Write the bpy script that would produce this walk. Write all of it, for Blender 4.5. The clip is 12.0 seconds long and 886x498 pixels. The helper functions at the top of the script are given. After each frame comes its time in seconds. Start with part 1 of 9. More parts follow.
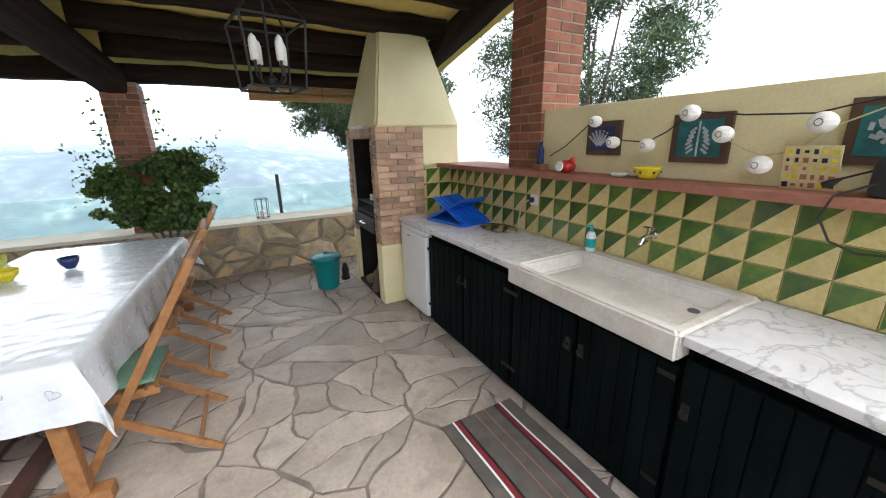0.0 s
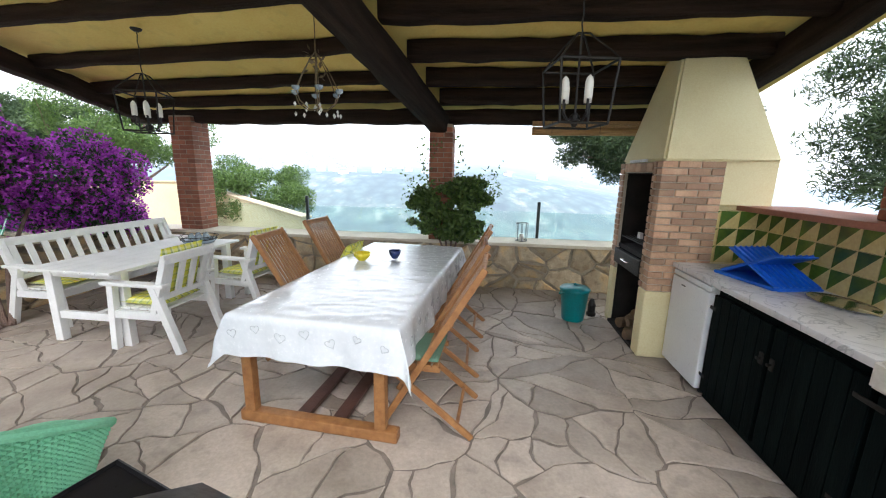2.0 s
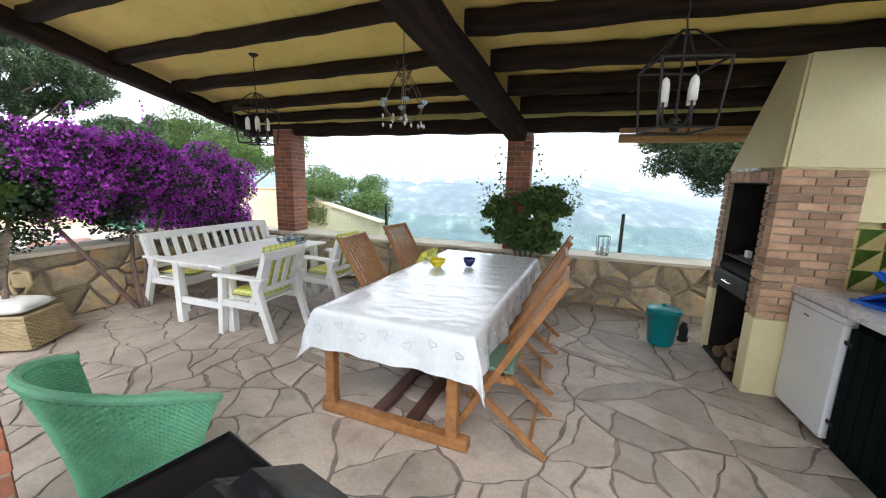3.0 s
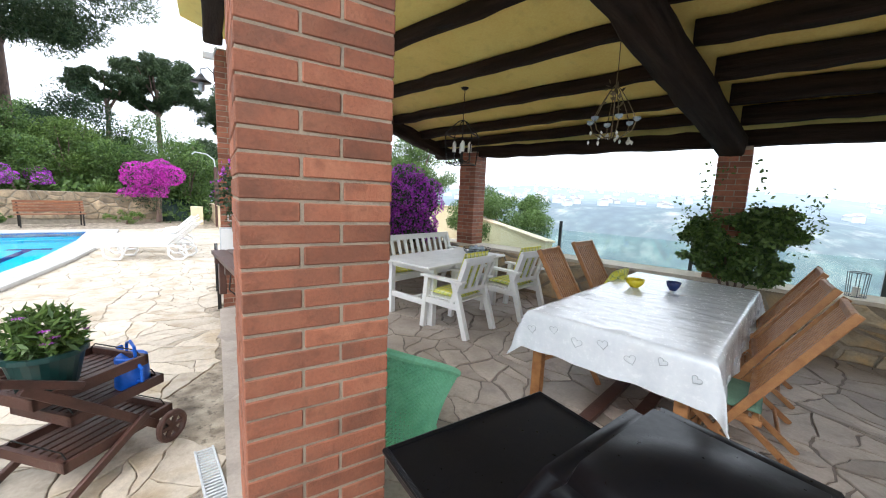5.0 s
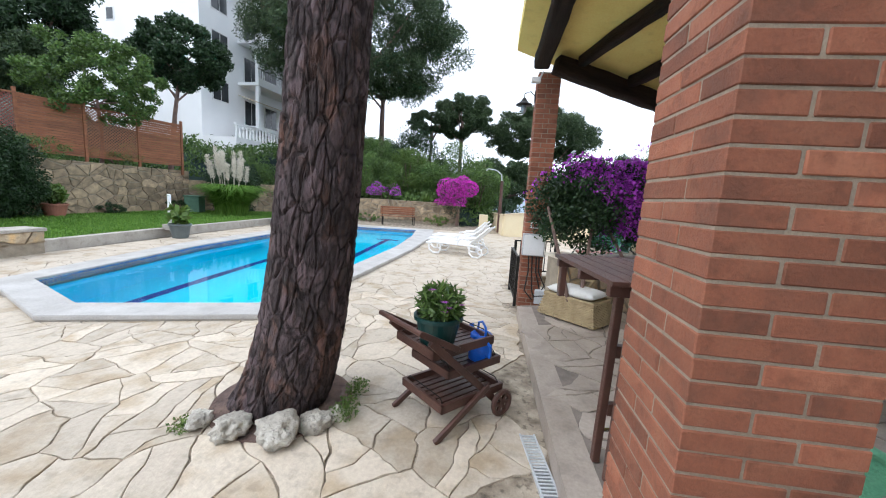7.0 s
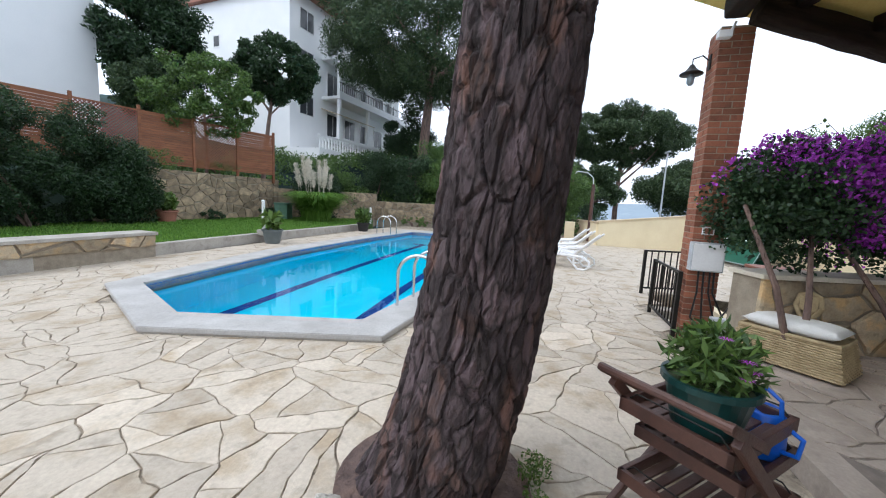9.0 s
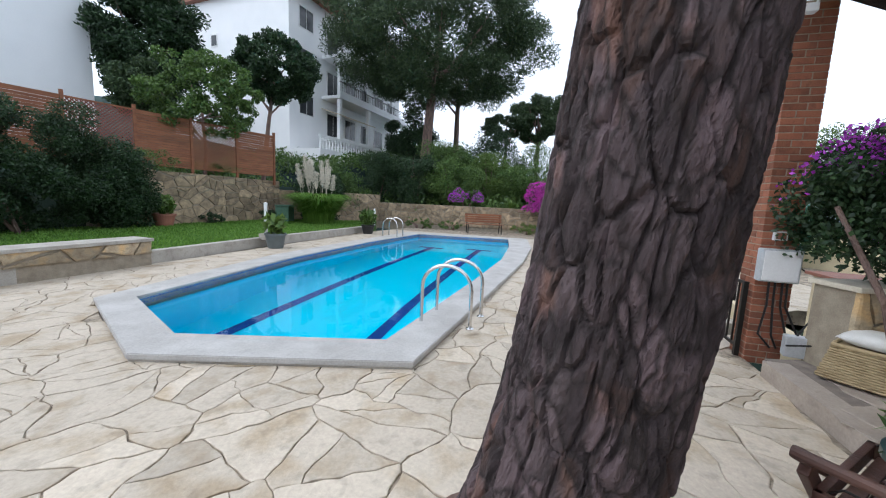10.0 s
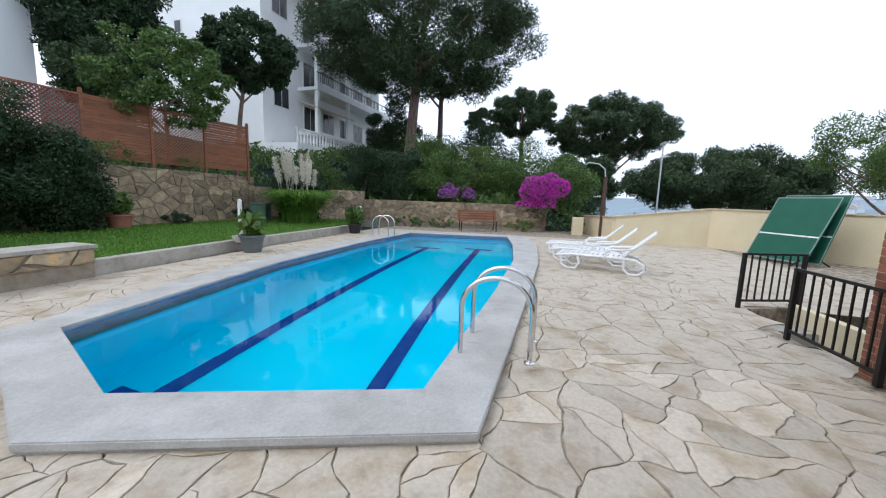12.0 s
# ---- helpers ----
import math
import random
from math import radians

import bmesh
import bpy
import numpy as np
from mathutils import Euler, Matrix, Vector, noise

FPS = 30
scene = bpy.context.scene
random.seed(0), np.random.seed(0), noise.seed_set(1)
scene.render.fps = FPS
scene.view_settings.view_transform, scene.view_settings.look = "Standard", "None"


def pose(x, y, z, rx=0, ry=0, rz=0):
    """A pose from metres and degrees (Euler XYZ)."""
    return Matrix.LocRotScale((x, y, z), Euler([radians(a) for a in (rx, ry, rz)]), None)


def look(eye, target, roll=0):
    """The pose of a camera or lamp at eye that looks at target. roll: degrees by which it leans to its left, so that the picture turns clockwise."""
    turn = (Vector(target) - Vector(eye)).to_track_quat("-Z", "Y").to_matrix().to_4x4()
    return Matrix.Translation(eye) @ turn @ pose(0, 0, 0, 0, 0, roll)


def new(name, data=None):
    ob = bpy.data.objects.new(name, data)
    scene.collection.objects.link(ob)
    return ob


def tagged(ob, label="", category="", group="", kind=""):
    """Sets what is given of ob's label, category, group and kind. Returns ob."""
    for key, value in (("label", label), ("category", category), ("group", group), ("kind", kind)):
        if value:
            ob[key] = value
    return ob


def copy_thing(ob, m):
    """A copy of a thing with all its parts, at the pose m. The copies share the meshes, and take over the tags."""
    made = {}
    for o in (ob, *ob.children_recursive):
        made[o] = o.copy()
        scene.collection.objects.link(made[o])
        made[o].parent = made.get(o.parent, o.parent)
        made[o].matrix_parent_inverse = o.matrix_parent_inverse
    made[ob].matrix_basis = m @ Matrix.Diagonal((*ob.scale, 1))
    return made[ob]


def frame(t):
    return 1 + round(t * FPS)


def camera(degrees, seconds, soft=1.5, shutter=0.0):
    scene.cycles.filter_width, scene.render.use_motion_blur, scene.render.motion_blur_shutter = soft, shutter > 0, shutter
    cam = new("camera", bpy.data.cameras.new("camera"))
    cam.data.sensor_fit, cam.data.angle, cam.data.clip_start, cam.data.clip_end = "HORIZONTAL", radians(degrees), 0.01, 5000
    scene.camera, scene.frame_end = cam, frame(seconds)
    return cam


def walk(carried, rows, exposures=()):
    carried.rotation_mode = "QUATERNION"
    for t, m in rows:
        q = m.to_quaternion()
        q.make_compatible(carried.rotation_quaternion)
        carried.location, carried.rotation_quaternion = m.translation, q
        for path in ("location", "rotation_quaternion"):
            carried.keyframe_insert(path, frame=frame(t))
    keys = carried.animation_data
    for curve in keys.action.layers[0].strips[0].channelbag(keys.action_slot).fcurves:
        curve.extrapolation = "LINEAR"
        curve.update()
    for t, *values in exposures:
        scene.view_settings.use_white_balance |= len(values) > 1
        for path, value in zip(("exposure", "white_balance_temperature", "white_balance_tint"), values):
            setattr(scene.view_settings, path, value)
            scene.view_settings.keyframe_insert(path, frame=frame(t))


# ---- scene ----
cam = camera(100.5, 12.0, soft=1.1)
PATH = [
    (0, (0.093, 0.14, 1.591), (0.447, 2.028, 1.033), -1.1),
    (0.5, (0.022, 0.145, 1.619), (0.115, 2.067, 1.075), -0.7),
    (1, (-0.056, 0.136, 1.608), (-0.286, 2.061, 1.119), 0.0),
    (1.5, (-0.105, 0.115, 1.611), (-0.641, 1.988, 1.158), 0.6),
    (2, (-0.15, 0.112, 1.605), (-0.981, 1.885, 1.199), 1.1),
    (2.5, (-0.184, 0.108, 1.599), (-1.202, 1.786, 1.217), 1.5),
    (2.7, (-0.19, 0.11, 1.597), (-1.268, 1.753, 1.222), 1.5),
    (4.3, (-0.339, -0.208, 1.536), (-1.813, 1.107, 1.219), 2.1),
    (4.5, (-0.363, -0.257, 1.533), (-1.894, 0.992, 1.224), 2.2),
    (5, (-0.41, -0.397, 1.516), (-2.094, 0.646, 1.237), 2.5),
    (5.5, (-0.443, -0.527, 1.495), (-2.263, 0.258, 1.226), 2.9),
    (6, (-0.461, -0.658, 1.485), (-2.393, -0.22, 1.211), 3.2),
    (6.5, (-0.481, -0.77, 1.476), (-2.459, -0.659, 1.199), 3.3),
    (7, (-0.597, -0.903, 1.455), (-2.564, -1.131, 1.172), 3.5),
    (7.5, (-0.812, -1.092, 1.408), (-2.733, -1.572, 1.124), 3.5),
    (7.7, (-0.891, -1.19, 1.381), (-2.797, -1.725, 1.097), 3.6),
    (9.5, (-1.579, -2.089, 1.285), (-3.48, -2.655, 1.03), 2.9),
    (10, (-1.777, -2.326, 1.302), (-3.679, -2.887, 1.045), 2.6),
    (10.5, (-1.963, -2.543, 1.323), (-3.869, -3.092, 1.065), 2.6),
    (11, (-2.16, -2.785, 1.336), (-4.076, -3.3, 1.082), 2.2),
    (11.5, (-2.394, -2.976, 1.255), (-4.315, -3.468, 0.993), 2.2),
    (12, (-2.683, -3.176, 1.216), (-4.613, -3.629, 0.949), 2.0),
]
EXPOSURES = [(0.0, 1.68, 6300, 10), (2.5, 1.6, 6300, 10), (4.5, 1.42, 6250, 10), (5.5, 1.15, 6200, 10), (6.5, 0.85, 6050, 10), (7.5, 0.68, 6000, 10), (9.5, 0.4, 5950, 10), (12.0, 0.2, 5900, 10)]
walk(cam, [(t, look(eye, target, roll)) for t, eye, target, roll in PATH], EXPOSURES)

# ---- light ----
world = bpy.data.worlds.new("overcast_sky")
scene.world = world
world.use_nodes = True
wn, wl = world.node_tree.nodes, world.node_tree.links
sky = wn.new("ShaderNodeTexSky")
sky.sky_type, sky.sun_disc = "NISHITA", False
sky.sun_elevation, sky.sun_rotation = radians(52), radians(146)
sky.air_density, sky.dust_density, sky.ozone_density = 1.0, 4.0, 1.0
grey = wn.new("ShaderNodeHueSaturation")
grey.inputs["Saturation"].default_value = 0.22
wl.new(sky.outputs[0], grey.inputs["Color"])
cloud = wn.new("ShaderNodeMix")      # an even cloud layer over the sky
cloud.data_type = "RGBA"
cloud.inputs["Factor"].default_value = 0.7
cloud.inputs["B"].default_value = (8.2, 8.75, 9.5, 1)
wl.new(grey.outputs[0], cloud.inputs["A"])
wl.new(cloud.outputs["Result"], wn["Background"].inputs["Color"])
wn["Background"].inputs["Strength"].default_value = 0.15
sun = new("sun", bpy.data.lights.new("sun", "SUN"))
sun.data.energy, sun.data.angle, sun.data.color = 0.62, radians(35), (1.0, 0.96, 0.9)
sun.matrix_world = look((0, 0, 30), (-10.1, 15.0, 6.8))

# ---- helpers of this scene ----
rng = np.random.default_rng(7)
TF = Matrix.Rotation(radians(18.0), 4, "Z")   # the terrace lies 18 degrees off the pool


def T(u, v, z=0.0, rz=0.0):
    return TF @ pose(u, v, z, 0, 0, rz)


def thing(name, m, label="", category="", group="", kind=""):
    ob = new(name)
    ob.matrix_world = m
    ob.empty_display_size = 0.1
    return tagged(ob, label, category, group, kind)


def mesh_of(bm, name, material=None, smooth=False):
    me = bpy.data.meshes.new(name)
    bm.normal_update()
    bm.to_mesh(me)
    bm.free()
    if material:
        me.materials.append(material)
    if smooth:
        me.polygons.foreach_set("use_smooth", [True] * len(me.polygons))
    return me


def part(name, bm, material, parent, label="", smooth=False):
    ob = new(name, mesh_of(bm, name, material, smooth))
    ob.parent = parent
    return tagged(ob, label)


def solid(name, bm, material, m, label="", category="", group="", kind="", smooth=False):
    ob = new(name, mesh_of(bm, name, material, smooth))
    ob.matrix_world = m
    return tagged(ob, label, category, group, kind)


def piece(name, me, parent, m):
    ob = new(name, me)
    ob.parent = parent
    ob.matrix_basis = m
    return ob


def box(bm, x0, x1, y0, y1, z0, z1, bevel=0.0, m=None):
    r = bmesh.ops.create_cube(bm, size=1.0)
    vs = r["verts"]
    for v in vs:
        v.co = Vector(((x0 + x1) / 2 + v.co.x * (x1 - x0), (y0 + y1) / 2 + v.co.y * (y1 - y0), (z0 + z1) / 2 + v.co.z * (z1 - z0)))
    if bevel:
        es = list({e for v in vs for e in v.link_edges})
        out = bmesh.ops.bevel(bm, geom=es, offset=bevel, segments=2, affect="EDGES", profile=0.6)
        vs = list({v for f in out["faces"] for v in f.verts} | {v for v in vs if v.is_valid})
    if m is not None:
        bmesh.ops.transform(bm, matrix=m, verts=vs)
    return bm


def B(*a, **k):
    return box(bmesh.new(), *a, **k)


def bar(bm, p, q, w, h, bevel=0.004):
    """A squared bar from p to q."""
    p, q = Vector(p), Vector(q)
    d = q - p
    m = Matrix.Translation(p) @ d.to_track_quat("X", "Z").to_matrix().to_4x4()
    return box(bm, 0, d.length, -w / 2, w / 2, -h / 2, h / 2, bevel, m)


def tube(bm, pts, r, n=8, closed=False, caps=True):
    """A round rod along pts; r may be a list."""
    pts = [Vector(p) for p in pts]
    rs = r if isinstance(r, (list, tuple)) else [r] * len(pts)
    rings, ref = [], None
    for i, p in enumerate(pts):
        a = pts[i - 1] if i or closed else p
        b = pts[(i + 1) % len(pts)] if i + 1 < len(pts) or closed else p
        d = (b - a).normalized()
        if ref is None:
            ref = d.orthogonal().normalized()
        ref = (ref - d * ref.dot(d)).normalized()
        o = d.cross(ref)
        rings.append([bm.verts.new(p + rs[i] * (math.cos(k * math.tau / n) * ref + math.sin(k * math.tau / n) * o)) for k in range(n)])
    m = len(rings)
    for i in range(m if closed else m - 1):
        a, b = rings[i], rings[(i + 1) % m]
        for k in range(n):
            bm.faces.new((a[k], a[(k + 1) % n], b[(k + 1) % n], b[k]))
    if caps and not closed:
        bm.faces.new(rings[0][::-1])
        bm.faces.new(rings[-1])
    return bm


def lathe(bm, prof, n=24, centre=(0, 0, 0)):
    """A turned body: prof is (radius, height) from bottom to top."""
    c = Vector(centre)
    rings = [[bm.verts.new(c + Vector((r * math.cos(k * math.tau / n), r * math.sin(k * math.tau / n), z))) for k in range(n)] for r, z in prof]
    for a, b in zip(rings, rings[1:]):
        for k in range(n):
            bm.faces.new((a[k], a[(k + 1) % n], b[(k + 1) % n], b[k]))
    if prof[0][0] > 1e-4:
        bm.faces.new(rings[0][::-1])
    if prof[-1][0] > 1e-4:
        bm.faces.new(rings[-1])
    return bm


def prism(bm, poly, z0, z1, m=None):
    """An upright slab over a plan polygon (counter-clockwise)."""
    lo = [bm.verts.new((x, y, z0)) for x, y in poly]
    hi = [bm.verts.new((x, y, z1)) for x, y in poly]
    n = len(poly)
    bm.faces.new(lo[::-1])
    bm.faces.new(hi)
    for i in range(n):
        bm.faces.new((lo[i], lo[(i + 1) % n], hi[(i + 1) % n], hi[i]))
    if m is not None:
        bmesh.ops.transform(bm, matrix=m, verts=lo + hi)
    return bm


def quads(name, corners, material, smooth=False):
    """One mesh from an array of shape (n, 4, 3)."""
    n = len(corners)
    me = bpy.data.meshes.new(name)
    me.vertices.add(n * 4)
    me.vertices.foreach_set("co", np.asarray(corners, np.float32).ravel())
    me.loops.add(n * 4)
    me.loops.foreach_set("vertex_index", np.arange(n * 4, dtype=np.int32))
    me.polygons.add(n)
    me.polygons.foreach_set("loop_start", np.arange(0, n * 4, 4, dtype=np.int32))
    me.polygons.foreach_set("loop_total", np.full(n, 4, np.int32))
    me.update(calc_edges=True)
    me.materials.append(material)
    return me


def leaf_quads(centres, length, width, up=0.3, outward=None, seed=1):
    """A leaf (four corners) at each centre, turned at random."""
    g = np.random.default_rng(seed)
    n = len(centres)
    d = g.normal(size=(n, 3))
    d[:, 2] += up
    if outward is not None:
        d += outward
    d /= np.linalg.norm(d, axis=1, keepdims=True)
    s = np.cross(d, g.normal(size=(n, 3)))
    s /= np.linalg.norm(s, axis=1, keepdims=True) + 1e-9
    L = (length * g.uniform(0.6, 1.3, n))[:, None]
    W = (width * g.uniform(0.7, 1.2, n))[:, None]
    c = np.asarray(centres)
    return np.stack([c - d * L / 2, c + s * W / 2, c + d * L / 2, c - s * W / 2], 1)


def in_blobs(blobs, n, seed=1, shell=0.55):
    """n places in a cloud of ellipsoids (x, y, z, rx, ry, rz), most of them near the outside."""
    g = np.random.default_rng(seed)
    b = np.array(blobs, float)
    w = (b[:, 3] * b[:, 4] * b[:, 5]) ** (2 / 3)
    k = g.choice(len(b), n, p=w / w.sum())
    d = g.normal(size=(n, 3))
    d /= np.linalg.norm(d, axis=1, keepdims=True)
    r = shell + (1 - shell) * g.uniform(0, 1, n) ** 0.6
    r *= 1 + 0.12 * np.sin(d[:, 0] * 7 + k) * np.cos(d[:, 1] * 6 - k)
    return b[k, :3] + d * b[k, 3:] * r[:, None], d


def clumps(centre, size, n, r, seed):
    """n small ellipsoids spread through a large one: the lumps of a crown."""
    g = np.random.default_rng(seed)
    out = []
    for _ in range(n):
        d = g.normal(size=3)
        d /= np.linalg.norm(d)
        d *= g.uniform(0.35, 1.0) ** 0.5
        k = r * g.uniform(0.6, 1.3)
        out.append((centre[0] + d[0] * size[0], centre[1] + d[1] * size[1], centre[2] + d[2] * size[2], k, k, k * 0.75))
    return out


def clip_poly(poly, a, b, c):
    """The part of a convex polygon where a x + b y <= c."""
    out = []
    for i, p in enumerate(poly):
        q = poly[(i + 1) % len(poly)]
        dp, dq = a * p[0] + b * p[1] - c, a * q[0] + b * q[1] - c
        if dp <= 0:
            out.append(p)
        if dp * dq < 0:
            t = dp / (dp - dq)
            out.append((p[0] + t * (q[0] - p[0]), p[1] + t * (q[1] - p[1])))
    return out


def broken_cells(x0, x1, y0, y1, size, joint, seed, stretch=1.0, keep=None, crack=0.0):
    """Irregular stones that fill a rectangle: convex polygons, drawn in by half a joint."""
    g = np.random.default_rng(seed)
    nx, ny = max(1, round((x1 - x0) / size / stretch)), max(1, round((y1 - y0) / size))
    sites = []
    for i in range(nx):
        for j in range(ny):
            if g.uniform() < 0.30:
                continue
            sites.append(((x0 + (i + 0.5 + g.uniform(-0.8, 0.8)) * (x1 - x0) / nx), (y0 + (j + 0.5 + g.uniform(-0.8, 0.8)) * (y1 - y0) / ny)))
    s = np.array(sites)
    k = np.array([1 / stretch, 1.0])
    cells = []
    for i, p in enumerate(s):
        if keep and not keep(*p):
            continue
        d = np.hypot(*((s - p) * k).T)
        near = np.argsort(d)[1:22]
        poly = [(x0, y0), (x1, y0), (x1, y1), (x0, y1)]
        for q in s[near]:
            n = (q - p) * k * k
            mid = (q + p) / 2
            ln = math.hypot(*n)
            poly = clip_poly(poly, n[0] / ln, n[1] / ln, (n @ mid) / ln - joint * g.uniform(0.3, 0.8))
            if len(poly) < 3:
                break
        if len(poly) >= 3:
            c = np.mean(poly, 0)
            area = 0.5 * abs(sum(a[0] * b[1] - b[0] * a[1] for a, b in zip(poly, poly[1:] + poly[:1])))
            if area > size * size * 0.05:
                shards = [poly]
                for _ in range(3 if crack else 0):
                    # a large stone breaks across into shards
                    nxt = []
                    for h in shards:
                        c = np.mean(h, 0)
                        area = 0.5 * abs(sum(a[0] * b[1] - b[0] * a[1] for a, b in zip(h, h[1:] + h[:1])))
                        if area < size * size * 0.55 or g.uniform() > crack:
                            nxt.append(h)
                            continue
                        a = g.uniform(0, math.pi)
                        n, o = (math.cos(a), math.sin(a)), g.uniform(-0.2, 0.2) * size
                        b = n[0] * c[0] + n[1] * c[1] + o
                        nxt += [q for q in (clip_poly(h, n[0], n[1], b - joint * 0.35), clip_poly(h, -n[0], -n[1], -b - joint * 0.35)) if len(q) >= 3]
                    shards = nxt
                cells += [(tuple(np.mean(h, 0)), h) for h in shards]
    return cells


def stone_mesh(name, poly, c, depth, material, g, edge=0.012, bend=0.0):
    """A flat stone: top drawn in a little, wavy sides, slightly uneven top. bend: neighbours curve together along their joint."""
    me = bpy.data.meshes.new(name)
    pts = []
    for i, p in enumerate(poly):
        q = poly[(i + 1) % len(poly)]
        ln = math.hypot(q[0] - p[0], q[1] - p[1])
        pts.append((p[0], p[1]))
        if ln > 0.09:
            nx, ny = (q[1] - p[1]) / ln, -(q[0] - p[0]) / ln
            cuts = (0.33, 0.68) if not bend else [k / (int(ln / 0.07) + 1) for k in range(1, int(ln / 0.07) + 1)]
            for t in cuts:
                o = g.uniform(-0.07, 0.03) * min(ln, 0.25) if not bend else g.uniform(-0.006, 0.002)
                pts.append((p[0] + t * (q[0] - p[0]) + nx * o, p[1] + t * (q[1] - p[1]) + ny * o))
    if bend:
        pts = [(x + bend * (noise.noise((x * 3.1, y * 3.1, 0.3)) + 0.5 * noise.noise((x * 8.3, y * 8.3, 4.1))),
                y + bend * (noise.noise((x * 3.1, y * 3.1, 7.7)) + 0.5 * noise.noise((x * 8.3, y * 8.3, 9.2)))) for x, y in pts]
    n = len(pts)
    vs, fs = [], []
    for x, y in pts:
        vs.append((x - c[0], y - c[1], 0.0))
    for x, y in pts:
        vs.append((x - c[0], y - c[1], depth * 0.75))
    for x, y in pts:
        dx, dy = x - c[0], y - c[1]
        ln = math.hypot(dx, dy) + 1e-6
        k = max(0.6, 1 - edge / ln)
        vs.append((dx * k, dy * k, depth * g.uniform(0.9, 1.0)))
    for i in range(n):
        j = (i + 1) % n
        fs += [(i, j, n + j, n + i), (n + i, n + j, 2 * n + j, 2 * n + i)]
    fs.append(tuple(range(2 * n, 3 * n)))
    me.from_pydata(vs, [], fs)
    me.materials.append(material)
    return me


# ---- materials ----
def nodes_of(name):
    m = bpy.data.materials.new(name)
    m.use_nodes = True
    nt = m.node_tree
    return m, nt.nodes, nt.links, nt.nodes["Principled BSDF"]


def paint(name, c1, c2=None, rough=0.6, scale=6.0, fine=60.0, bump=0.15, metal=0.0, spots=0.0, stretch=(1, 1, 1), c3=None, piece_var=0.0, coat=0.0, dist=0.01, island=False):
    """A surface with two colours mixed by broad and fine noise, relief, and a shift of tone from piece to piece."""
    m, n, l, p = nodes_of(name)
    c2 = c2 or tuple(x * 0.75 for x in c1)
    tc = n.new("ShaderNodeTexCoord")
    mp = n.new("ShaderNodeMapping")
    mp.inputs["Scale"].default_value = stretch
    l.new(tc.outputs["Object"], mp.inputs[0])
    info = n.new("ShaderNodeObjectInfo")
    off = n.new("ShaderNodeVectorMath")
    off.operation = "MULTIPLY_ADD"
    comb = n.new("ShaderNodeCombineXYZ")
    for i in range(3):
        l.new(info.outputs["Random"], comb.inputs[i])
    l.new(comb.outputs[0], off.inputs[0])
    off.inputs[1].default_value = (31.0, 17.0, 23.0) if piece_var else (0, 0, 0)
    l.new(mp.outputs[0], off.inputs[2])
    big, small = n.new("ShaderNodeTexNoise"), n.new("ShaderNodeTexNoise")
    big.inputs["Scale"].default_value, big.inputs["Detail"].default_value = scale, 5
    small.inputs["Scale"].default_value, small.inputs["Detail"].default_value = fine, 6
    small.inputs["Roughness"].default_value = 0.65
    for t in (big, small):
        l.new(off.outputs[0], t.inputs["Vector"])
    r1 = n.new("ShaderNodeValToRGB")
    r1.color_ramp.elements[0].position, r1.color_ramp.elements[1].position = 0.32, 0.68
    r1.color_ramp.elements[0].color, r1.color_ramp.elements[1].color = (*c2, 1), (*c1, 1)
    if c3:
        e = r1.color_ramp.elements.new(0.5)
        e.color = (*c3, 1)
    l.new(big.outputs["Fac"], r1.inputs[0])
    mix = n.new("ShaderNodeMix")
    mix.data_type, mix.blend_type = "RGBA", "OVERLAY"
    mix.inputs["Factor"].default_value = 0.35
    l.new(r1.outputs[0], mix.inputs["A"])
    l.new(small.outputs["Fac"], mix.inputs["B"])
    col = mix.outputs["Result"]
    if piece_var:
        hs = n.new("ShaderNodeHueSaturation")
        mr = n.new("ShaderNodeMapRange")
        mr.inputs["To Min"].default_value, mr.inputs["To Max"].default_value = 1 - piece_var, 1 + piece_var
        if island:
            geo = n.new("ShaderNodeNewGeometry")
            l.new(geo.outputs["Random Per Island"], mr.inputs["Value"])
        else:
            l.new(info.outputs["Random"], mr.inputs["Value"])
        l.new(mr.outputs[0], hs.inputs["Value"])
        l.new(col, hs.inputs["Color"])
        col = hs.outputs[0]
    if spots:
        sp = n.new("ShaderNodeTexNoise")
        sp.inputs["Scale"].default_value, sp.inputs["Detail"].default_value = scale * 3.1, 8
        l.new(off.outputs[0], sp.inputs["Vector"])
        sr = n.new("ShaderNodeMapRange")
        sr.inputs["From Min"].default_value, sr.inputs["From Max"].default_value = 0.56, 0.68
        sr.inputs["To Max"].default_value = spots
        l.new(sp.outputs["Fac"], sr.inputs["Value"])
        m2 = n.new("ShaderNodeMix")
        m2.data_type = "RGBA"
        l.new(sr.outputs[0], m2.inputs["Factor"])
        l.new(col, m2.inputs["A"])
        m2.inputs["B"].default_value = (*[x * 0.35 for x in c2], 1)
        col = m2.outputs["Result"]
    l.new(col, p.inputs["Base Color"])
    rr = n.new("ShaderNodeMapRange")
    rr.inputs["To Min"].default_value, rr.inputs["To Max"].default_value = max(0.02, rough - 0.1), min(1, rough + 0.12)
    l.new(small.outputs["Fac"], rr.inputs["Value"])
    l.new(rr.outputs[0], p.inputs["Roughness"])
    p.inputs["Metallic"].default_value = metal
    p.inputs["Coat Weight"].default_value = coat
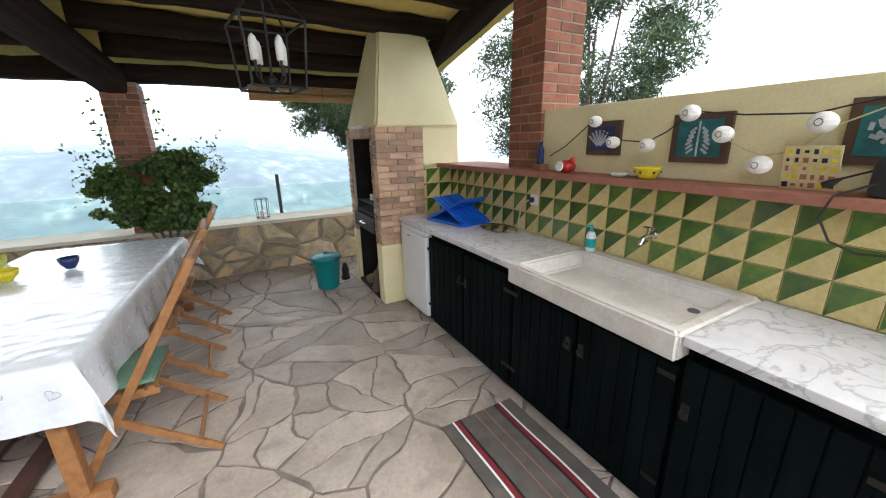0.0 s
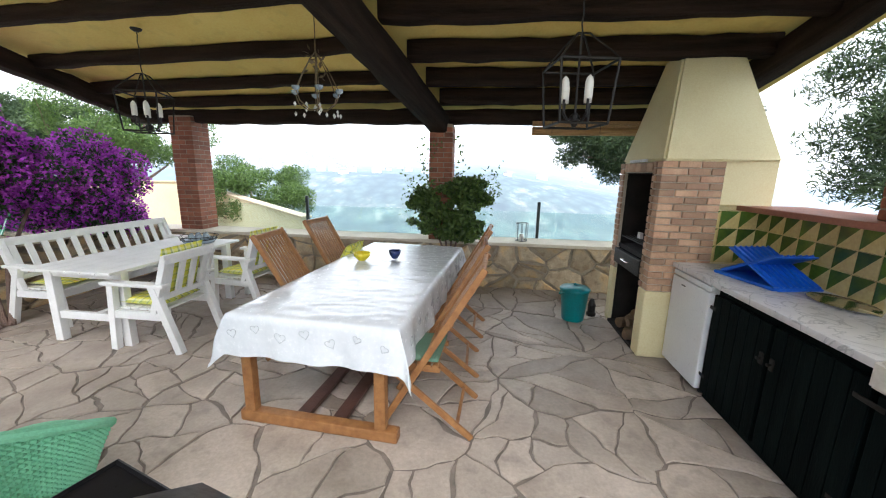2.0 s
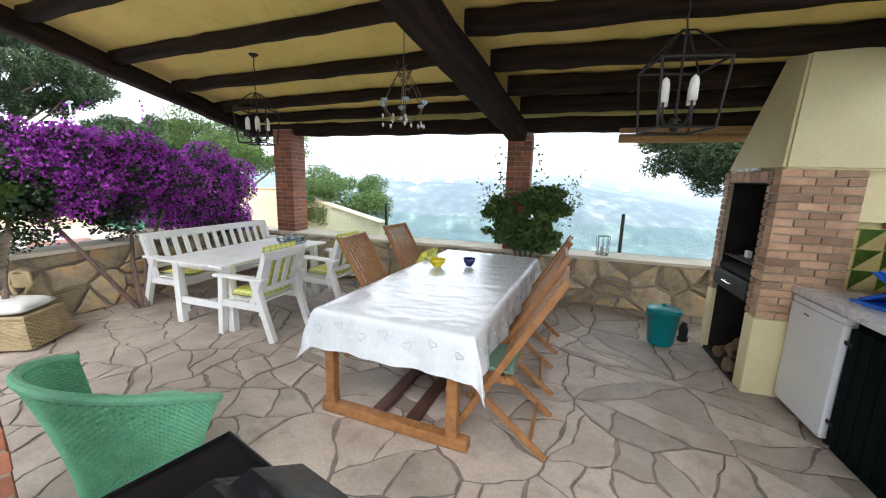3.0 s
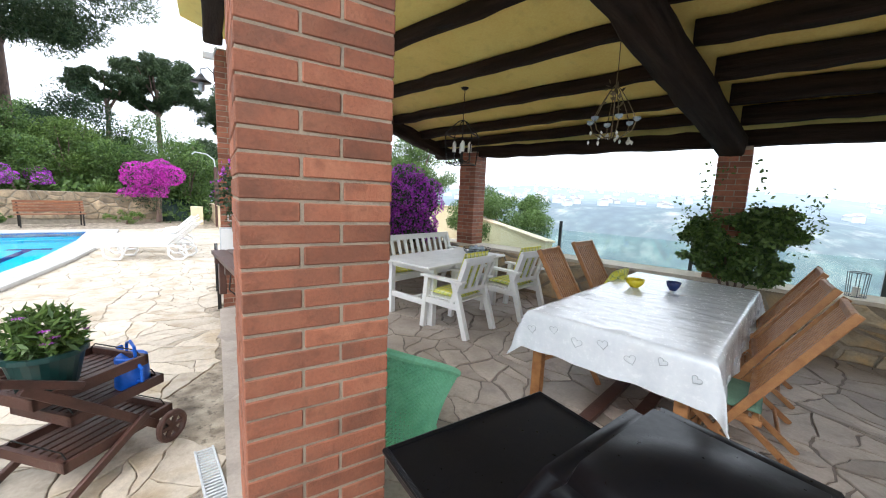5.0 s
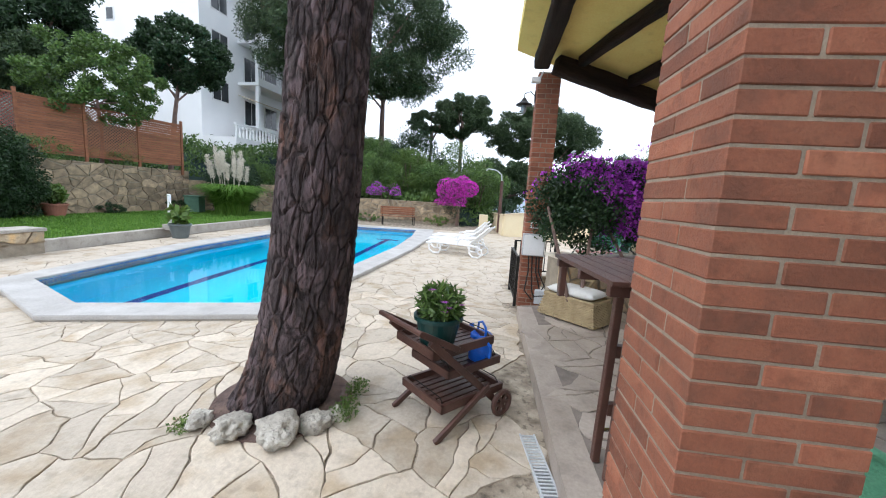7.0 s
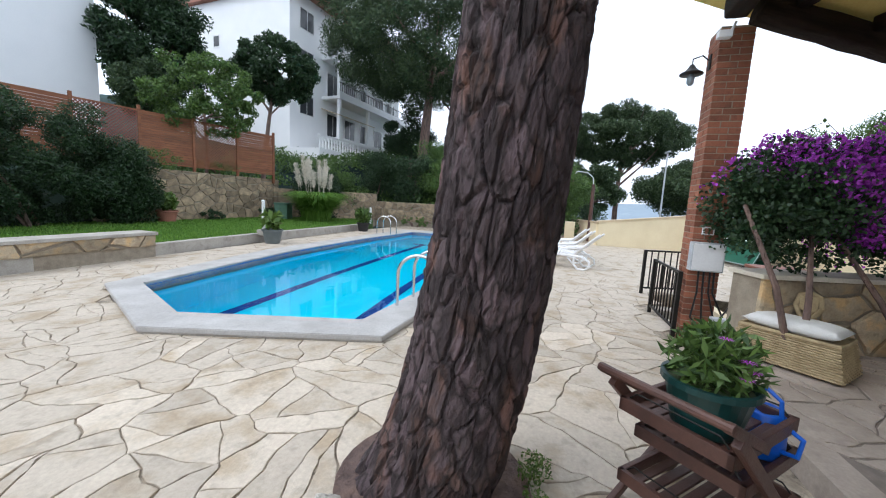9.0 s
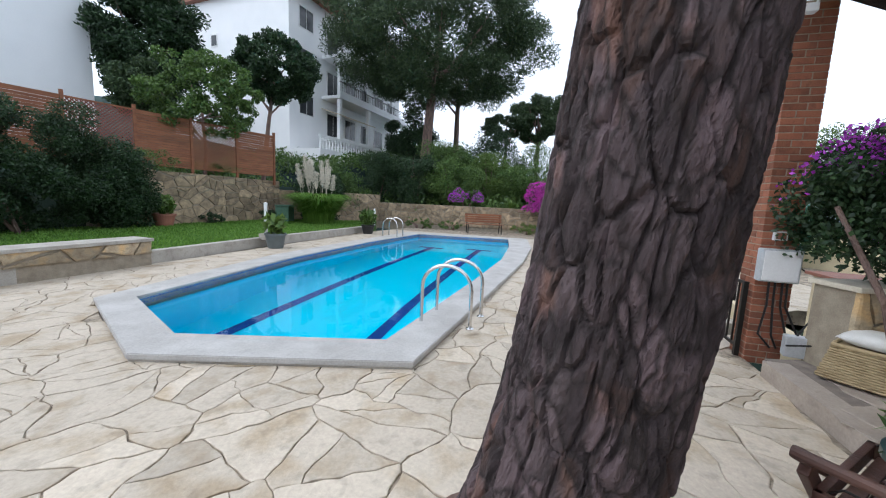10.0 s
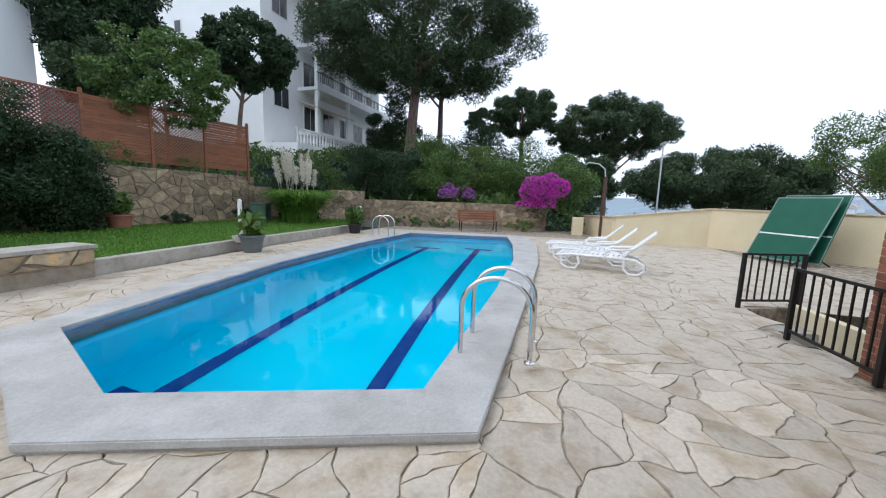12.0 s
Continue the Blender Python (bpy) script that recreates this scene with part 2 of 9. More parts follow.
    if bump:
        b1 = n.new("ShaderNodeBump")
        b1.inputs["Strength"].default_value, b1.inputs["Distance"].default_value = bump, dist
        l.new(small.outputs["Fac"], b1.inputs["Height"])
        b2 = n.new("ShaderNodeBump")
        b2.inputs["Strength"].default_value, b2.inputs["Distance"].default_value = bump, dist * 2
        l.new(big.outputs["Fac"], b2.inputs["Height"])
        l.new(b1.outputs[0], b2.inputs["Normal"])
        l.new(b2.outputs[0], p.inputs["Normal"])
    return m


def leafy(name, c1, c2, rough=0.5, translucent=0.25):
    """Leaves: tone from leaf to leaf, some light let through."""
    m, n, l, p = nodes_of(name)
    geo = n.new("ShaderNodeNewGeometry")
    r = n.new("ShaderNodeValToRGB")
    r.color_ramp.elements[0].color, r.color_ramp.elements[1].color = (*c1, 1), (*c2, 1)
    l.new(geo.outputs["Random Per Island"], r.inputs[0])
    l.new(r.outputs[0], p.inputs["Base Color"])
    p.inputs["Roughness"].default_value = rough
    if translucent:
        t = n.new("ShaderNodeBsdfTranslucent")
        l.new(r.outputs[0], t.inputs[0])
        ms = n.new("ShaderNodeMixShader")
        ms.inputs[0].default_value = translucent
        l.new(p.outputs[0], ms.inputs[1])
        l.new(t.outputs[0], ms.inputs[2])
        l.new(ms.outputs[0], n["Material Output"].inputs[0])
    return m


def clear_glass(name, tint=(0.9, 0.97, 0.95)):
    m, n, l, p = nodes_of(name)
    n.remove(p)
    g, t, f, ms = n.new("ShaderNodeBsdfGlossy"), n.new("ShaderNodeBsdfTransparent"), n.new("ShaderNodeFresnel"), n.new("ShaderNodeMixShader")
    g.inputs["Roughness"].default_value = 0.02
    t.inputs[0].default_value = (*tint, 1)
    l.new(f.outputs[0], ms.inputs[0])
    l.new(t.outputs[0], ms.inputs[1])
    l.new(g.outputs[0], ms.inputs[2])
    l.new(ms.outputs[0], n["Material Output"].inputs[0])
    return m


M_FLAG = paint("terrace_flagstone", (0.47, 0.40, 0.34), (0.31, 0.255, 0.21), 0.5, 2.6, 45, 0.3, c3=(0.39, 0.33, 0.278), piece_var=0.2, spots=0.25)
M_JOINT = paint("terrace_mortar", (0.25, 0.21, 0.18), (0.15, 0.128, 0.11), 0.85, 8, 90, 0.4)
M_PAVE = paint("pool_flagstone", (0.56, 0.48, 0.385), (0.40, 0.315, 0.215), 0.65, 3.0, 34, 0.45, c3=(0.52, 0.45, 0.36), piece_var=0.16, spots=0.28)
M_PAVEJ = paint("pool_mortar", (0.46, 0.39, 0.30), (0.14, 0.11, 0.08), 0.9, 7, 90, 0.5, spots=0.6)
M_BRICK = paint("red_brick", (0.30, 0.118, 0.066), (0.205, 0.080, 0.047), 0.75, 6, 90, 0.5, c3=(0.27, 0.095, 0.052), piece_var=0.26, spots=0.3)
M_MORTAR = paint("brick_mortar", (0.35, 0.28, 0.21), (0.26, 0.21, 0.16), 0.9, 10, 110, 0.5)
M_BRICKP = paint("pale_brick", (0.50, 0.33, 0.21), (0.38, 0.22, 0.14), 0.8, 9, 90, 0.4, piece_var=0.38, spots=0.1)
M_PALEM = paint("pale_mortar", (0.52, 0.46, 0.36), (0.42, 0.36, 0.28), 0.9, 10, 110, 0.5)
M_RUBBLE = paint("rubble_stone", (0.56, 0.38, 0.19), (0.30, 0.22, 0.14), 0.85, 5, 50, 0.6, c3=(0.42, 0.34, 0.23), piece_var=0.35, spots=0.3)
M_RUBJ = paint("rubble_mortar", (0.34, 0.29, 0.22), (0.24, 0.2, 0.15), 0.92, 8, 80, 0.5)
M_PLASTER = paint("cream_plaster", (0.77, 0.69, 0.42), (0.72, 0.63, 0.37), 0.85, 2.5, 70, 0.2)
M_YELLOW = paint("yellow_ceiling", (0.84, 0.67, 0.22), (0.78, 0.60, 0.18), 0.85, 2.5, 50, 0.25, spots=0.12)
M_CREAM = paint("cream_wall", (0.72, 0.62, 0.42), (0.66, 0.56, 0.37), 0.85, 1.5, 60, 0.2)
M_BEAM = paint("dark_beam", (0.042, 0.027, 0.020), (0.014, 0.009, 0.007), 0.7, 3.0, 40, 0.7, stretch=(0.4, 5, 5), spots=0.3, dist=0.02)
M_TERRA = paint("terracotta", (0.36, 0.15, 0.10), (0.28, 0.11, 0.075), 0.6, 6, 60, 0.3)
M_MARBLE = paint("white_marble", (0.72, 0.70, 0.70), (0.50, 0.49, 0.50), 0.3, 4, 24, 0.05, spots=0.18, coat=0.2)
M_STONESINK = paint("sink_stone", (0.68, 0.65, 0.60), (0.55, 0.51, 0.46), 0.5, 4, 50, 0.2, spots=0.1)
M_CAB = paint("dark_green_boards", (0.0045, 0.0085, 0.0085), (0.002, 0.004, 0.0045), 0.5, 4, 50, 0.25, stretch=(3, 3, 0.5))
M_COPING = paint("pool_coping", (0.48, 0.465, 0.445), (0.37, 0.35, 0.33), 0.7, 2.5, 60, 0.25, spots=0.15)
M_CONC = paint("concrete", (0.45, 0.42, 0.37), (0.33, 0.30, 0.26), 0.85, 3, 60, 0.35, spots=0.25)
M_GRASS = paint("lawn_soil", (0.08, 0.17, 0.025), (0.05, 0.11, 0.018), 0.95, 3, 60, 0.5)
M_EARTH = paint("hill_earth", (0.15, 0.15, 0.08), (0.08, 0.10, 0.045), 0.95, 0.5, 5, 0.5, spots=0.4)
M_BLUE = paint("pool_paint", (0.012, 0.74, 0.95), (0.012, 0.69, 0.93), 0.5, 1.5, 30, 0.05)
M_NAVY = paint("navy_tile", (0.012, 0.045, 0.22), (0.02, 0.07, 0.30), 0.2, 8, 40, 0.05, piece_var=0.3)
M_IRON = paint("black_iron", (0.02, 0.018, 0.016), (0.012, 0.011, 0.01), 0.5, 8, 80, 0.2, metal=0.4)
M_STEEL = paint("polished_steel", (0.72, 0.72, 0.72), (0.62, 0.62, 0.62), 0.15, 8, 60, 0.02, metal=1.0)
M_WHITE = paint("white_paint", (0.80, 0.80, 0.79), (0.72, 0.72, 0.71), 0.45, 5, 50, 0.08)
M_WPLASTIC = paint("white_plastic", (0.80, 0.80, 0.80), (0.76, 0.76, 0.76), 0.35, 5, 50, 0.02)
M_TEAK = paint("teak", (0.36, 0.17, 0.06), (0.25, 0.105, 0.036), 0.5, 5, 60, 0.25, stretch=(4, 4, 4))
M_TEAKD = paint("dark_wood", (0.10, 0.045, 0.032), (0.06, 0.028, 0.022), 0.45, 6, 60, 0.3)
M_GLASS = clear_glass("rail_glass")
M_BARK = paint("pine_bark", (0.23, 0.15, 0.115), (0.105, 0.07, 0.06), 0.9, 7, 40, 0.9, stretch=(1, 1, 0.35), c3=(0.18, 0.12, 0.10), dist=0.03, piece_var=0.0)
M_BARKD = paint("bark_crack", (0.035, 0.022, 0.018), (0.018, 0.012, 0.01), 0.95, 20, 80, 0.6)
M_ROCK = paint("grey_rock", (0.68, 0.64, 0.56), (0.42, 0.385, 0.33), 0.9, 9, 50, 0.9, spots=0.5, dist=0.03)
M_LEAF = leafy("bush_leaf", (0.036, 0.08, 0.018), (0.14, 0.23, 0.05))
M_LEAFD = leafy("hedge_leaf", (0.012, 0.034, 0.014), (0.045, 0.09, 0.03))
M_LEAFL = leafy("light_leaf", (0.06, 0.12, 0.02), (0.16, 0.24, 0.05))
M_PINE = leafy("pine_needles", (0.020, 0.045, 0.018), (0.078, 0.122, 0.043), 0.6, 0.18)
M_PURPLE = leafy("bougainvillea_purple", (0.28, 0.02, 0.36), (0.66, 0.12, 0.78), 0.6, 0.35)
M_MAGENTA = leafy("bougainvillea_magenta", (0.42, 0.015, 0.33), (0.70, 0.07, 0.55), 0.6, 0.35)
M_BLADE = leafy("grass_blade", (0.07, 0.17, 0.016), (0.19, 0.35, 0.05), 0.6, 0.3)
M_PLUME = leafy("pampas_plume", (0.62, 0.56, 0.46), (0.80, 0.75, 0.66), 0.8, 0.3)

for dull, k in ((M_CAB, 0.03), (M_BEAM, 0.12)):
    dull.node_tree.nodes["Principled BSDF"].inputs["Specular IOR Level"].default_value = k

# ---- ground and valley ----
G = -0.15


def smooth01(x):
    x = np.clip(x, 0, 1)
    return x * x * (3 - 2 * x)


def land(x, y):
    """Height of the ground sheet: a levelled plot on a hillside over a wide valley."""
    u, v = x * math.cos(radians(18)) + y * math.sin(radians(18)), -x * math.sin(radians(18)) + y * math.cos(radians(18))
    z = np.full_like(x, -0.5)
    out = np.maximum(0, v - 5.9)
    z = z - 1.2 * smooth01(out / 2) - 0.33 * np.maximum(0, out - 2) * smooth01((260 - out) / 200 + 0.35) 
    z = np.maximum(z, -75)
    side = np.maximum(0, u - 2.8)
    z = z - 0.5 * side * (side < 1e9) * smooth01(side / 6) * 0.35
    z = np.maximum(z, -75)
    up = np.maximum(0, -15.6 - y)
    z = z + 2.2 * smooth01(up / 0.9) + 0.16 * np.clip(up - 4, 0, 60)
    west = np.maximum(0, -21.0 - x) * smooth01((2 - y) / 8)
    z = z + 1.3 * smooth01(west / 1.5) + 0.17 * np.clip(west - 2, 0, 38)
    far = np.hypot(x, y)
    z = np.where((x > -17) & (x < -3) & (y > -9) & (y < -2), -3.0, z)
    hill = -32 + 26 * np.exp(-((u - 380) / 330) ** 2) + 7 * np.exp(-((u + 420) / 200) ** 2) + 4 * np.sin(u / 90) + 2.5 * np.sin(u / 37 + 1)
    z = np.where(v > 250, z + (hill + 62) * smooth01((v - 250) / 700) , z)
    return z


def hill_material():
    """Scrub and woods, with distance haze mixed into the base colour."""
    m, n, l, p = nodes_of("hazed_valley_land")
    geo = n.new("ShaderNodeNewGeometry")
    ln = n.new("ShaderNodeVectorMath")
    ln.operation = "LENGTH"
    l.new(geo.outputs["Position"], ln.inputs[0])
    haze = n.new("ShaderNodeMapRange")
    haze.inputs["From Min"].default_value, haze.inputs["From Max"].default_value = 20, 600
    haze.inputs["To Max"].default_value = 0.72
    l.new(ln.outputs["Value"], haze.inputs["Value"])
    t1, t2 = n.new("ShaderNodeTexNoise"), n.new("ShaderNodeTexVoronoi")
    t1.inputs["Scale"].default_value, t1.inputs["Detail"].default_value = 0.03, 12
    t1.inputs["Roughness"].default_value = 0.7
    t2.inputs["Scale"].default_value = 0.11
    for t in (t1, t2):
        l.new(geo.outputs["Position"], t.inputs["Vector"])
    r = n.new("ShaderNodeValToRGB")
    r.color_ramp.elements[0].position, r.color_ramp.elements[1].position = 0.40, 0.66
    r.color_ramp.elements[0].color, r.color_ramp.elements[1].color = (0.03, 0.05, 0.05, 1), (0.30, 0.30, 0.25, 1)
    e = r.color_ramp.elements.new(0.54)
    e.color = (0.07, 0.105, 0.08, 1)
    l.new(t1.outputs["Fac"], r.inputs[0])
    tree = n.new("ShaderNodeMapRange")
    tree.inputs["From Max"].default_value = 0.7
    tree.inputs["To Min"].default_value, tree.inputs["To Max"].default_value = 1.3, 0.45
    l.new(t2.outputs["Distance"], tree.inputs["Value"])
    hs = n.new("ShaderNodeHueSaturation")
    l.new(r.outputs[0], hs.inputs["Color"])
    l.new(tree.outputs[0], hs.inputs["Value"])
    # pale blue stands in for the air between: more of it further off
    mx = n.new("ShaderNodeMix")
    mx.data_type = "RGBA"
    l.new(haze.outputs[0], mx.inputs["Factor"])
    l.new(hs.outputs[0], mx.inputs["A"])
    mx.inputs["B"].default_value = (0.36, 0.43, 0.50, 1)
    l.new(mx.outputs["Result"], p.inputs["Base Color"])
    p.inputs["Roughness"].default_value = 1.0
    p.inputs["Specular IOR Level"].default_value = 0.0
    return m


def build_ground():
    a = np.sign(np.linspace(-1, 1, 221)) * (np.abs(np.linspace(-1, 1, 221)) ** 3.2) * 2500
    k = np.linspace(-1, 1, 221)
    a = 60 * k + 2440 * np.sign(k) * np.abs(k) ** 5
    X, Y = np.meshgrid(a - 4, a - 2, indexing="ij")
    Z = land(X, Y)
    n = len(a)
    v = np.stack([X, Y, Z], -1).reshape(-1, 3)
    i = np.arange(n * n).reshape(n, n)
    f = np.stack([i[:-1, :-1], i[1:, :-1], i[1:, 1:], i[:-1, 1:]], -1).reshape(-1, 4)
    me = bpy.data.meshes.new("ground")
    me.vertices.add(len(v))
    me.vertices.foreach_set("co", v.astype(np.float32).ravel())
    me.loops.add(f.size)
    me.loops.foreach_set("vertex_index", f.astype(np.int32).ravel())
    me.polygons.add(len(f))
    me.polygons.foreach_set("loop_start", np.arange(0, f.size, 4, dtype=np.int32))
    me.polygons.foreach_set("loop_total", np.full(len(f), 4, np.int32))
    me.update(calc_edges=True)
    me.polygons.foreach_set("use_smooth", [True] * len(f))
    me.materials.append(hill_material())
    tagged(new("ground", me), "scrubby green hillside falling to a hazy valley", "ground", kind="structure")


build_ground()

# ---- terrace: floor slab, walls ----
STEP_Y = -0.34      # world line of the step down to the pool
terr = [(2.5, 5.72), (-5.6, 5.72), (-5.6, 1.45), (2.5, -1.17)]      # on the terrace's own axes; the last edge is the step
floor = solid("floor", prism(bmesh.new(), terr[::-1], -0.6, -0.012), M_JOINT, TF, "grey mortar bed of the terrace paving", "floor", kind="structure")


def stone_floor(name_parent, x0, x1, y0, y1, size, joint, seed, keep, limit_keep, material, z, depth, stretch=1.0, trim=None):
    """Broken paving: near stones as pieces under the floor, the rest joined as stuff."""
    g = np.random.default_rng(seed + 100)
    rest = []
    for c, poly in broken_cells(x0, x1, y0, y1, size, joint, seed, stretch, keep, 0.55):
        if trim:
            poly = trim(c, poly)
            if len(poly) < 3:
                continue
            c = tuple(np.mean(poly, 0))
        me = stone_mesh("flagstone", poly, c, depth * g.uniform(0.85, 1.1), material, g, 0.006, 0.07)
        if limit_keep(*c):
            piece("flagstone", me, name_parent, pose(c[0], c[1], z))
        else:
            rest.append((c, me))
    if rest:
        vs, fs, o = [], [], 0
        for c, me in rest:
            vs += [(v.co.x + c[0], v.co.y + c[1], v.co.z) for v in me.vertices]
            fs += [tuple(i + o for i in p.vertices) for p in me.polygons]
            o += len(me.vertices)
            bpy.data.meshes.remove(me)
        me = bpy.data.meshes.new("paving_rest")
        me.from_pydata(vs, [], fs)
        me.materials.append(material)
        ob = piece("paving_rest", me, name_parent, pose(0, 0, z))
        tagged(ob, kind="stuff")


def rubble_wall(name, m, length, height, thick, label, size=0.17, seed=3, cap=None, capmat=None, both=False, kind="structure", mat=None, joined=False):
    """A wall of fieldstones along local x; the face looks along -y. Stones stand proud of the mortar."""
    mat = mat or M_RUBBLE
    w = solid(name, B(0, length, 0.02, thick, -0.45, height), M_RUBJ, m, label, "wall", kind=kind)
    g = np.random.default_rng(seed)
    vs, fs, o = [], [], 0
    for face in ((0, 1) if both else (0,)):
        for c, poly in broken_cells(0, length, 0.0, height, size, 0.03, seed + face, 1.5):
            me = stone_mesh("stone", poly, c, g.uniform(0.03, 0.055), mat, g, 0.03)
            mm = pose(c[0], 0.022 if face == 0 else thick - 0.002, c[1], 90, 0, 0) if face == 0 else pose(c[0], thick - 0.002, c[1], 90, 0, 0) @ pose(0, 0, 0, 0, 180, 0)
            if joined:
                vs += [tuple(mm @ v.co) for v in me.vertices]
                fs += [tuple(i + o for i in p.vertices) for p in me.polygons]
                o += len(me.vertices)
                bpy.data.meshes.remove(me)
            else:
                piece("stone", me, w, mm)
    if joined:
        me = bpy.data.meshes.new("stones")
        me.from_pydata(vs, [], fs)
        me.materials.append(M_RUBBLE_I)
        tagged(piece("stones", me, w, Matrix()), kind="stuff")
    if cap:
        part("wall_cap", B(-0.03, length + 0.03, -0.04, thick + 0.04, height, height + cap, 0.008), capmat or M_CONC, w)
    return w


M_RUBBLE_I = paint("rubble_stone_far", (0.40, 0.30, 0.19), (0.20, 0.155, 0.105), 0.85, 5, 50, 0.6, piece_var=0.35, spots=0.3, island=True)

brick_cache = {}


def brick_mesh(lx, ly, lz, material):
    key = (round(lx, 3), round(ly, 3), round(lz, 3), material.name)
    if key not in brick_cache:
        bm = bmesh.new()
        box(bm, -lx / 2, lx / 2, -ly / 2, ly / 2, -lz / 2, lz / 2)
        bmesh.ops.bevel(bm, geom=list(bm.edges), offset=0.0035, segments=1, affect="EDGES")
        brick_cache[key] = mesh_of(bm, "brick", material)
    return brick_cache[key]


def brick_pier(name, m, wx, wy, z0, z1, label, course=0.0672, joint=0.009, material=None, mortar=None, seed=0):
    """A square pier: a mortar core with bricks proud of it, in courses that break joint."""
    material, mortar = material or M_BRICK, mortar or M_MORTAR
    p = solid(name, B(-wx / 2 + 0.004, wx / 2 - 0.004, -wy / 2 + 0.004, wy / 2 - 0.004, z0, z1), mortar, m, label, "pillar", kind="structure")
    g = np.random.default_rng(seed)
    n = int((z1 - z0) / course)
    for i in range(n):
        z = z0 + (i + 0.5) * course
        for side in range(4):
            # each face shows one stretcher and the end of the next face's stretcher, turned about from course to course
            full, depth = (wx, wy) if side % 2 == 0 else (wy, wx)
            th = min(0.36 * full, 0.36 * depth)
            L = full - th - joint
            sg = 1 if i % 2 else -1
            x = sg * (L / 2 - full / 2)
            o = depth / 2 - th / 2 + g.uniform(-0.0015, 0.0025)
            piece("brick", brick_mesh(L, th, course - joint, material), p, pose(0, 0, 0, 0, 0, 90 * side) @ pose(x, -o, z + g.uniform(-0.001, 0.001), 0, g.uniform(-0.25, 0.25), 0))
    return p


# ---- paving by the pool ----
pool_in = [(-4.98, -3.82), (-8.0, -3.62), (-11.0, -3.5), (-14.0, -3.66), (-16.45, -3.98), (-16.0, -7.6), (-12.3, -7.85), (-8.7, -7.8), (-5.05, -7.32), (-4.33, -5.74)]
pool_out = [(-4.60, -3.38), (-7.5, -3.17), (-10.9, -2.95), (-14.1, -2.95), (-17.2, -3.3), (-16.7, -8.3), (-12.0, -8.4), (-8.5, -8.35), (-4.8, -7.7), (-3.84, -5.65)]
pave_edge = [(4.2, -9.75), (4.2, -0.34), (-6.1, -0.34), (-8.5, -0.3), (-8.9, 0.6), (-8.9, 7.0), (-17.2, 7.0), (-17.6, 3.0), (-17.35, -0.05), (-26.5, -0.65), (-26.5, -4.2), (-20.6, -5.0), (-19.8, -9.6), (-16.0, -10.05), (-6.6, -9.75)]


def inside(poly, x, y):
    r = False
    for i, p in enumerate(poly):
        q = poly[i - 1]
        if (p[1] > y) != (q[1] > y) and x < (q[0] - p[0]) * (y - p[1]) / (q[1] - p[1]) + p[0]:
            r = not r
    return r


def ring_fill(bm, loops, z, depth):
    """A flat sheet between an outer loop and its holes, with sides."""
    edges = []
    for loop in loops:
        vs = [bm.verts.new((x, y, z)) for x, y in loop]
        edges += [bm.edges.new((vs[i], vs[(i + 1) % len(vs)])) for i in range(len(vs))]
    fill = bmesh.ops.triangle_fill(bm, use_beauty=True, use_dissolve=False, edges=edges, normal=(0, 0, 1))
    faces = [f for f in fill["geom"] if isinstance(f, bmesh.types.BMFace)]
    ext = bmesh.ops.extrude_face_region(bm, geom=faces)
    bmesh.ops.translate(bm, vec=(0, 0, -depth), verts=[v for v in ext["geom"] if isinstance(v, bmesh.types.BMVert)])
    bmesh.ops.recalc_face_normals(bm, faces=bm.faces)
    return bm


pavement = solid("pavement", ring_fill(bmesh.new(), [pave_edge, pool_out], G - 0.014, 0.25), M_PAVEJ, Matrix(), "cream broken-stone paving round the swimming pool", "pavement", kind="structure")

# ---- pool ----
def pool_wall(bm, loop, z0, z1):
    lo = [bm.verts.new((x, y, z0)) for x, y in loop]
    hi = [bm.verts.new((x, y, z1)) for x, y in loop]
    n = len(loop)
    for i in range(n):
        j = (i + 1) % n
        bm.faces.new((lo[i], lo[j], hi[j], hi[i]))
    return lo


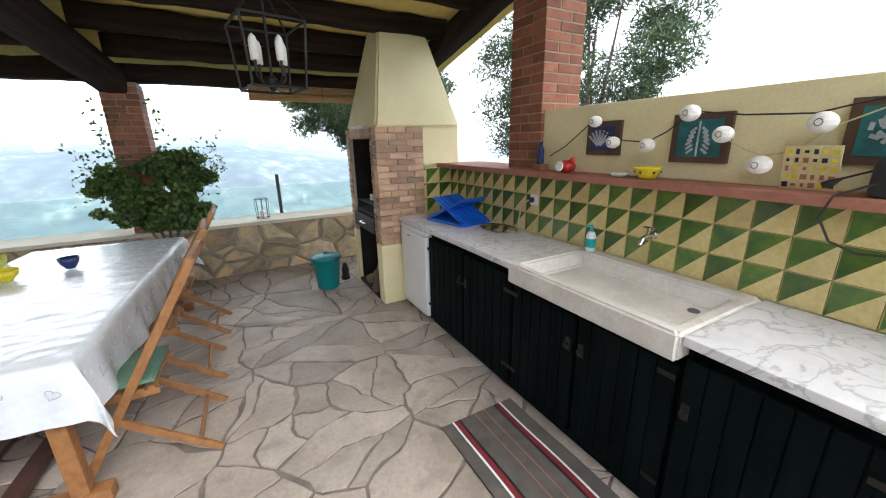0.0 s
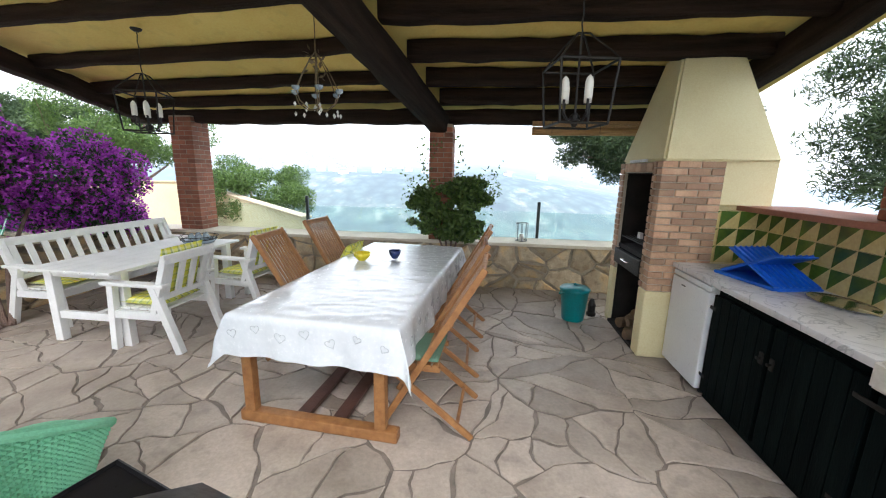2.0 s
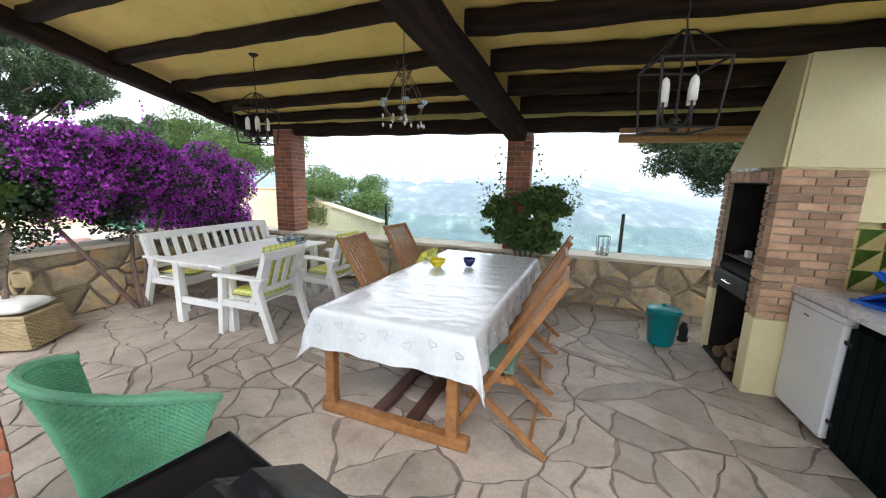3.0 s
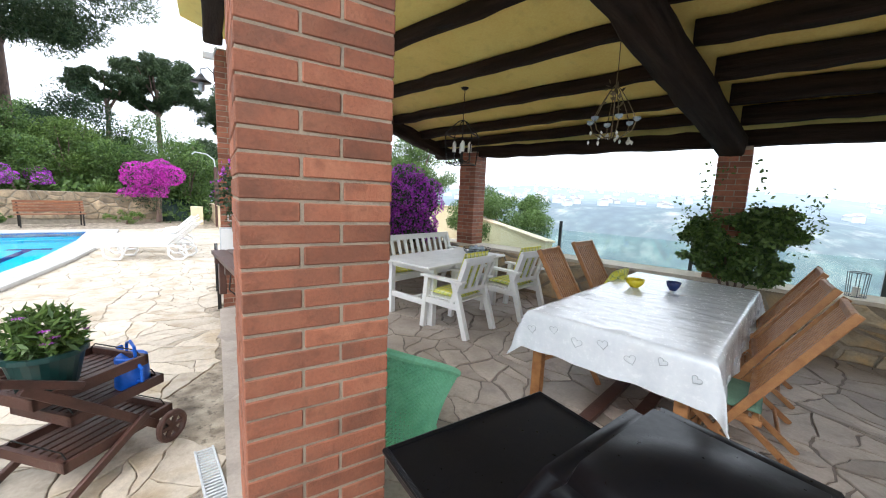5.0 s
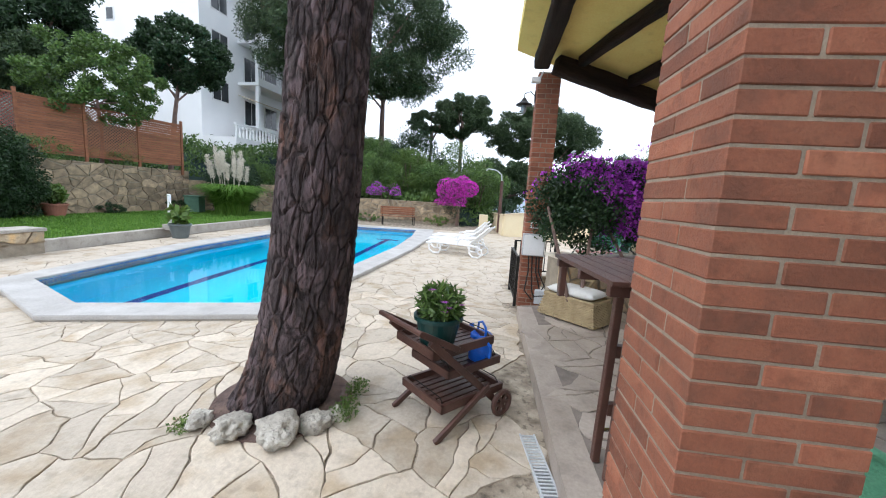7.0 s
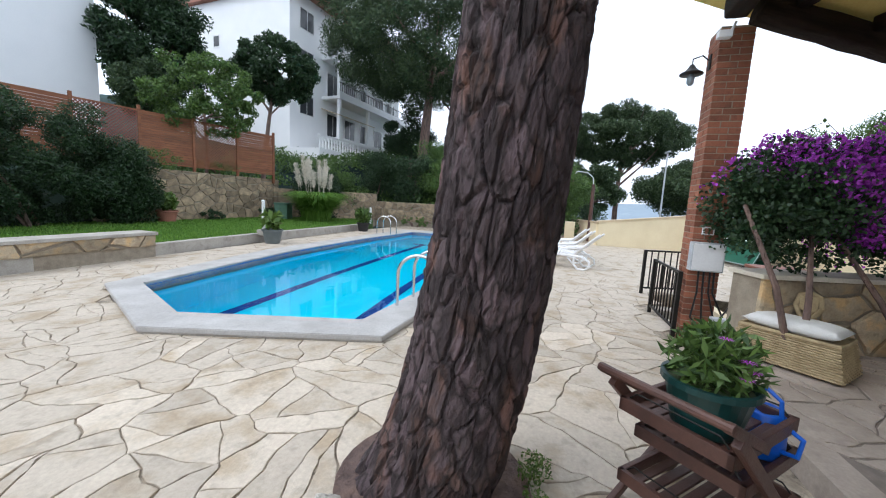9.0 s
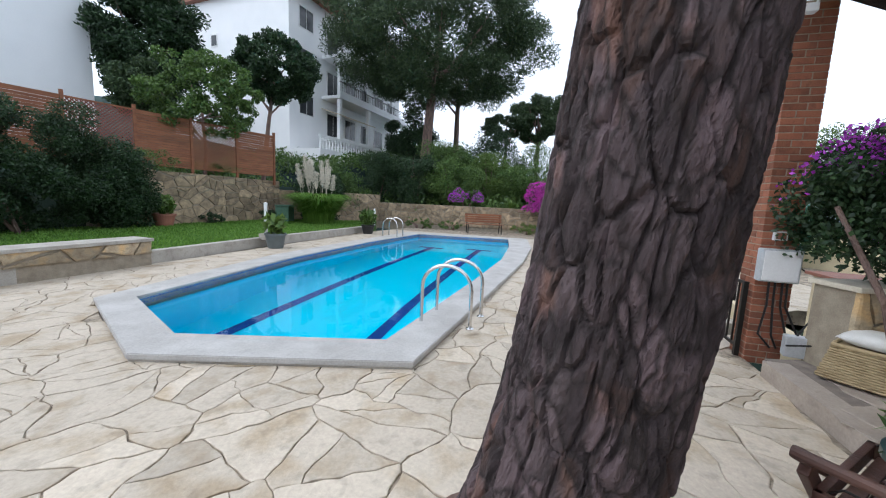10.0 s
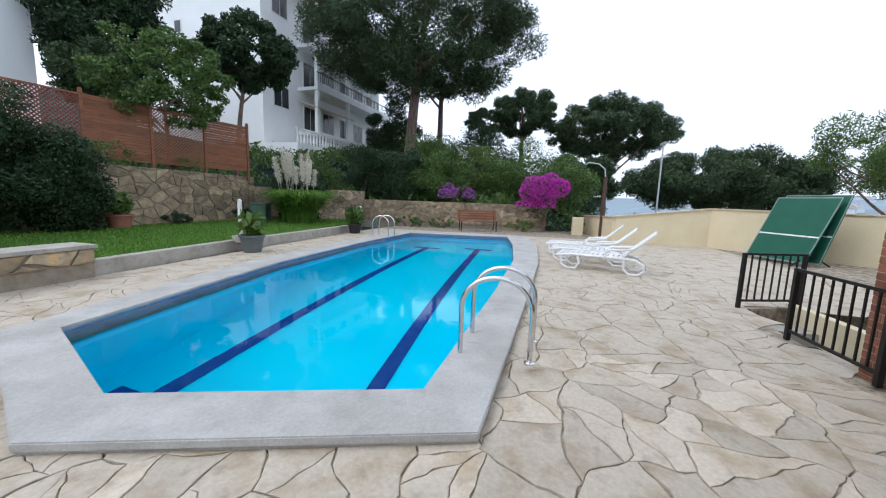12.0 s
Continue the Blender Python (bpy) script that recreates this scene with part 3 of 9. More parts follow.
def build_pool():
    p = thing("swimming_pool", Matrix(), "blue painted swimming pool with a grey stone coping", "pool", kind="structure")
    bm = bmesh.new()
    lo = pool_wall(bm, pool_in, -1.75, -0.36)
    bm.faces.new(lo)
    part("basin", bm, M_BLUE, p, "bright blue painted basin")
    bm = bmesh.new()
    pool_wall(bm, pool_in, -0.36, -0.10)
    part("tile_band", bm, M_POOLTILE, p, "band of small navy mosaic tiles")
    bm = ring_fill(bmesh.new(), [pool_out, pool_in], G + 0.075, 0.055)
    bmesh.ops.bevel(bm, geom=[e for e in bm.edges if e.calc_face_angle(0) > 1.0], offset=0.008, segments=2, affect="EDGES")
    part("coping", bm, M_COPING, p, "pale grey stone coping")
    bm = bmesh.new()
    pts = [(pool_out[i][0] * 0.996 + -8 * 0.004, pool_out[i][1] * 0.996 - 5.6 * 0.004) for i in range(len(pool_out))]
    ring_fill(bm, [pts, pool_in], G + 0.02, 0.3)
    part("coping_bed", bm, M_CONC, p, "dark weathered edge under the coping")
    # lane lines on the floor and the cross bars at their ends
    for k, (a, b) in enumerate((((-5.3, -6.75), (-14.6, -6.55)), ((-5.3, -4.75), (-15.0, -4.85)))):
        a, b = Vector((*a, -1.738)), Vector((*b, -1.738))
        d = (b - a).normalized()
        o = Vector((-d.y, d.x, 0))
        bm = bmesh.new()
        for c0, c1, w in ((a, b, 0.10), (a - d * 0.12 + o * 0.0, a + d * 0.12, 0.45), (b - d * 0.12, b + d * 0.12, 0.45)):
            vs = [bm.verts.new(q + Vector((0, 0, 0.001 * (w > 0.2)))) for q in (c0 - o * w, c1 - o * w, c1 + o * w, c0 + o * w)]
            bm.faces.new(vs)
        part("lane_line", bm, M_NAVY, p)
    # water
    bm = bmesh.new()
    bm.faces.new([bm.verts.new((x, y, -0.2)) for x, y in pool_in])
    bm.normal_update()
    if bm.faces[:][0].normal.z < 0:
        bmesh.ops.reverse_faces(bm, faces=bm.faces[:])
    w = part("water", bm, M_WATER, p, "clear still pool water")
    w.visible_shadow = False
    return p


def tile_grid_material():
    m, n, l, p = nodes_of("pool_mosaic")
    tc = n.new("ShaderNodeNewGeometry")
    br = n.new("ShaderNodeTexBrick")
    br.offset = 0.0
    br.inputs["Color1"].default_value, br.inputs["Color2"].default_value = (0.014, 0.10, 0.48, 1), (0.04, 0.24, 0.70, 1)
    br.inputs["Mortar"].default_value = (0.16, 0.42, 0.66, 1)
    br.inputs["Scale"].default_value, br.inputs["Mortar Size"].default_value = 1.0, 0.004
    br.inputs["Brick Width"].default_value, br.inputs["Row Height"].default_value = 0.05, 0.05
    sep, com, add = n.new("ShaderNodeSeparateXYZ"), n.new("ShaderNodeCombineXYZ"), n.new("ShaderNodeMath")
    l.new(tc.outputs["Position"], sep.inputs[0])
    l.new(sep.outputs[0], add.inputs[0])
    l.new(sep.outputs[1], add.inputs[1])
    l.new(add.outputs[0], com.inputs[0])
    l.new(sep.outputs[2], com.inputs[1])
    l.new(com.outputs[0], br.inputs["Vector"])
    l.new(br.outputs["Color"], p.inputs["Base Color"])
    p.inputs["Roughness"].default_value = 0.2
    return m


def water_material():
    m, n, l, p = nodes_of("pool_water")
    n.remove(p)
    g, t, f, ms = n.new("ShaderNodeBsdfGlossy"), n.new("ShaderNodeBsdfRefraction"), n.new("ShaderNodeFresnel"), n.new("ShaderNodeMixShader")
    g.inputs["Roughness"].default_value, t.inputs["Roughness"].default_value = 0.01, 0.0
    f.inputs["IOR"].default_value = t.inputs["IOR"].default_value = 1.33
    t.inputs["Color"].default_value = (0.93, 0.99, 1.0, 1)
    ns = n.new("ShaderNodeTexNoise")
    ns.inputs["Scale"].default_value, ns.inputs["Detail"].default_value = 1.6, 3
    tc = n.new("ShaderNodeTexCoord")
    l.new(tc.outputs["Object"], ns.inputs["Vector"])
    b = n.new("ShaderNodeBump")
    b.inputs["Strength"].default_value, b.inputs["Distance"].default_value = 0.12, 0.03
    l.new(ns.outputs["Fac"], b.inputs["Height"])
    for q in (g, t, f):
        l.new(b.outputs[0], q.inputs["Normal"])
    l.new(f.outputs[0], ms.inputs[0])
    l.new(t.outputs[0], ms.inputs[1])
    l.new(g.outputs[0], ms.inputs[2])
    l.new(ms.outputs[0], n["Material Output"].inputs[0])
    return m


M_POOLTILE, M_WATER = tile_grid_material(), water_material()
build_pool()

# ---- terrace walls and piers ----
M_CAPC = paint("parapet_cap", (0.66, 0.60, 0.48), (0.56, 0.5, 0.4), 0.8, 4, 60, 0.25)
rubble_wall("wall_back", T(-5.6, 5.3), 8.1, 0.62, 0.4, "low fieldstone parapet with a pale cap", seed=11, cap=0.045, capmat=M_CAPC)
rubble_wall("wall_left", T(-5.25, 1.80, 0, 90), 3.5, 0.72, 0.35, "low fieldstone parapet under the bougainvillea", seed=12, cap=0.045, capmat=M_CAPC)


def roof_z(v, z0=2.25):
    return z0 + 0.22 * (5.55 - v)


brick_pier("pillar_a", pose(-1.815, -0.115, 0), 0.46, 0.46, -0.195, 3.42, "red brick pillar with pale mortar joints", seed=1)
brick_pier("pillar_b", T(-4.72, 5.5), 0.36, 0.34, 0.665, 2.36, "red brick pillar on the parapet", seed=2)
brick_pier("pillar_c", T(-0.81, 5.5), 0.32, 0.36, 0.665, 2.25, "red brick pillar overgrown with a creeper", seed=3)
brick_pier("pillar_d", pose(-6.30, -0.195, 0), 0.31, 0.31, -0.195, 3.25, "red brick pillar at the pool steps", seed=4)
brick_pier("pillar_k", T(2.32, 2.42), 0.38, 0.36, 1.38, 2.95, "red brick pillar over the kitchen wall", seed=5)

# ---- roof ----
def wavy_beam(name, p, q, w, h, label, parent=None, seed=0, z_round=0.35):
    """A hewn log beam: rounded square section that wavers along its length."""
    g = np.random.default_rng(seed)
    p, q = Vector(p), Vector(q)
    d = (q - p)
    L = d.length
    n = max(3, int(L / 0.22))
    bm = bmesh.new()
    rings = []
    for i in range(n + 1):
        t = i / n * L
        cw, ch = w / 2 * (1 + g.uniform(-0.06, 0.06)), h / 2 * (1 + g.uniform(-0.07, 0.07))
        oy, oz = g.uniform(-0.008, 0.008), g.uniform(-0.010, 0.010)
        ring = []
        for k in range(12):
            a = k / 12 * math.tau
            c, s = math.cos(a), math.sin(a)
            e = z_round
            ring.append(bm.verts.new((t, oy + cw * math.copysign(abs(c) ** e, c), oz + ch * math.copysign(abs(s) ** e, s))))
        rings.append(ring)
    for a, b in zip(rings, rings[1:]):
        for k in range(12):
            bm.faces.new((a[k], b[k], b[(k + 1) % 12], a[(k + 1) % 12]))
    bm.faces.new(rings[0])
    bm.faces.new(rings[-1][::-1])
    bmesh.ops.recalc_face_normals(bm, faces=bm.faces)
    m = TF @ Matrix.Translation(p) @ d.to_track_quat("X", "Z").to_matrix().to_4x4()
    return solid(name, bm, M_BEAM, m, label, "beam", "roof beams", kind="structure", smooth=True)


def build_roof():
    # underside, on the terrace's axes, sloping up from the parapet
    poly = [(3.0, 5.95), (-5.95, 5.95), (-5.95, 1.22), (3.0, -1.69)]
    bm = bmesh.new()
    lo = [bm.verts.new((u, v, roof_z(v, 2.53))) for u, v in poly]
    hi = [bm.verts.new((u, v, roof_z(v, 2.75))) for u, v in poly]
    bm.faces.new(lo)
    bm.faces.new(hi[::-1])
    for i in range(4):
        bm.faces.new((lo[i], hi[i], hi[(i + 1) % 4], lo[(i + 1) % 4]))
    bmesh.ops.recalc_face_normals(bm, faces=bm.faces)
    solid("ceiling", bm, M_YELLOW, TF, "yellow plastered sloping porch ceiling between dark beams", "ceiling", kind="structure")
    k = 0.5
    wavy_beam("eave_beam", (-5.6, 5.5, 2.36), (2.7, 5.5, 2.36), 0.2, 0.2, "dark hewn beam over the parapet", seed=1)
    wavy_beam("eave_beam", (-5.55, 1.62, roof_z(1.62, 2.37)), (-5.42, 5.55, roof_z(5.55, 2.36)), 0.2, 0.22, "dark hewn beam at the open side", seed=2)
    wavy_beam("eave_beam", (2.42, 1.0, roof_z(1.0, 2.32)), (2.42, 5.5, roof_z(5.5, 2.36)), 0.2, 0.24, "dark hewn beam over the kitchen", seed=3)
    wavy_beam("main_beam", (-1.78, 0.15, roof_z(0.15, 2.22)), (-0.80, 5.62, roof_z(5.62, 2.22)), 0.27, 0.27, "heavy dark main beam between two brick pillars", seed=4)
    # edge beam above the step, from pillar to pillar and on
    wavy_beam("eave_beam", (-5.62, 1.45, roof_z(1.45, 2.37)), (2.9, -1.30, roof_z(-1.30, 2.37)), 0.2, 0.2, "dark hewn beam along the roof edge", seed=5)
    mu = lambda v: -0.81 - 0.18 * (5.5 - v)
    for i, v in enumerate((5.12, 4.62, 3.98, 3.25, 2.48, 1.75)):
        a = -5.42
        wavy_beam("joist", (a, v + 0.16, roof_z(v + 0.16, 2.46)), (mu(v) - 0.1, v - 0.04, roof_z(v - 0.04, 2.46)), 0.125, 0.14, "dark hewn joist under the yellow ceiling", seed=20 + i)
    for i, v in enumerate((5.05, 4.57, 4.04, 3.45, 2.88, 2.3, 1.7, 1.1, 0.5, -0.1)):
        wavy_beam("joist", (mu(v) + 0.1, v - 0.02, roof_z(v, 2.43)), (2.36, v + 0.03, roof_z(v, 2.43)), 0.15, 0.19, "dark hewn joist under the yellow ceiling", seed=40 + i)


build_roof()

# ---- kitchen wall ----
def build_kitchen_wall():
    w = solid("wall_kitchen", B(0.012, 0.40, -1.9, 3.5, -0.3, 1.335), M_PLASTER, T(2.1, 0), "kitchen wall faced with two-tone tiles under a terracotta ledge", "wall", kind="structure")
    part("upper_wall", B(0.06, 0.40, -1.9, 2.24, 1.38, 1.8, 0.006), M_PLASTER, w, "cream plastered upper wall")
    part("ledge", B(-0.11, 0.41, -1.9, 3.62, 1.335, 1.38, 0.008), M_TERRA, w, "terracotta tile ledge")
    # tiles: each a cream square with a dark green half
    s = 0.1475
    bm = bmesh.new()
    box(bm, -0.006, 0.006, -s / 2 + 0.0015, s / 2 - 0.0015, -s / 2 + 0.0015, s / 2 - 0.0015, 0.0015)
    tile = mesh_of(bm, "wall_tile", M_TCREAM)
    bm = bmesh.new()
    h = s / 2 - 0.004
    # green half: the triangle above the diagonal
    tri = [(-0.0075, h, h), (-0.0075, -h, h), (-0.0075, h, -h)]
    vs = [bm.verts.new(c) for c in tri]
    vs2 = [bm.verts.new((0.0, c[1], c[2])) for c in tri]
    bm.faces.new(vs)
    for i in range(3):
        bm.faces.new((vs[i], vs2[i], vs2[(i + 1) % 3], vs[(i + 1) % 3]))
    bmesh.ops.recalc_face_normals(bm, faces=bm.faces)
    green = mesh_of(bm, "green_half", M_TGREEN)
    for j in range(3):
        z = 0.897 + (j + 0.5) * s
        for i in range(37):
            y = 3.5 - (i + 0.5) * s
            t = piece("wall_tile", tile, w, pose(0, y, z))
            piece("green_half", green, t, Matrix())
    # the short return beside the fireplace
    r = solid("wall_return", B(1.70, 2.5, 3.512, 3.62, 0.6, 1.335), M_PLASTER, TF, "short tiled return wall beside the fireplace", "wall", kind="structure")
    for j in range(3):
        for i in range(3):
            t = piece("wall_tile", tile, r, pose(2.1 - (i + 0.5) * s, 3.5, 0.897 + (j + 0.5) * s, 0, 0, -90) @ pose(0, 0, 0, 0, 0, 180))
            piece("green_half", green, t, Matrix())


M_TCREAM = paint("cream_glaze", (0.66, 0.55, 0.25), (0.58, 0.46, 0.18), 0.22, 5, 40, 0.05, piece_var=0.1, coat=0.3)
M_TGREEN = paint("green_glaze", (0.10, 0.17, 0.02), (0.035, 0.09, 0.02), 0.2, 9, 40, 0.05, piece_var=0.35, coat=0.3)
build_kitchen_wall()


# ---- fireplace ----
def build_fireplace():
    f = thing("fireplace", T(0, 0), "brick barbecue fireplace with a cream plastered hood", "fireplace")
    u0, u1, v0, v1 = 1.27, 1.76, 3.44, 4.42
    # plinth, cheeks and back
    bm = bmesh.new()
    box(bm, u0, u1, v0, v0 + 0.16, 0, 0.62, 0.015)
    part("plinth", bm, M_PLASTER, f, "worn cream plastered plinth")
    part("plinth", B(u0, u1, v1 - 0.12, v1, 0, 0.62, 0.015), M_PLASTER, f)
    part("core", B(u0 + 0.012, u1, v0 + 0.012, v0 + 0.16, 0.62, 1.73), M_PALEM, f, "pale mortar")
    part("core", B(u0 + 0.012, u1, v1 - 0.12, v1 - 0.012, 0.62, 1.73), M_PALEM, f)
    part("lintel", B(u0 + 0.012, u1, v0 + 0.16, v1 - 0.12, 1.64, 1.73), M_PALEM, f, "lintel over the opening")
    part("back", B(u1 - 0.03, u1 + 0.08, v0 + 0.16, v1 - 0.12, 0, 1.73), M_SOOT, f, "soot-blackened back")
    part("block", B(u1 + 0.0, 2.22, 3.62, v1, 0.0, 1.75), M_PLASTER, f, "cream plastered block behind the bricks")
    part("cheek", B(u1 + 0.003, 2.22, 3.56, 3.625, 1.38, 1.75), M_PLASTER, f)
    part("hearth", B(u0 + 0.03, u1, v0 + 0.16, v1 - 0.12, 0.86, 0.9), M_SOOT, f, "sooty hearth shelf")
    for y in (v0 + 0.1615, v1 - 0.1285):
        part("liner", B(u0 + 0.04, u1 - 0.03, y, y + 0.007, 0.03, 1.64), M_SOOT, f, "sooty side")
    part("throat", B(u0 + 0.03, u1, v0 + 0.17, v1 - 0.13, 1.63, 1.637), M_SOOT, f)
    part("hearth_floor", B(u0 + 0.0, u1, v0 + 0.16, v1 - 0.12, 0.0, 0.03), M_SOOT, f)
    # drawer under the hearth and grill bars
    d = part("drawer", B(u0 - 0.01, u0 + 0.03, v0 + 0.17, v1 - 0.13, 0.70, 0.85, 0.006), M_IRON, f, "blackened iron ash drawer")
    part("handle", tube(bmesh.new(), [(u0 - 0.012, 3.86, 0.78), (u0 - 0.04, 3.86, 0.78), (u0 - 0.04, 4.0, 0.78), (u0 - 0.012, 4.0, 0.78)], 0.006), M_STEEL, d)
    part("socket", B(u0 + 0.1, u0 + 0.13, 3.95, 4.02, 1.0, 1.06, 0.004), M_WPLASTIC, f, "small white box")
    for i in range(9):
        part("grill_bar", tube(bmesh.new(), [(u0 + 0.05 + i * 0.04, v0 + 0.18, 0.98), (u0 + 0.05 + i * 0.04, v1 - 0.14, 0.98)], 0.005), M_IRON, f)
    # brick courses on the camera side and round the opening
    g = np.random.default_rng(5)
    c = 0.0585
    n = 19
    for i in range(n):
        z = 0.625 + (i + 0.5) * c
        L = u1 - u0
        cuts = [0, 0.42, 0.78, 1.0] if i % 2 else [0, 0.26, 0.62, 1.0]
        for a, b in zip(cuts, cuts[1:]):
            lx = (b - a) * L - 0.010
            piece("brick", brick_mesh(lx, 0.1, c - 0.009, M_BRICKP), f, pose(u0 + (a + b) / 2 * L, v0 + 0.05 - g.uniform(0, 0.003), z))
        for ya, yb in ((v0 + 0.105, v0 + 0.165), (v1 - 0.12, v1)):
            piece("brick", brick_mesh(0.1, yb - ya - 0.006, c - 0.009, M_BRICKP), f, pose(u0 + 0.05 - g.uniform(0, 0.003), (ya + yb) / 2, z))
    for i in range(5):
        a = v0 + 0.17 + i * (v1 - v0 - 0.30) / 5
        piece("brick", brick_mesh(0.1, (v1 - v0 - 0.30) / 5 - 0.008, 0.08, M_BRICKP), f, pose(u0 + 0.05, a + 0.068, 1.686))
    # hood: wide at the bricks, narrow at the ceiling
    bm = bmesh.new()
    lo = [(u0 + 0.02, v0 + 0.02), (2.24, v0 + 0.10), (2.24, v1 + 0.02), (u0 + 0.02, v1 + 0.02)]
    hi = [(1.60, 4.08), (2.12, 4.08), (2.12, 4.44), (1.60, 4.44)]
    a = [bm.verts.new((x, y, 1.735)) for x, y in lo]
    b = [bm.verts.new((x, y, 2.74)) for x, y in hi]
    bm.faces.new(a[::-1])
    bm.faces.new(b)
    for i in range(4):
        bm.faces.new((a[i], a[(i + 1) % 4], b[(i + 1) % 4], b[i]))
    bmesh.ops.bevel(bm, geom=[e for e in bm.edges], offset=0.02, segments=2, affect="EDGES")
    part("hood", bm, M_PLASTER, f, "cream plastered tapering hood")
    # row of pale crenels on the lintel
    for i in range(8):
        part("tooth", B(u0 - 0.004, u0 + 0.02, 3.78 + i * 0.05, 3.81 + i * 0.05, 1.735, 1.76, 0.003), M_WHITE, f)
    return f


M_SOOT = paint("soot", (0.02, 0.017, 0.015), (0.008, 0.007, 0.007), 0.95, 6, 60, 0.4)
build_fireplace()

# ---- kitchen things ----
M_FRIDGE = paint("fridge_enamel", (0.80, 0.82, 0.84), (0.77, 0.79, 0.81), 0.3, 3, 60, 0.02)
M_BLUEP = paint("blue_plastic", (0.01, 0.13, 0.62), (0.01, 0.10, 0.52), 0.35, 5, 40, 0.03)
M_TEAL = paint("teal_plastic", (0.0, 0.23, 0.25), (0.0, 0.19, 0.21), 0.35, 4, 50, 0.04)
M_RED = paint("red_glaze", (0.55, 0.03, 0.02), (0.45, 0.02, 0.015), 0.25, 6, 40, 0.03)
M_YELL = paint("yellow_glaze", (0.72, 0.60, 0.02), (0.66, 0.52, 0.02), 0.25, 6, 40, 0.03)
M_NAVYG = paint("navy_glaze", (0.01, 0.03, 0.14), (0.01, 0.02, 0.09), 0.2, 6, 40, 0.03)
M_SLATE = paint("slate_tray", (0.17, 0.18, 0.19), (0.10, 0.11, 0.12), 0.35, 8, 60, 0.1, metal=0.5)
M_PAPER = paint("paper_globe", (0.80, 0.78, 0.74), (0.74, 0.72, 0.68), 0.8, 6, 60, 0.15)
M_CABLE = paint("black_cable", (0.015, 0.015, 0.016), (0.01, 0.01, 0.011), 0.5, 8, 60, 0.05)
M_PICW = paint("brown_frame", (0.10, 0.055, 0.03), (0.07, 0.035, 0.02), 0.6, 8, 60, 0.3)
M_TURQ = paint("turquoise_picture", (0.02, 0.16, 0.17), (0.01, 0.09, 0.10), 0.5, 12, 60, 0.2)
M_INDIGO = paint("indigo_picture", (0.02, 0.03, 0.14), (0.01, 0.02, 0.08), 0.5, 12, 60, 0.2)
M_SILVER = paint("pewter", (0.45, 0.48, 0.50), (0.32, 0.35, 0.37), 0.4, 14, 60, 0.3)
M_CUSHG = paint("green_cushion", (0.13, 0.24, 0.17), (0.10, 0.19, 0.135), 0.95, 9, 120, 0.4)
M_BLACKG = paint("black_enamel", (0.006, 0.006, 0.007), (0.004, 0.004, 0.005), 0.3, 5, 60, 0.03)


def build_fridge():
    f = thing("fridge", T(1.5, 3.15), "small white under-counter fridge", "fridge")
    part("body", B(0.03, 0.56, -0.265, 0.265, 0.03, 0.84, 0.008), M_FRIDGE, f)
    d = part("door", B(-0.03, 0.026, -0.268, 0.268, 0.05, 0.80, 0.012), M_FRIDGE, f)
    part("badge", B(-0.032, -0.029, 0.05, 0.11, 0.745, 0.755), M_SLATE, d)
    part("top_panel", B(-0.025, 0.026, -0.268, 0.268, 0.805, 0.845, 0.008), M_FRIDGE, f)
    for y in (-0.22, 0.22):
        for x in (0.05, 0.5):
            part("foot", lathe(bmesh.new(), [(0.02, 0), (0.02, 0.03)], 10, (x, y, 0)), M_CABLE, f)


def build_cabinet(v0, v1, doors, label, top=0.855):
    c = thing("cabinet", T(1.5, v0), label, "cabinet", "kitchen cabinets")
    L = v1 - v0
    part("body", B(0.03, 0.58, 0.002, L - 0.002, 0.0, top), M_CAB, c)
    w = L / doors
    for k in range(doors):
        y0, y1 = k * w + 0.012, (k + 1) * w - 0.012
        zt = min(0.80, top - 0.03)
        d = part("door", B(0.002, 0.03, y0, y1, 0.06, zt, 0.003), M_CAB, c)
        n = max(3, round((y1 - y0) / 0.085))
        for i in range(n):
            a = y0 + (y1 - y0) * i / n
            part("board", B(-0.006, 0.004, a + 0.003, a + (y1 - y0) / n - 0.003, 0.062, zt - 0.002, 0.003), M_CAB, d)
        y = y1 - 0.03 if k % 2 == 0 else y0 + 0.03
        h = part("latch", B(-0.014, -0.004, y - 0.015, y + 0.015, 0.55, 0.62, 0.003), M_IRON, d, "black iron latch")
        part("knob", tube(bmesh.new(), [(-0.012, y, 0.585), (-0.035, y, 0.585)], [0.006, 0.011]), M_IRON, h)
        yh = y0 + 0.02 if k % 2 == 0 else y1 - 0.02
        for z in (0.18, 0.70):
            part("hinge", B(-0.010, -0.003, yh - 0.02, yh + 0.05, z - 0.012, z + 0.012, 0.002), M_IRON, d)


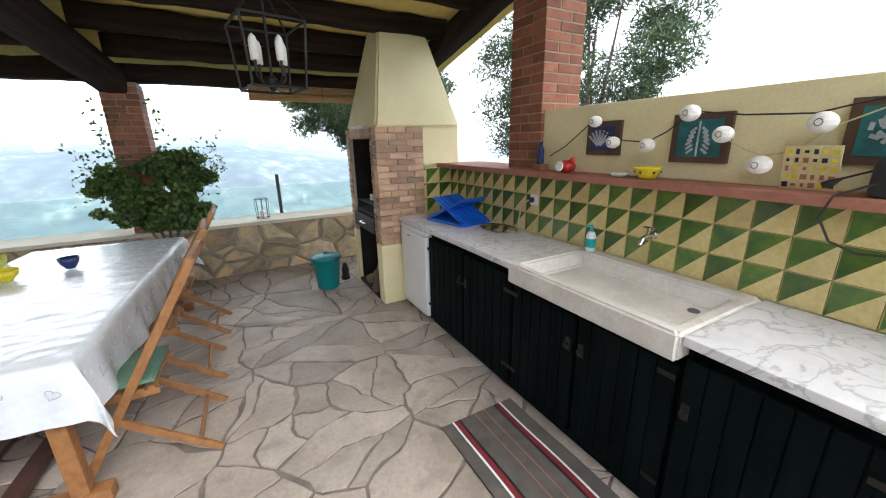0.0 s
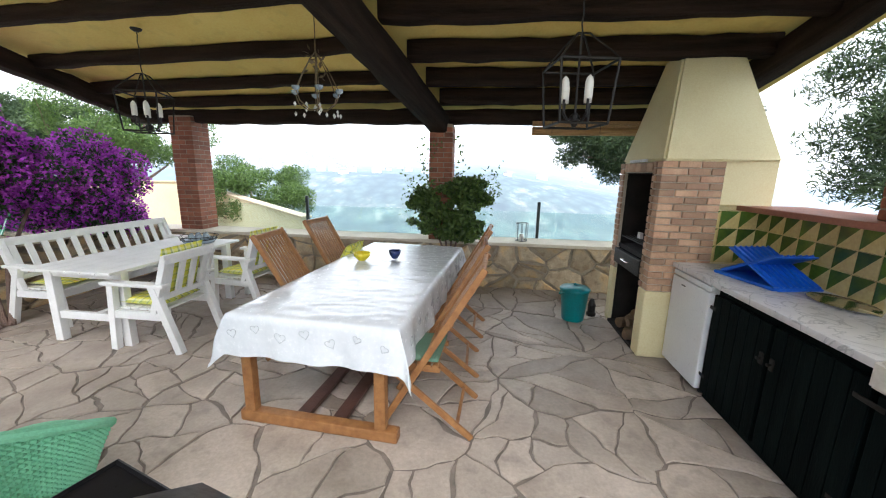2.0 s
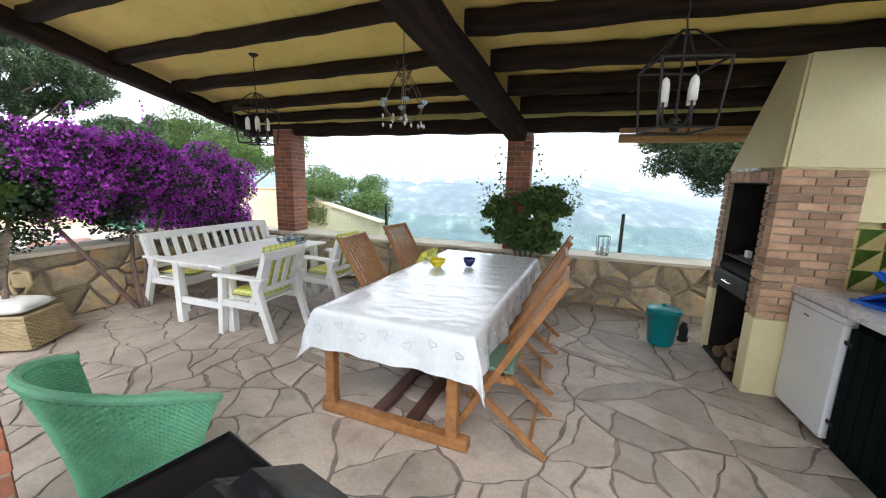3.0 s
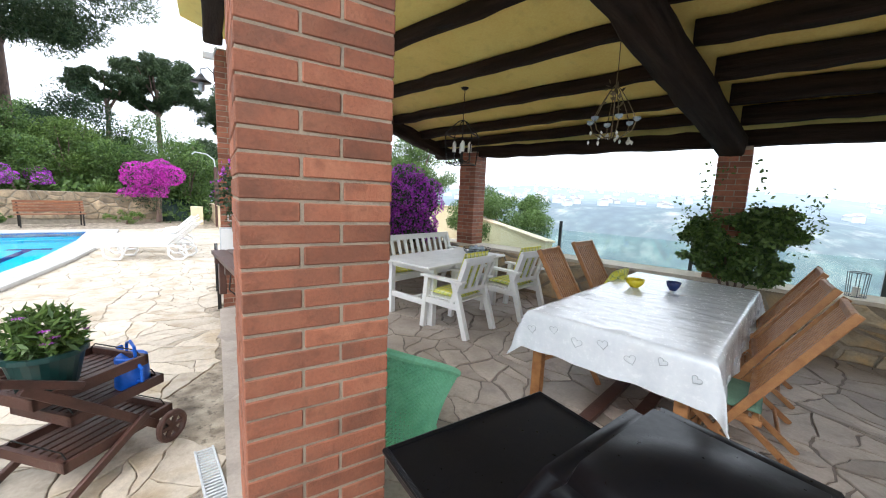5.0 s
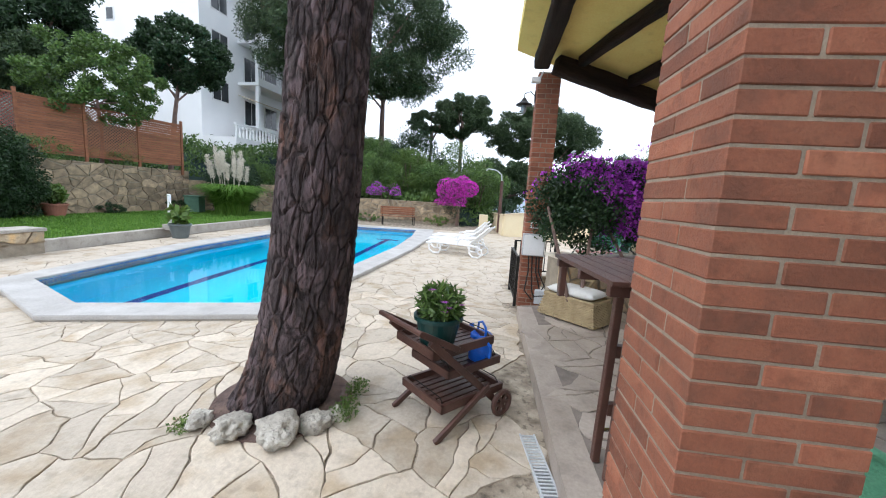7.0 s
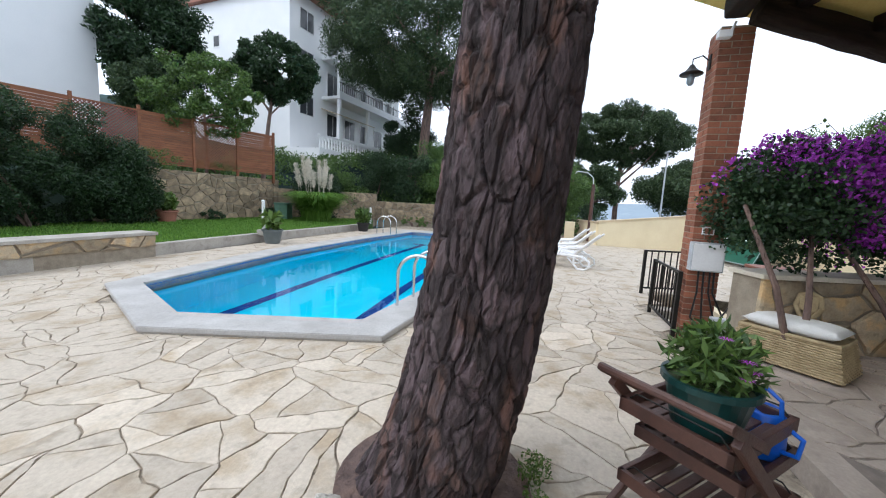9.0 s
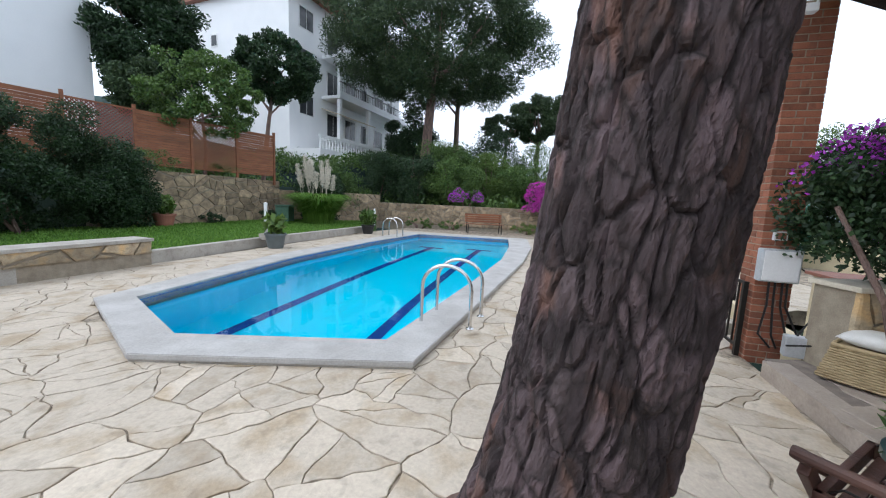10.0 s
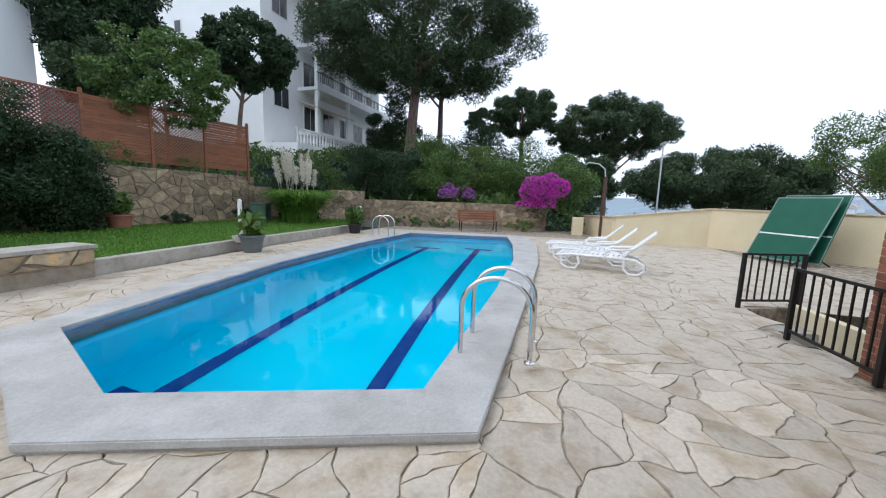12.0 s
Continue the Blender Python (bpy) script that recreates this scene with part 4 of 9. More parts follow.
def build_worktop():
    for v0, v1, lab in ((1.73, 3.44, "white veined marble worktop over the fridge"), (-1.0, 0.735, "white veined marble worktop beside the sink")):
        bm = B(1.465, 2.088, v0, v1, 0.858, 0.897, 0.005)
        solid("worktop", bm, M_MARBLE2, TF, lab, "worktop")
    s = thing("sink", T(0, 0), "long shallow white stone sink with a deep apron", "sink")
    u0, u1, v0, v1 = 1.445, 2.088, 0.74, 1.725
    bm = bmesh.new()
    z1, z0 = 0.905, 0.785
    rim = 0.055
    out = [(u0, v0), (u1, v0), (u1, v1), (u0, v1)]
    inn = [(u0 + rim, v0 + rim), (u1 - 0.1, v0 + rim), (u1 - 0.1, v1 - rim), (u0 + rim, v1 - rim)]
    low = [(u0 + rim + 0.05, v0 + rim + 0.06), (u1 - 0.14, v0 + rim + 0.06), (u1 - 0.14, v1 - rim - 0.06), (u0 + rim + 0.05, v1 - rim - 0.06)]
    L = [[bm.verts.new((x, y, z)) for x, y in q] for q, z in ((out, z0), (out, z1), (inn, z1), (low, z1 - 0.075))]
    bm.faces.new(L[0][::-1])
    for a, b in zip(L, L[1:]):
        for i in range(4):
            bm.faces.new((a[i], a[(i + 1) % 4], b[(i + 1) % 4], b[i]))
    bm.faces.new(L[3])
    bmesh.ops.recalc_face_normals(bm, faces=bm.faces)
    bmesh.ops.bevel(bm, geom=list(bm.edges), offset=0.012, segments=3, affect="EDGES")
    part("basin", bm, M_STONESINK, s, smooth=False)
    part("drain", lathe(bmesh.new(), [(0.025, 0), (0.025, 0.006), (0.012, 0.003)], 16, (1.86, 0.90, 0.829)), M_SLATE, s, "dark metal drain")
    t = thing("tap", T(2.09, 1.27, 1.08), "old chrome wall tap over the sink", "tap")
    part("body", tube(bmesh.new(), [(0, 0, 0), (-0.06, 0, 0), (-0.10, 0, -0.01), (-0.115, 0, -0.04)], [0.018, 0.014, 0.013, 0.011], 12), M_STEEL, t)
    part("rose", lathe(bmesh.new(), [(0.026, 0), (0.022, 0.006)], 16), M_STEEL, t).rotation_euler = (0, radians(-90), 0)
    h = part("handle", tube(bmesh.new(), [(-0.055, 0, 0.01), (-0.055, 0, 0.045)], [0.008, 0.008]), M_STEEL, t)
    part("cross_bar", tube(bmesh.new(), [(-0.055, -0.028, 0.045), (-0.055, 0.028, 0.045)], [0.008, 0.008]), M_STEEL, h)


def marble_material():
    m = paint("veined_marble", (0.74, 0.73, 0.73), (0.62, 0.61, 0.62), 0.3, 3, 22, 0.03, coat=0.2)
    n, l = m.node_tree.nodes, m.node_tree.links
    p = n["Principled BSDF"]
    src = p.inputs["Base Color"].links[0].from_socket
    tc = n.new("ShaderNodeTexCoord")
    w = n.new("ShaderNodeTexNoise")
    w.inputs["Scale"].default_value, w.inputs["Detail"].default_value, w.inputs["Distortion"].default_value = 3.2, 9, 2.2
    l.new(tc.outputs["Object"], w.inputs["Vector"])
    r = n.new("ShaderNodeValToRGB")
    r.color_ramp.elements[0].position, r.color_ramp.elements[1].position = 0.47, 0.53
    r.color_ramp.elements[0].color = r.color_ramp.elements[1].color = (0, 0, 0, 1)
    e = r.color_ramp.elements.new(0.50)
    e.color = (0.6, 0.6, 0.6, 1)
    l.new(w.outputs["Fac"], r.inputs[0])
    mx = n.new("ShaderNodeMix")
    mx.data_type = "RGBA"
    l.new(r.outputs[0], mx.inputs["Factor"])
    l.new(src, mx.inputs["A"])
    mx.inputs["B"].default_value = (0.26, 0.26, 0.28, 1)
    l.new(mx.outputs["Result"], p.inputs["Base Color"])
    return m


M_MARBLE2 = marble_material()
build_fridge()
build_cabinet(1.73, 2.87, 2, "dark green boarded cabinet beside the fridge")
build_cabinet(0.74, 1.73, 2, "dark green boarded cabinet under the sink", 0.783)
build_cabinet(-1.0, 0.74, 3, "dark green boarded cabinet under the marble worktop")
build_worktop()


def build_counter_things():
    # folding dish rack
    r = thing("dish_rack", T(1.83, 2.93, 0.898, 12), "bright blue plastic folding dish rack", "dish rack")
    part("tray", B(-0.17, 0.17, -0.24, 0.24, 0.0, 0.022, 0.008), M_BLUEP, r)
    for sgn in (-1, 1):
        wing = part("wing", B(-0.16, 0.16, -0.235, 0.235, -0.006, 0.006, 0.004, pose(0.02, sgn * -0.035, 0.105, sgn * 26, 0, 0)), M_BLUEP, r)
        for i in range(7):
            x = -0.13 + i * 0.044
            part("rib", B(x - 0.005, x + 0.005, -0.225, 0.225, 0.004, 0.022, 0.002, pose(0.02, sgn * -0.035, 0.105, sgn * 26, 0, 0)), M_BLUEP, wing)
    # oval metal tray
    t = bmesh.new()
    lathe(t, [(0.10, 0.0), (0.155, 0.004), (0.185, 0.016), (0.19, 0.018), (0.182, 0.014), (0.15, 0.007), (0.001, 0.006)], 36)
    bmesh.ops.scale(t, vec=(0.68, 1.0, 1.0), verts=t.verts)
    solid("serving_tray", t, M_STEEL, T(1.93, 2.45, 0.898), "oval stainless steel serving tray", "tray", smooth=True)
    # soap bottle
    b = thing("soap_bottle", T(2.03, 1.63, 0.906), "white and turquoise pump soap bottle", "bottle")
    part("bottle", lathe(bmesh.new(), [(0.026, 0), (0.030, 0.006), (0.030, 0.10), (0.022, 0.122), (0.010, 0.13)], 20), M_WPLASTIC, b, smooth=True)
    part("sleeve", lathe(bmesh.new(), [(0.0312, 0.03), (0.0312, 0.085)], 20), M_TURQB, b, "turquoise label")
    pu = part("pump", tube(bmesh.new(), [(0, 0, 0.13), (0, 0, 0.165), (-0.035, 0, 0.168), (-0.045, 0, 0.16)], [0.013, 0.008, 0.006, 0.005], 10), M_TURQB, b, "turquoise pump head")
    # socket with plug and yellow lead
    s = thing("wall_socket", T(2.092, 2.22, 1.155), "white wall socket with a black plug and pale lead", "socket")
    part("plate", B(-0.012, 0.0, -0.04, 0.04, -0.042, 0.042, 0.004), M_WPLASTIC, s)
    part("plug", lathe(bmesh.new(), [(0.02, 0), (0.02, 0.028), (0.012, 0.04)], 14), M_CABLE, s).matrix_basis = pose(-0.012, 0.012, 0.0, 0, -90, 0)
    part("lead", tube(bmesh.new(), [(-0.05, 0.012, 0), (-0.075, 0.03, -0.02), (-0.06, 0.09, -0.09), (-0.05, 0.12, -0.17), (-0.06, 0.10, -0.235), (-0.12, 0.05, -0.25), (-0.14, 0.15, -0.25)], 0.006, 8), M_LEAD, s, "cream rubber lead")


M_TURQB = paint("turquoise_plastic", (0.0, 0.36, 0.36), (0.0, 0.30, 0.31), 0.3, 5, 40, 0.02)
M_LEAD = paint("cream_cable", (0.60, 0.52, 0.28), (0.52, 0.45, 0.24), 0.5, 5, 40, 0.02)
build_counter_things()


def build_picture(v, z, w, h, panel, motif, label):
    p = thing("picture", T(2.158, v, z), label, "picture", "pictures on the kitchen wall")
    part("frame", B(-0.022, 0.0, -w / 2, w / 2, -h / 2, h / 2, 0.004), M_PICW, p, "dark brown wooden frame")
    part("panel", B(-0.026, -0.020, -w / 2 + 0.035, w / 2 - 0.035, -h / 2 + 0.03, h / 2 - 0.03, 0.002), panel, p)
    bm = bmesh.new()
    if motif == "leaf":
        for i in range(6):
            a = i / 6
            for sgn in (-1, 1):
                m = pose(-0.029, sgn * (0.012 + 0.030 * (1 - abs(a - 0.3))), -0.06 + a * 0.12, 0, 0, 0) @ pose(0, 0, 0, sgn * -40, 0, 0)
                box(bm, -0.003, 0.003, -0.018, 0.018, -0.006, 0.006, 0.002, m)
        box(bm, -0.033, -0.027, -0.004, 0.004, -0.085, 0.08, 0.002)
    elif motif == "shell":
        for i in range(7):
            m = pose(-0.029, 0.02, -0.05, -50 + i * 17, 0, 0)
            box(bm, -0.003, 0.003, -0.006, 0.006, 0.01, 0.10, 0.002, m)
    else:
        g = np.random.default_rng(4)
        for i in range(34):
            a = g.uniform(0, math.tau)
            r = 0.02 + 0.065 * g.uniform() ** 0.5
            m = pose(-0.029, r * 1.3 * math.cos(a), r * 0.8 * math.sin(a), g.uniform(0, 180), 0, 0)
            box(bm, -0.003, 0.003, -0.014, 0.014, -0.007, 0.007, 0.002, m)
    part("motif", bm, M_SILVER, p, "raised pewter-coloured motif")


build_picture(1.70, 1.595, 0.24, 0.20, M_INDIGO, "shell", "small blue relief picture in a brown frame")
build_picture(1.145, 1.585, 0.27, 0.235, M_TURQ, "leaf", "turquoise relief picture of a leaf in a brown frame")
build_picture(0.47, 1.60, 0.34, 0.235, M_TURQ, "round", "turquoise relief picture in a wide brown frame")


def build_string_lights():
    s = thing("string_lights", T(2.10, 0), "string of white paper globe lights along the wall", "lights")
    pts = [(0.0, 2.1, 1.48), (-0.01, 1.95, 1.55), (-0.01, 1.74, 1.70), (-0.015, 1.65, 1.62), (-0.01, 1.52, 1.58), (-0.01, 1.38, 1.57), (-0.01, 1.28, 1.62), (-0.015, 1.16, 1.71), (-0.01, 0.95, 1.68), (-0.01, 0.72, 1.67), (-0.01, 0.55, 1.71), (-0.015, 0.42, 1.75)]
    part("cable", tube(bmesh.new(), pts, 0.0035, 6), M_CABLE, s, "thin dark cable")
    pts2 = [(-0.01, 1.02, 1.59), (-0.02, 0.93, 1.54), (-0.01, 0.86, 1.51), (-0.01, 0.76, 1.53), (-0.01, 0.66, 1.62), (-0.01, 0.45, 1.72)]
    part("cable", tube(bmesh.new(), pts2, 0.003, 6), M_LEAD, s)
    for v, z, r in ((1.69, 1.69, 0.036), (1.555, 1.57, 0.036), (1.35, 1.555, 0.038), (1.155, 1.70, 0.042), (1.0, 1.60, 0.04), (0.845, 1.475, 0.042), (0.68, 1.635, 0.042), (0.42, 1.745, 0.05)):
        prof = [(r * math.sin(a) * (1 + 0.03 * (k % 2)) + 1e-3, -r * 0.9 * math.cos(a)) for k, a in enumerate(np.linspace(0.15, math.pi - 0.15, 14))]
        gl = part("globe", lathe(bmesh.new(), prof, 20, (-0.055, v, z)), M_PAPER, s, "ribbed white paper globe")
        part("ring", tube(bmesh.new(), [(-0.055 - r * 0.98, v + 0.012 * math.cos(a), z + 0.012 * math.sin(a)) for a in np.linspace(0, math.tau, 12, endpoint=False)], 0.002, 5, closed=True), M_SLATE, gl)


build_string_lights()


def build_ledge_things():
    z = 1.381
    b = thing("bottle", T(2.08, 2.17, z), "narrow cobalt blue glass bottle", "bottle")
    part("glass", lathe(bmesh.new(), [(0.022, 0), (0.024, 0.01), (0.024, 0.10), (0.012, 0.125), (0.011, 0.15), (0.014, 0.155)], 18, (0, 0, 0.045)), M_NAVYG, b, smooth=True)
    part("brick_block", B(-0.035, 0.035, -0.045, 0.045, 0, 0.045, 0.004), M_TERRA, b, "terracotta block under it")
    d = thing("ceramic_hen", T(2.06, 1.90, z), "red ceramic dish shaped like a hen", "ornament")
    bm = lathe(bmesh.new(), [(0.03, 0), (0.055, 0.02), (0.06, 0.045), (0.045, 0.07), (0.02, 0.08)], 18)
    part("body", bm, M_RED, d, smooth=True)
    part("head", lathe(bmesh.new(), [(0.012, 0), (0.02, 0.02), (0.014, 0.04), (0.001, 0.045)], 12, (0, -0.045, 0.055)), M_RED, d, smooth=True)
    part("belly", lathe(bmesh.new(), [(0.034, 0.0), (0.03, 0.006), (0.001, 0.008)], 14, (0, 0, 0)), M_WPLASTIC, d).matrix_basis = pose(-0.054, 0.012, 0.042, 0, -80, 0)
    solid("saucer", lathe(bmesh.new(), [(0.03, 0), (0.035, 0.006), (0.055, 0.022), (0.052, 0.022), (0.03, 0.010), (0.001, 0.009)], 22), M_WPLASTIC, T(2.05, 1.50, z), "small white china saucer", "saucer", smooth=True)
    bw = thing("bowl", T(2.06, 1.335, z), "yellow ceramic bowl with painted flowers", "bowl")
    part("dish", lathe(bmesh.new(), [(0.035, 0), (0.045, 0.01), (0.062, 0.05), (0.072, 0.062), (0.068, 0.062), (0.055, 0.045), (0.03, 0.012), (0.001, 0.01)], 24), M_YELL, bw, smooth=True)
    for k in range(6):
        part("painted_flower", B(-0.0665, -0.0610, -0.006, 0.006, 0.03, 0.042, 0.002, pose(0, 0, 0, 0, 0, k * 60)), M_CABLE, bw)
    # painted tile leaning on the wall
    p = thing("painted_tile", T(2.115, 0.70, z) @ pose(0, 0, 0, 0, -11, 0), "cream and yellow painted ceramic tile leaning on the wall", "tile")
    part("tile", B(-0.006, 0.006, -0.085, 0.085, 0.0, 0.175, 0.003), M_TILEP, p)
    g = np.random.default_rng(9)
    for i in range(5):
        for j in range(6):
            w, h = g.uniform(0.012, 0.024), g.uniform(0.01, 0.022)
            y, zz = -0.07 + j * 0.0275, 0.02 + i * 0.033
            part("painted_mark", B(-0.0085, -0.005, y - w / 2 + 0.003, y + w / 2, zz - h / 2, zz + h / 2, 0.001), (M_CABLE, M_YELL, M_TERRA)[int(g.integers(0, 3))], p)
    # black adaptor with its lead at the end of the ledge
    a = thing("adaptor", T(2.05, 0.46, z), "black plastic adaptor with a hanging black lead", "adaptor")
    part("case", B(-0.05, 0.05, -0.045, 0.055, 0.0, 0.135, 0.02), M_CABLE, a)
    part("plug", tube(bmesh.new(), [(-0.02, 0.03, 0.1), (-0.03, 0.12, 0.06), (-0.03, 0.15, 0.04), (-0.03, 0.17, 0.03)], [0.004, 0.004, 0.014, 0.012], 10), M_CABLE, a)
    part("lead", tube(bmesh.new(), [(-0.05, 0.03, 0.05), (-0.085, 0.12, 0.0), (-0.09, 0.14, -0.08), (-0.085, 0.10, -0.16), (-0.08, 0.02, -0.19), (-0.08, -0.05, -0.18)], 0.0045, 8), M_CABLE, a)


M_TILEP = paint("painted_cream_tile", (0.66, 0.58, 0.36), (0.58, 0.46, 0.22), 0.3, 14, 60, 0.05)
build_ledge_things()


def build_rug():
    r = thing("rug", T(1.2, 1.0), "striped woven rug in grey, red and black", "rug")
    w, L = 0.5, 1.32
    stripes = [(0.07, M_RGREY), (0.012, M_WHITE), (0.03, M_RRED), (0.012, M_CABLE), (0.10, M_RGREY), (0.006, M_TERRA), (0.06, M_RGREY), (0.006, M_TERRA), (0.07, M_RGREY), (0.012, M_CABLE), (0.03, M_RRED), (0.012, M_WHITE), (0.08, M_RGREY)]
    x = -w / 2
    for d, mt in stripes:
        bm = bmesh.new()
        n = 26
        for i in range(n + 1):
            y = -L / 2 + L * i / n
            z = 0.010 + 0.0035 * math.sin(y * 9 + x * 3)
            a, b = bm.verts.new((x, y, z)), bm.verts.new((x + d, y, z))
            if i:
                bm.faces.new((pa, pb, b, a))
            pa, pb = a, b
        part("stripe", bm, mt, r)
        x += d
    part("backing", B(-w / 2, x, -L / 2, L / 2, 0.001, 0.005), M_CABLE, r)


M_RGREY = paint("rug_grey", (0.13, 0.115, 0.10), (0.09, 0.08, 0.07), 0.95, 10, 180, 0.6)
M_RRED = paint("rug_red", (0.22, 0.02, 0.03), (0.16, 0.015, 0.02), 0.95, 10, 180, 0.6)
build_rug()

# ---- dining table and chairs ----
TBL = (-1.05, 3.26, -3.7)


def build_table():
    t = thing("dining_table", T(TBL[0], TBL[1], 0, TBL[2]), "long teak trestle dining table", "table")
    part("tabletop", B(-0.53, 0.53, -1.19, 1.19, 0.705, 0.745, 0.006), M_TEAK, t)
    for y in (-1.16, 1.16):
        part("foot_rail", B(-0.53, 0.53, y - 0.04, y + 0.04, 0.0, 0.075, 0.015), M_TEAK, t)
        for x in (-0.46, 0.42):
            part("leg", B(x - 0.035, x + 0.035, y - 0.03, y + 0.03, 0.07, 0.71, 0.006), M_TEAK, t)
        part("top_rail", B(-0.48, 0.48, y - 0.03, y + 0.03, 0.64, 0.705, 0.004), M_TEAK, t)
    for x in (-0.13, 0.12):
        part("stretcher", B(x - 0.045, x + 0.045, -1.13, 1.13, 0.03, 0.062, 0.004), M_TEAKD, t)
    # cloth
    W, L, drop, top = 0.545, 1.205, 0.26, 0.748
    nx, ny = 64, 128
    xs, ys = np.linspace(-W - drop, W + drop, nx), np.linspace(-L - drop, L + drop, ny)
    X, Y = np.meshgrid(xs, ys, indexing="ij")
    dx, dy = np.maximum(0, np.abs(X) - W), np.maximum(0, np.abs(Y) - L)
    sx, sy = np.sign(X), np.sign(Y)
    wave = 0.012 * np.sin(Y * 11 + 1) + 0.008 * np.sin(Y * 23)
    wavy = 0.012 * np.sin(X * 13 + 2) + 0.008 * np.sin(X * 27)
    fall = np.where((dx > 0) & (dy > 0), np.minimum(1.0 * np.maximum(dx, dy) + 0.35 * np.minimum(dx, dy), 0.36), dx + dy)
    r = np.minimum(fall / 0.02, 1.0)
    PX = sx * (np.minimum(np.abs(X), W) + 0.012 * r + (dx > 0) * (0.10 * dx + wave * np.minimum(1, dx / 0.2)) + (dx > 0) * (dy > 0) * 0.35 * dx * 0.3)
    PY = sy * (np.minimum(np.abs(Y), L) + 0.012 * r + (dy > 0) * (0.10 * dy + wavy * np.minimum(1, dy / 0.2)))
    both = (dx > 0) & (dy > 0)
    PX = np.where(both, PX + sx * 0.25 * np.minimum(dx, dy), PX)
    PY = np.where(both, PY + sy * 0.25 * np.minimum(dx, dy), PY)
    PZ = top - fall
    crease = np.zeros_like(X)
    for i in range(nx):
        for j in range(ny):
            n1 = noise.noise((X[i, j] * 2.2, Y[i, j] * 6.5, 1.0))
            n2 = noise.noise((X[i, j] * 5 + Y[i, j] * 3, Y[i, j] * 14 - X[i, j] * 4, 5.0))
            crease[i, j] = 0.004 * max(0, 1 - abs(n1) * 9) + 0.003 * max(0, 1 - abs(n2) * 7)
    PZ = PZ + crease * (fall == 0) + 0.0005
    v = np.stack([PX, PY, PZ], -1).reshape(-1, 3)
    i = np.arange(nx * ny).reshape(nx, ny)
    f = np.stack([i[:-1, :-1], i[1:, :-1], i[1:, 1:], i[:-1, 1:]], -1).reshape(-1, 4)
    me = bpy.data.meshes.new("tablecloth")
    me.from_pydata(v.tolist(), [], f.tolist())
    me.materials.append(M_CLOTH)
    me.polygons.foreach_set("use_smooth", [True] * len(f))
    cl = new("tablecloth", me)
    cl.matrix_world = T(TBL[0], TBL[1], 0, TBL[2])
    tagged(cl, "white oilcloth with grey heart print over the table", "tablecloth")
    # printed hearts and scribbles on the skirt
    g = np.random.default_rng(6)
    for side in range(2):
        for k in range(7 if side == 0 else 13):
            bm = bmesh.new()
            s = g.uniform(0.025, 0.036)
            pts = []
            for a in np.linspace(0, math.tau, 22, endpoint=False):
                hx, hz = 16 * math.sin(a) ** 3, 13 * math.cos(a) - 5 * math.cos(2 * a) - 2 * math.cos(3 * a) - math.cos(4 * a)
                pts.append((hx / 16 * s, 0, hz / 16 * s))
            tilt = g.uniform(-35, 35)
            tube(bm, pts, 0.0022, 4, closed=True)
            if side == 0:
                m = pose(-0.48 + k * 0.16, -L - 0.0395 - 0.012, 0.64 + 0.04 * (k % 2), 0, 0, 0) @ pose(0, 0, 0, 4, tilt, 0)
            else:
                m = pose(W + 0.0395 + 0.012, -1.1 + k * 0.18, 0.64 + 0.04 * (k % 2), 0, 0, 90) @ pose(0, 0, 0, 4, tilt, 0)
            bmesh.ops.transform(bm, matrix=m, verts=bm.verts)
            part("heart_print", bm, M_PRINT, cl)


M_CLOTH = paint("oilcloth", (0.74, 0.77, 0.80), (0.68, 0.71, 0.75), 0.24, 5, 30, 0.06, coat=0.25)
M_PRINT = paint("grey_print", (0.42, 0.45, 0.48), (0.36, 0.39, 0.42), 0.5, 5, 30, 0.0)
build_table()


def build_folding_chair(m, label, cushion=None):
    c = thing("folding_chair", m, label, "chair", "folding teak chairs")
    w = 0.215
    foot, topp = Vector((0, 0.25, 0.0)), Vector((0, -0.38, 1.08))
    def st(z):
        return foot + (topp - foot) * (z / 1.08)
    for x in (-w, w):
        o = Vector((x, 0, 0))
        part("stile", bar(bmesh.new(), foot + o, topp + o, 0.026, 0.042, 0.006), M_TEAK, c)
        k = 0.9 * x
        part("rear_leg", bar(bmesh.new(), (k * 1.12, -0.34, 0.0), (k * 1.12, 0.20, 0.44), 0.024, 0.038, 0.006), M_TEAK, c)
    for z in (0.55, 1.055):
        p = st(z)
        part("back_rail", B(-w, w, p.y - 0.014, p.y + 0.014, z - 0.025, z + 0.025, 0.006), M_TEAK, c)
    for i in range(9):
        x = -w + 0.04 + i * (2 * w - 0.08) / 8
        a, b = st(0.57), st(1.04)
        part("back_slat", bar(bmesh.new(), a + Vector((x, 0, 0)), b + Vector((x, 0, 0)), 0.026, 0.010, 0.003), M_TEAK, c)
    for i in range(9):
        y = -0.10 + i * 0.045
        part("seat_slat", B(-w + 0.02, w - 0.02, y - 0.016, y + 0.016, 0.440, 0.455, 0.004), M_TEAK, c)
    for x in (-w + 0.035, w - 0.035):
        part("seat_rail", B(x - 0.012, x + 0.012, -0.13, 0.29, 0.405, 0.440, 0.004), M_TEAK, c)
    part("stretcher", tube(bmesh.new(), [(-w, -0.245, 0.075), (w, -0.245, 0.075)], 0.012), M_TEAK, c)
    part("stretcher", tube(bmesh.new(), [(-w, 0.155, 0.16), (w, 0.155, 0.16)], 0.012), M_TEAK, c)
    return c


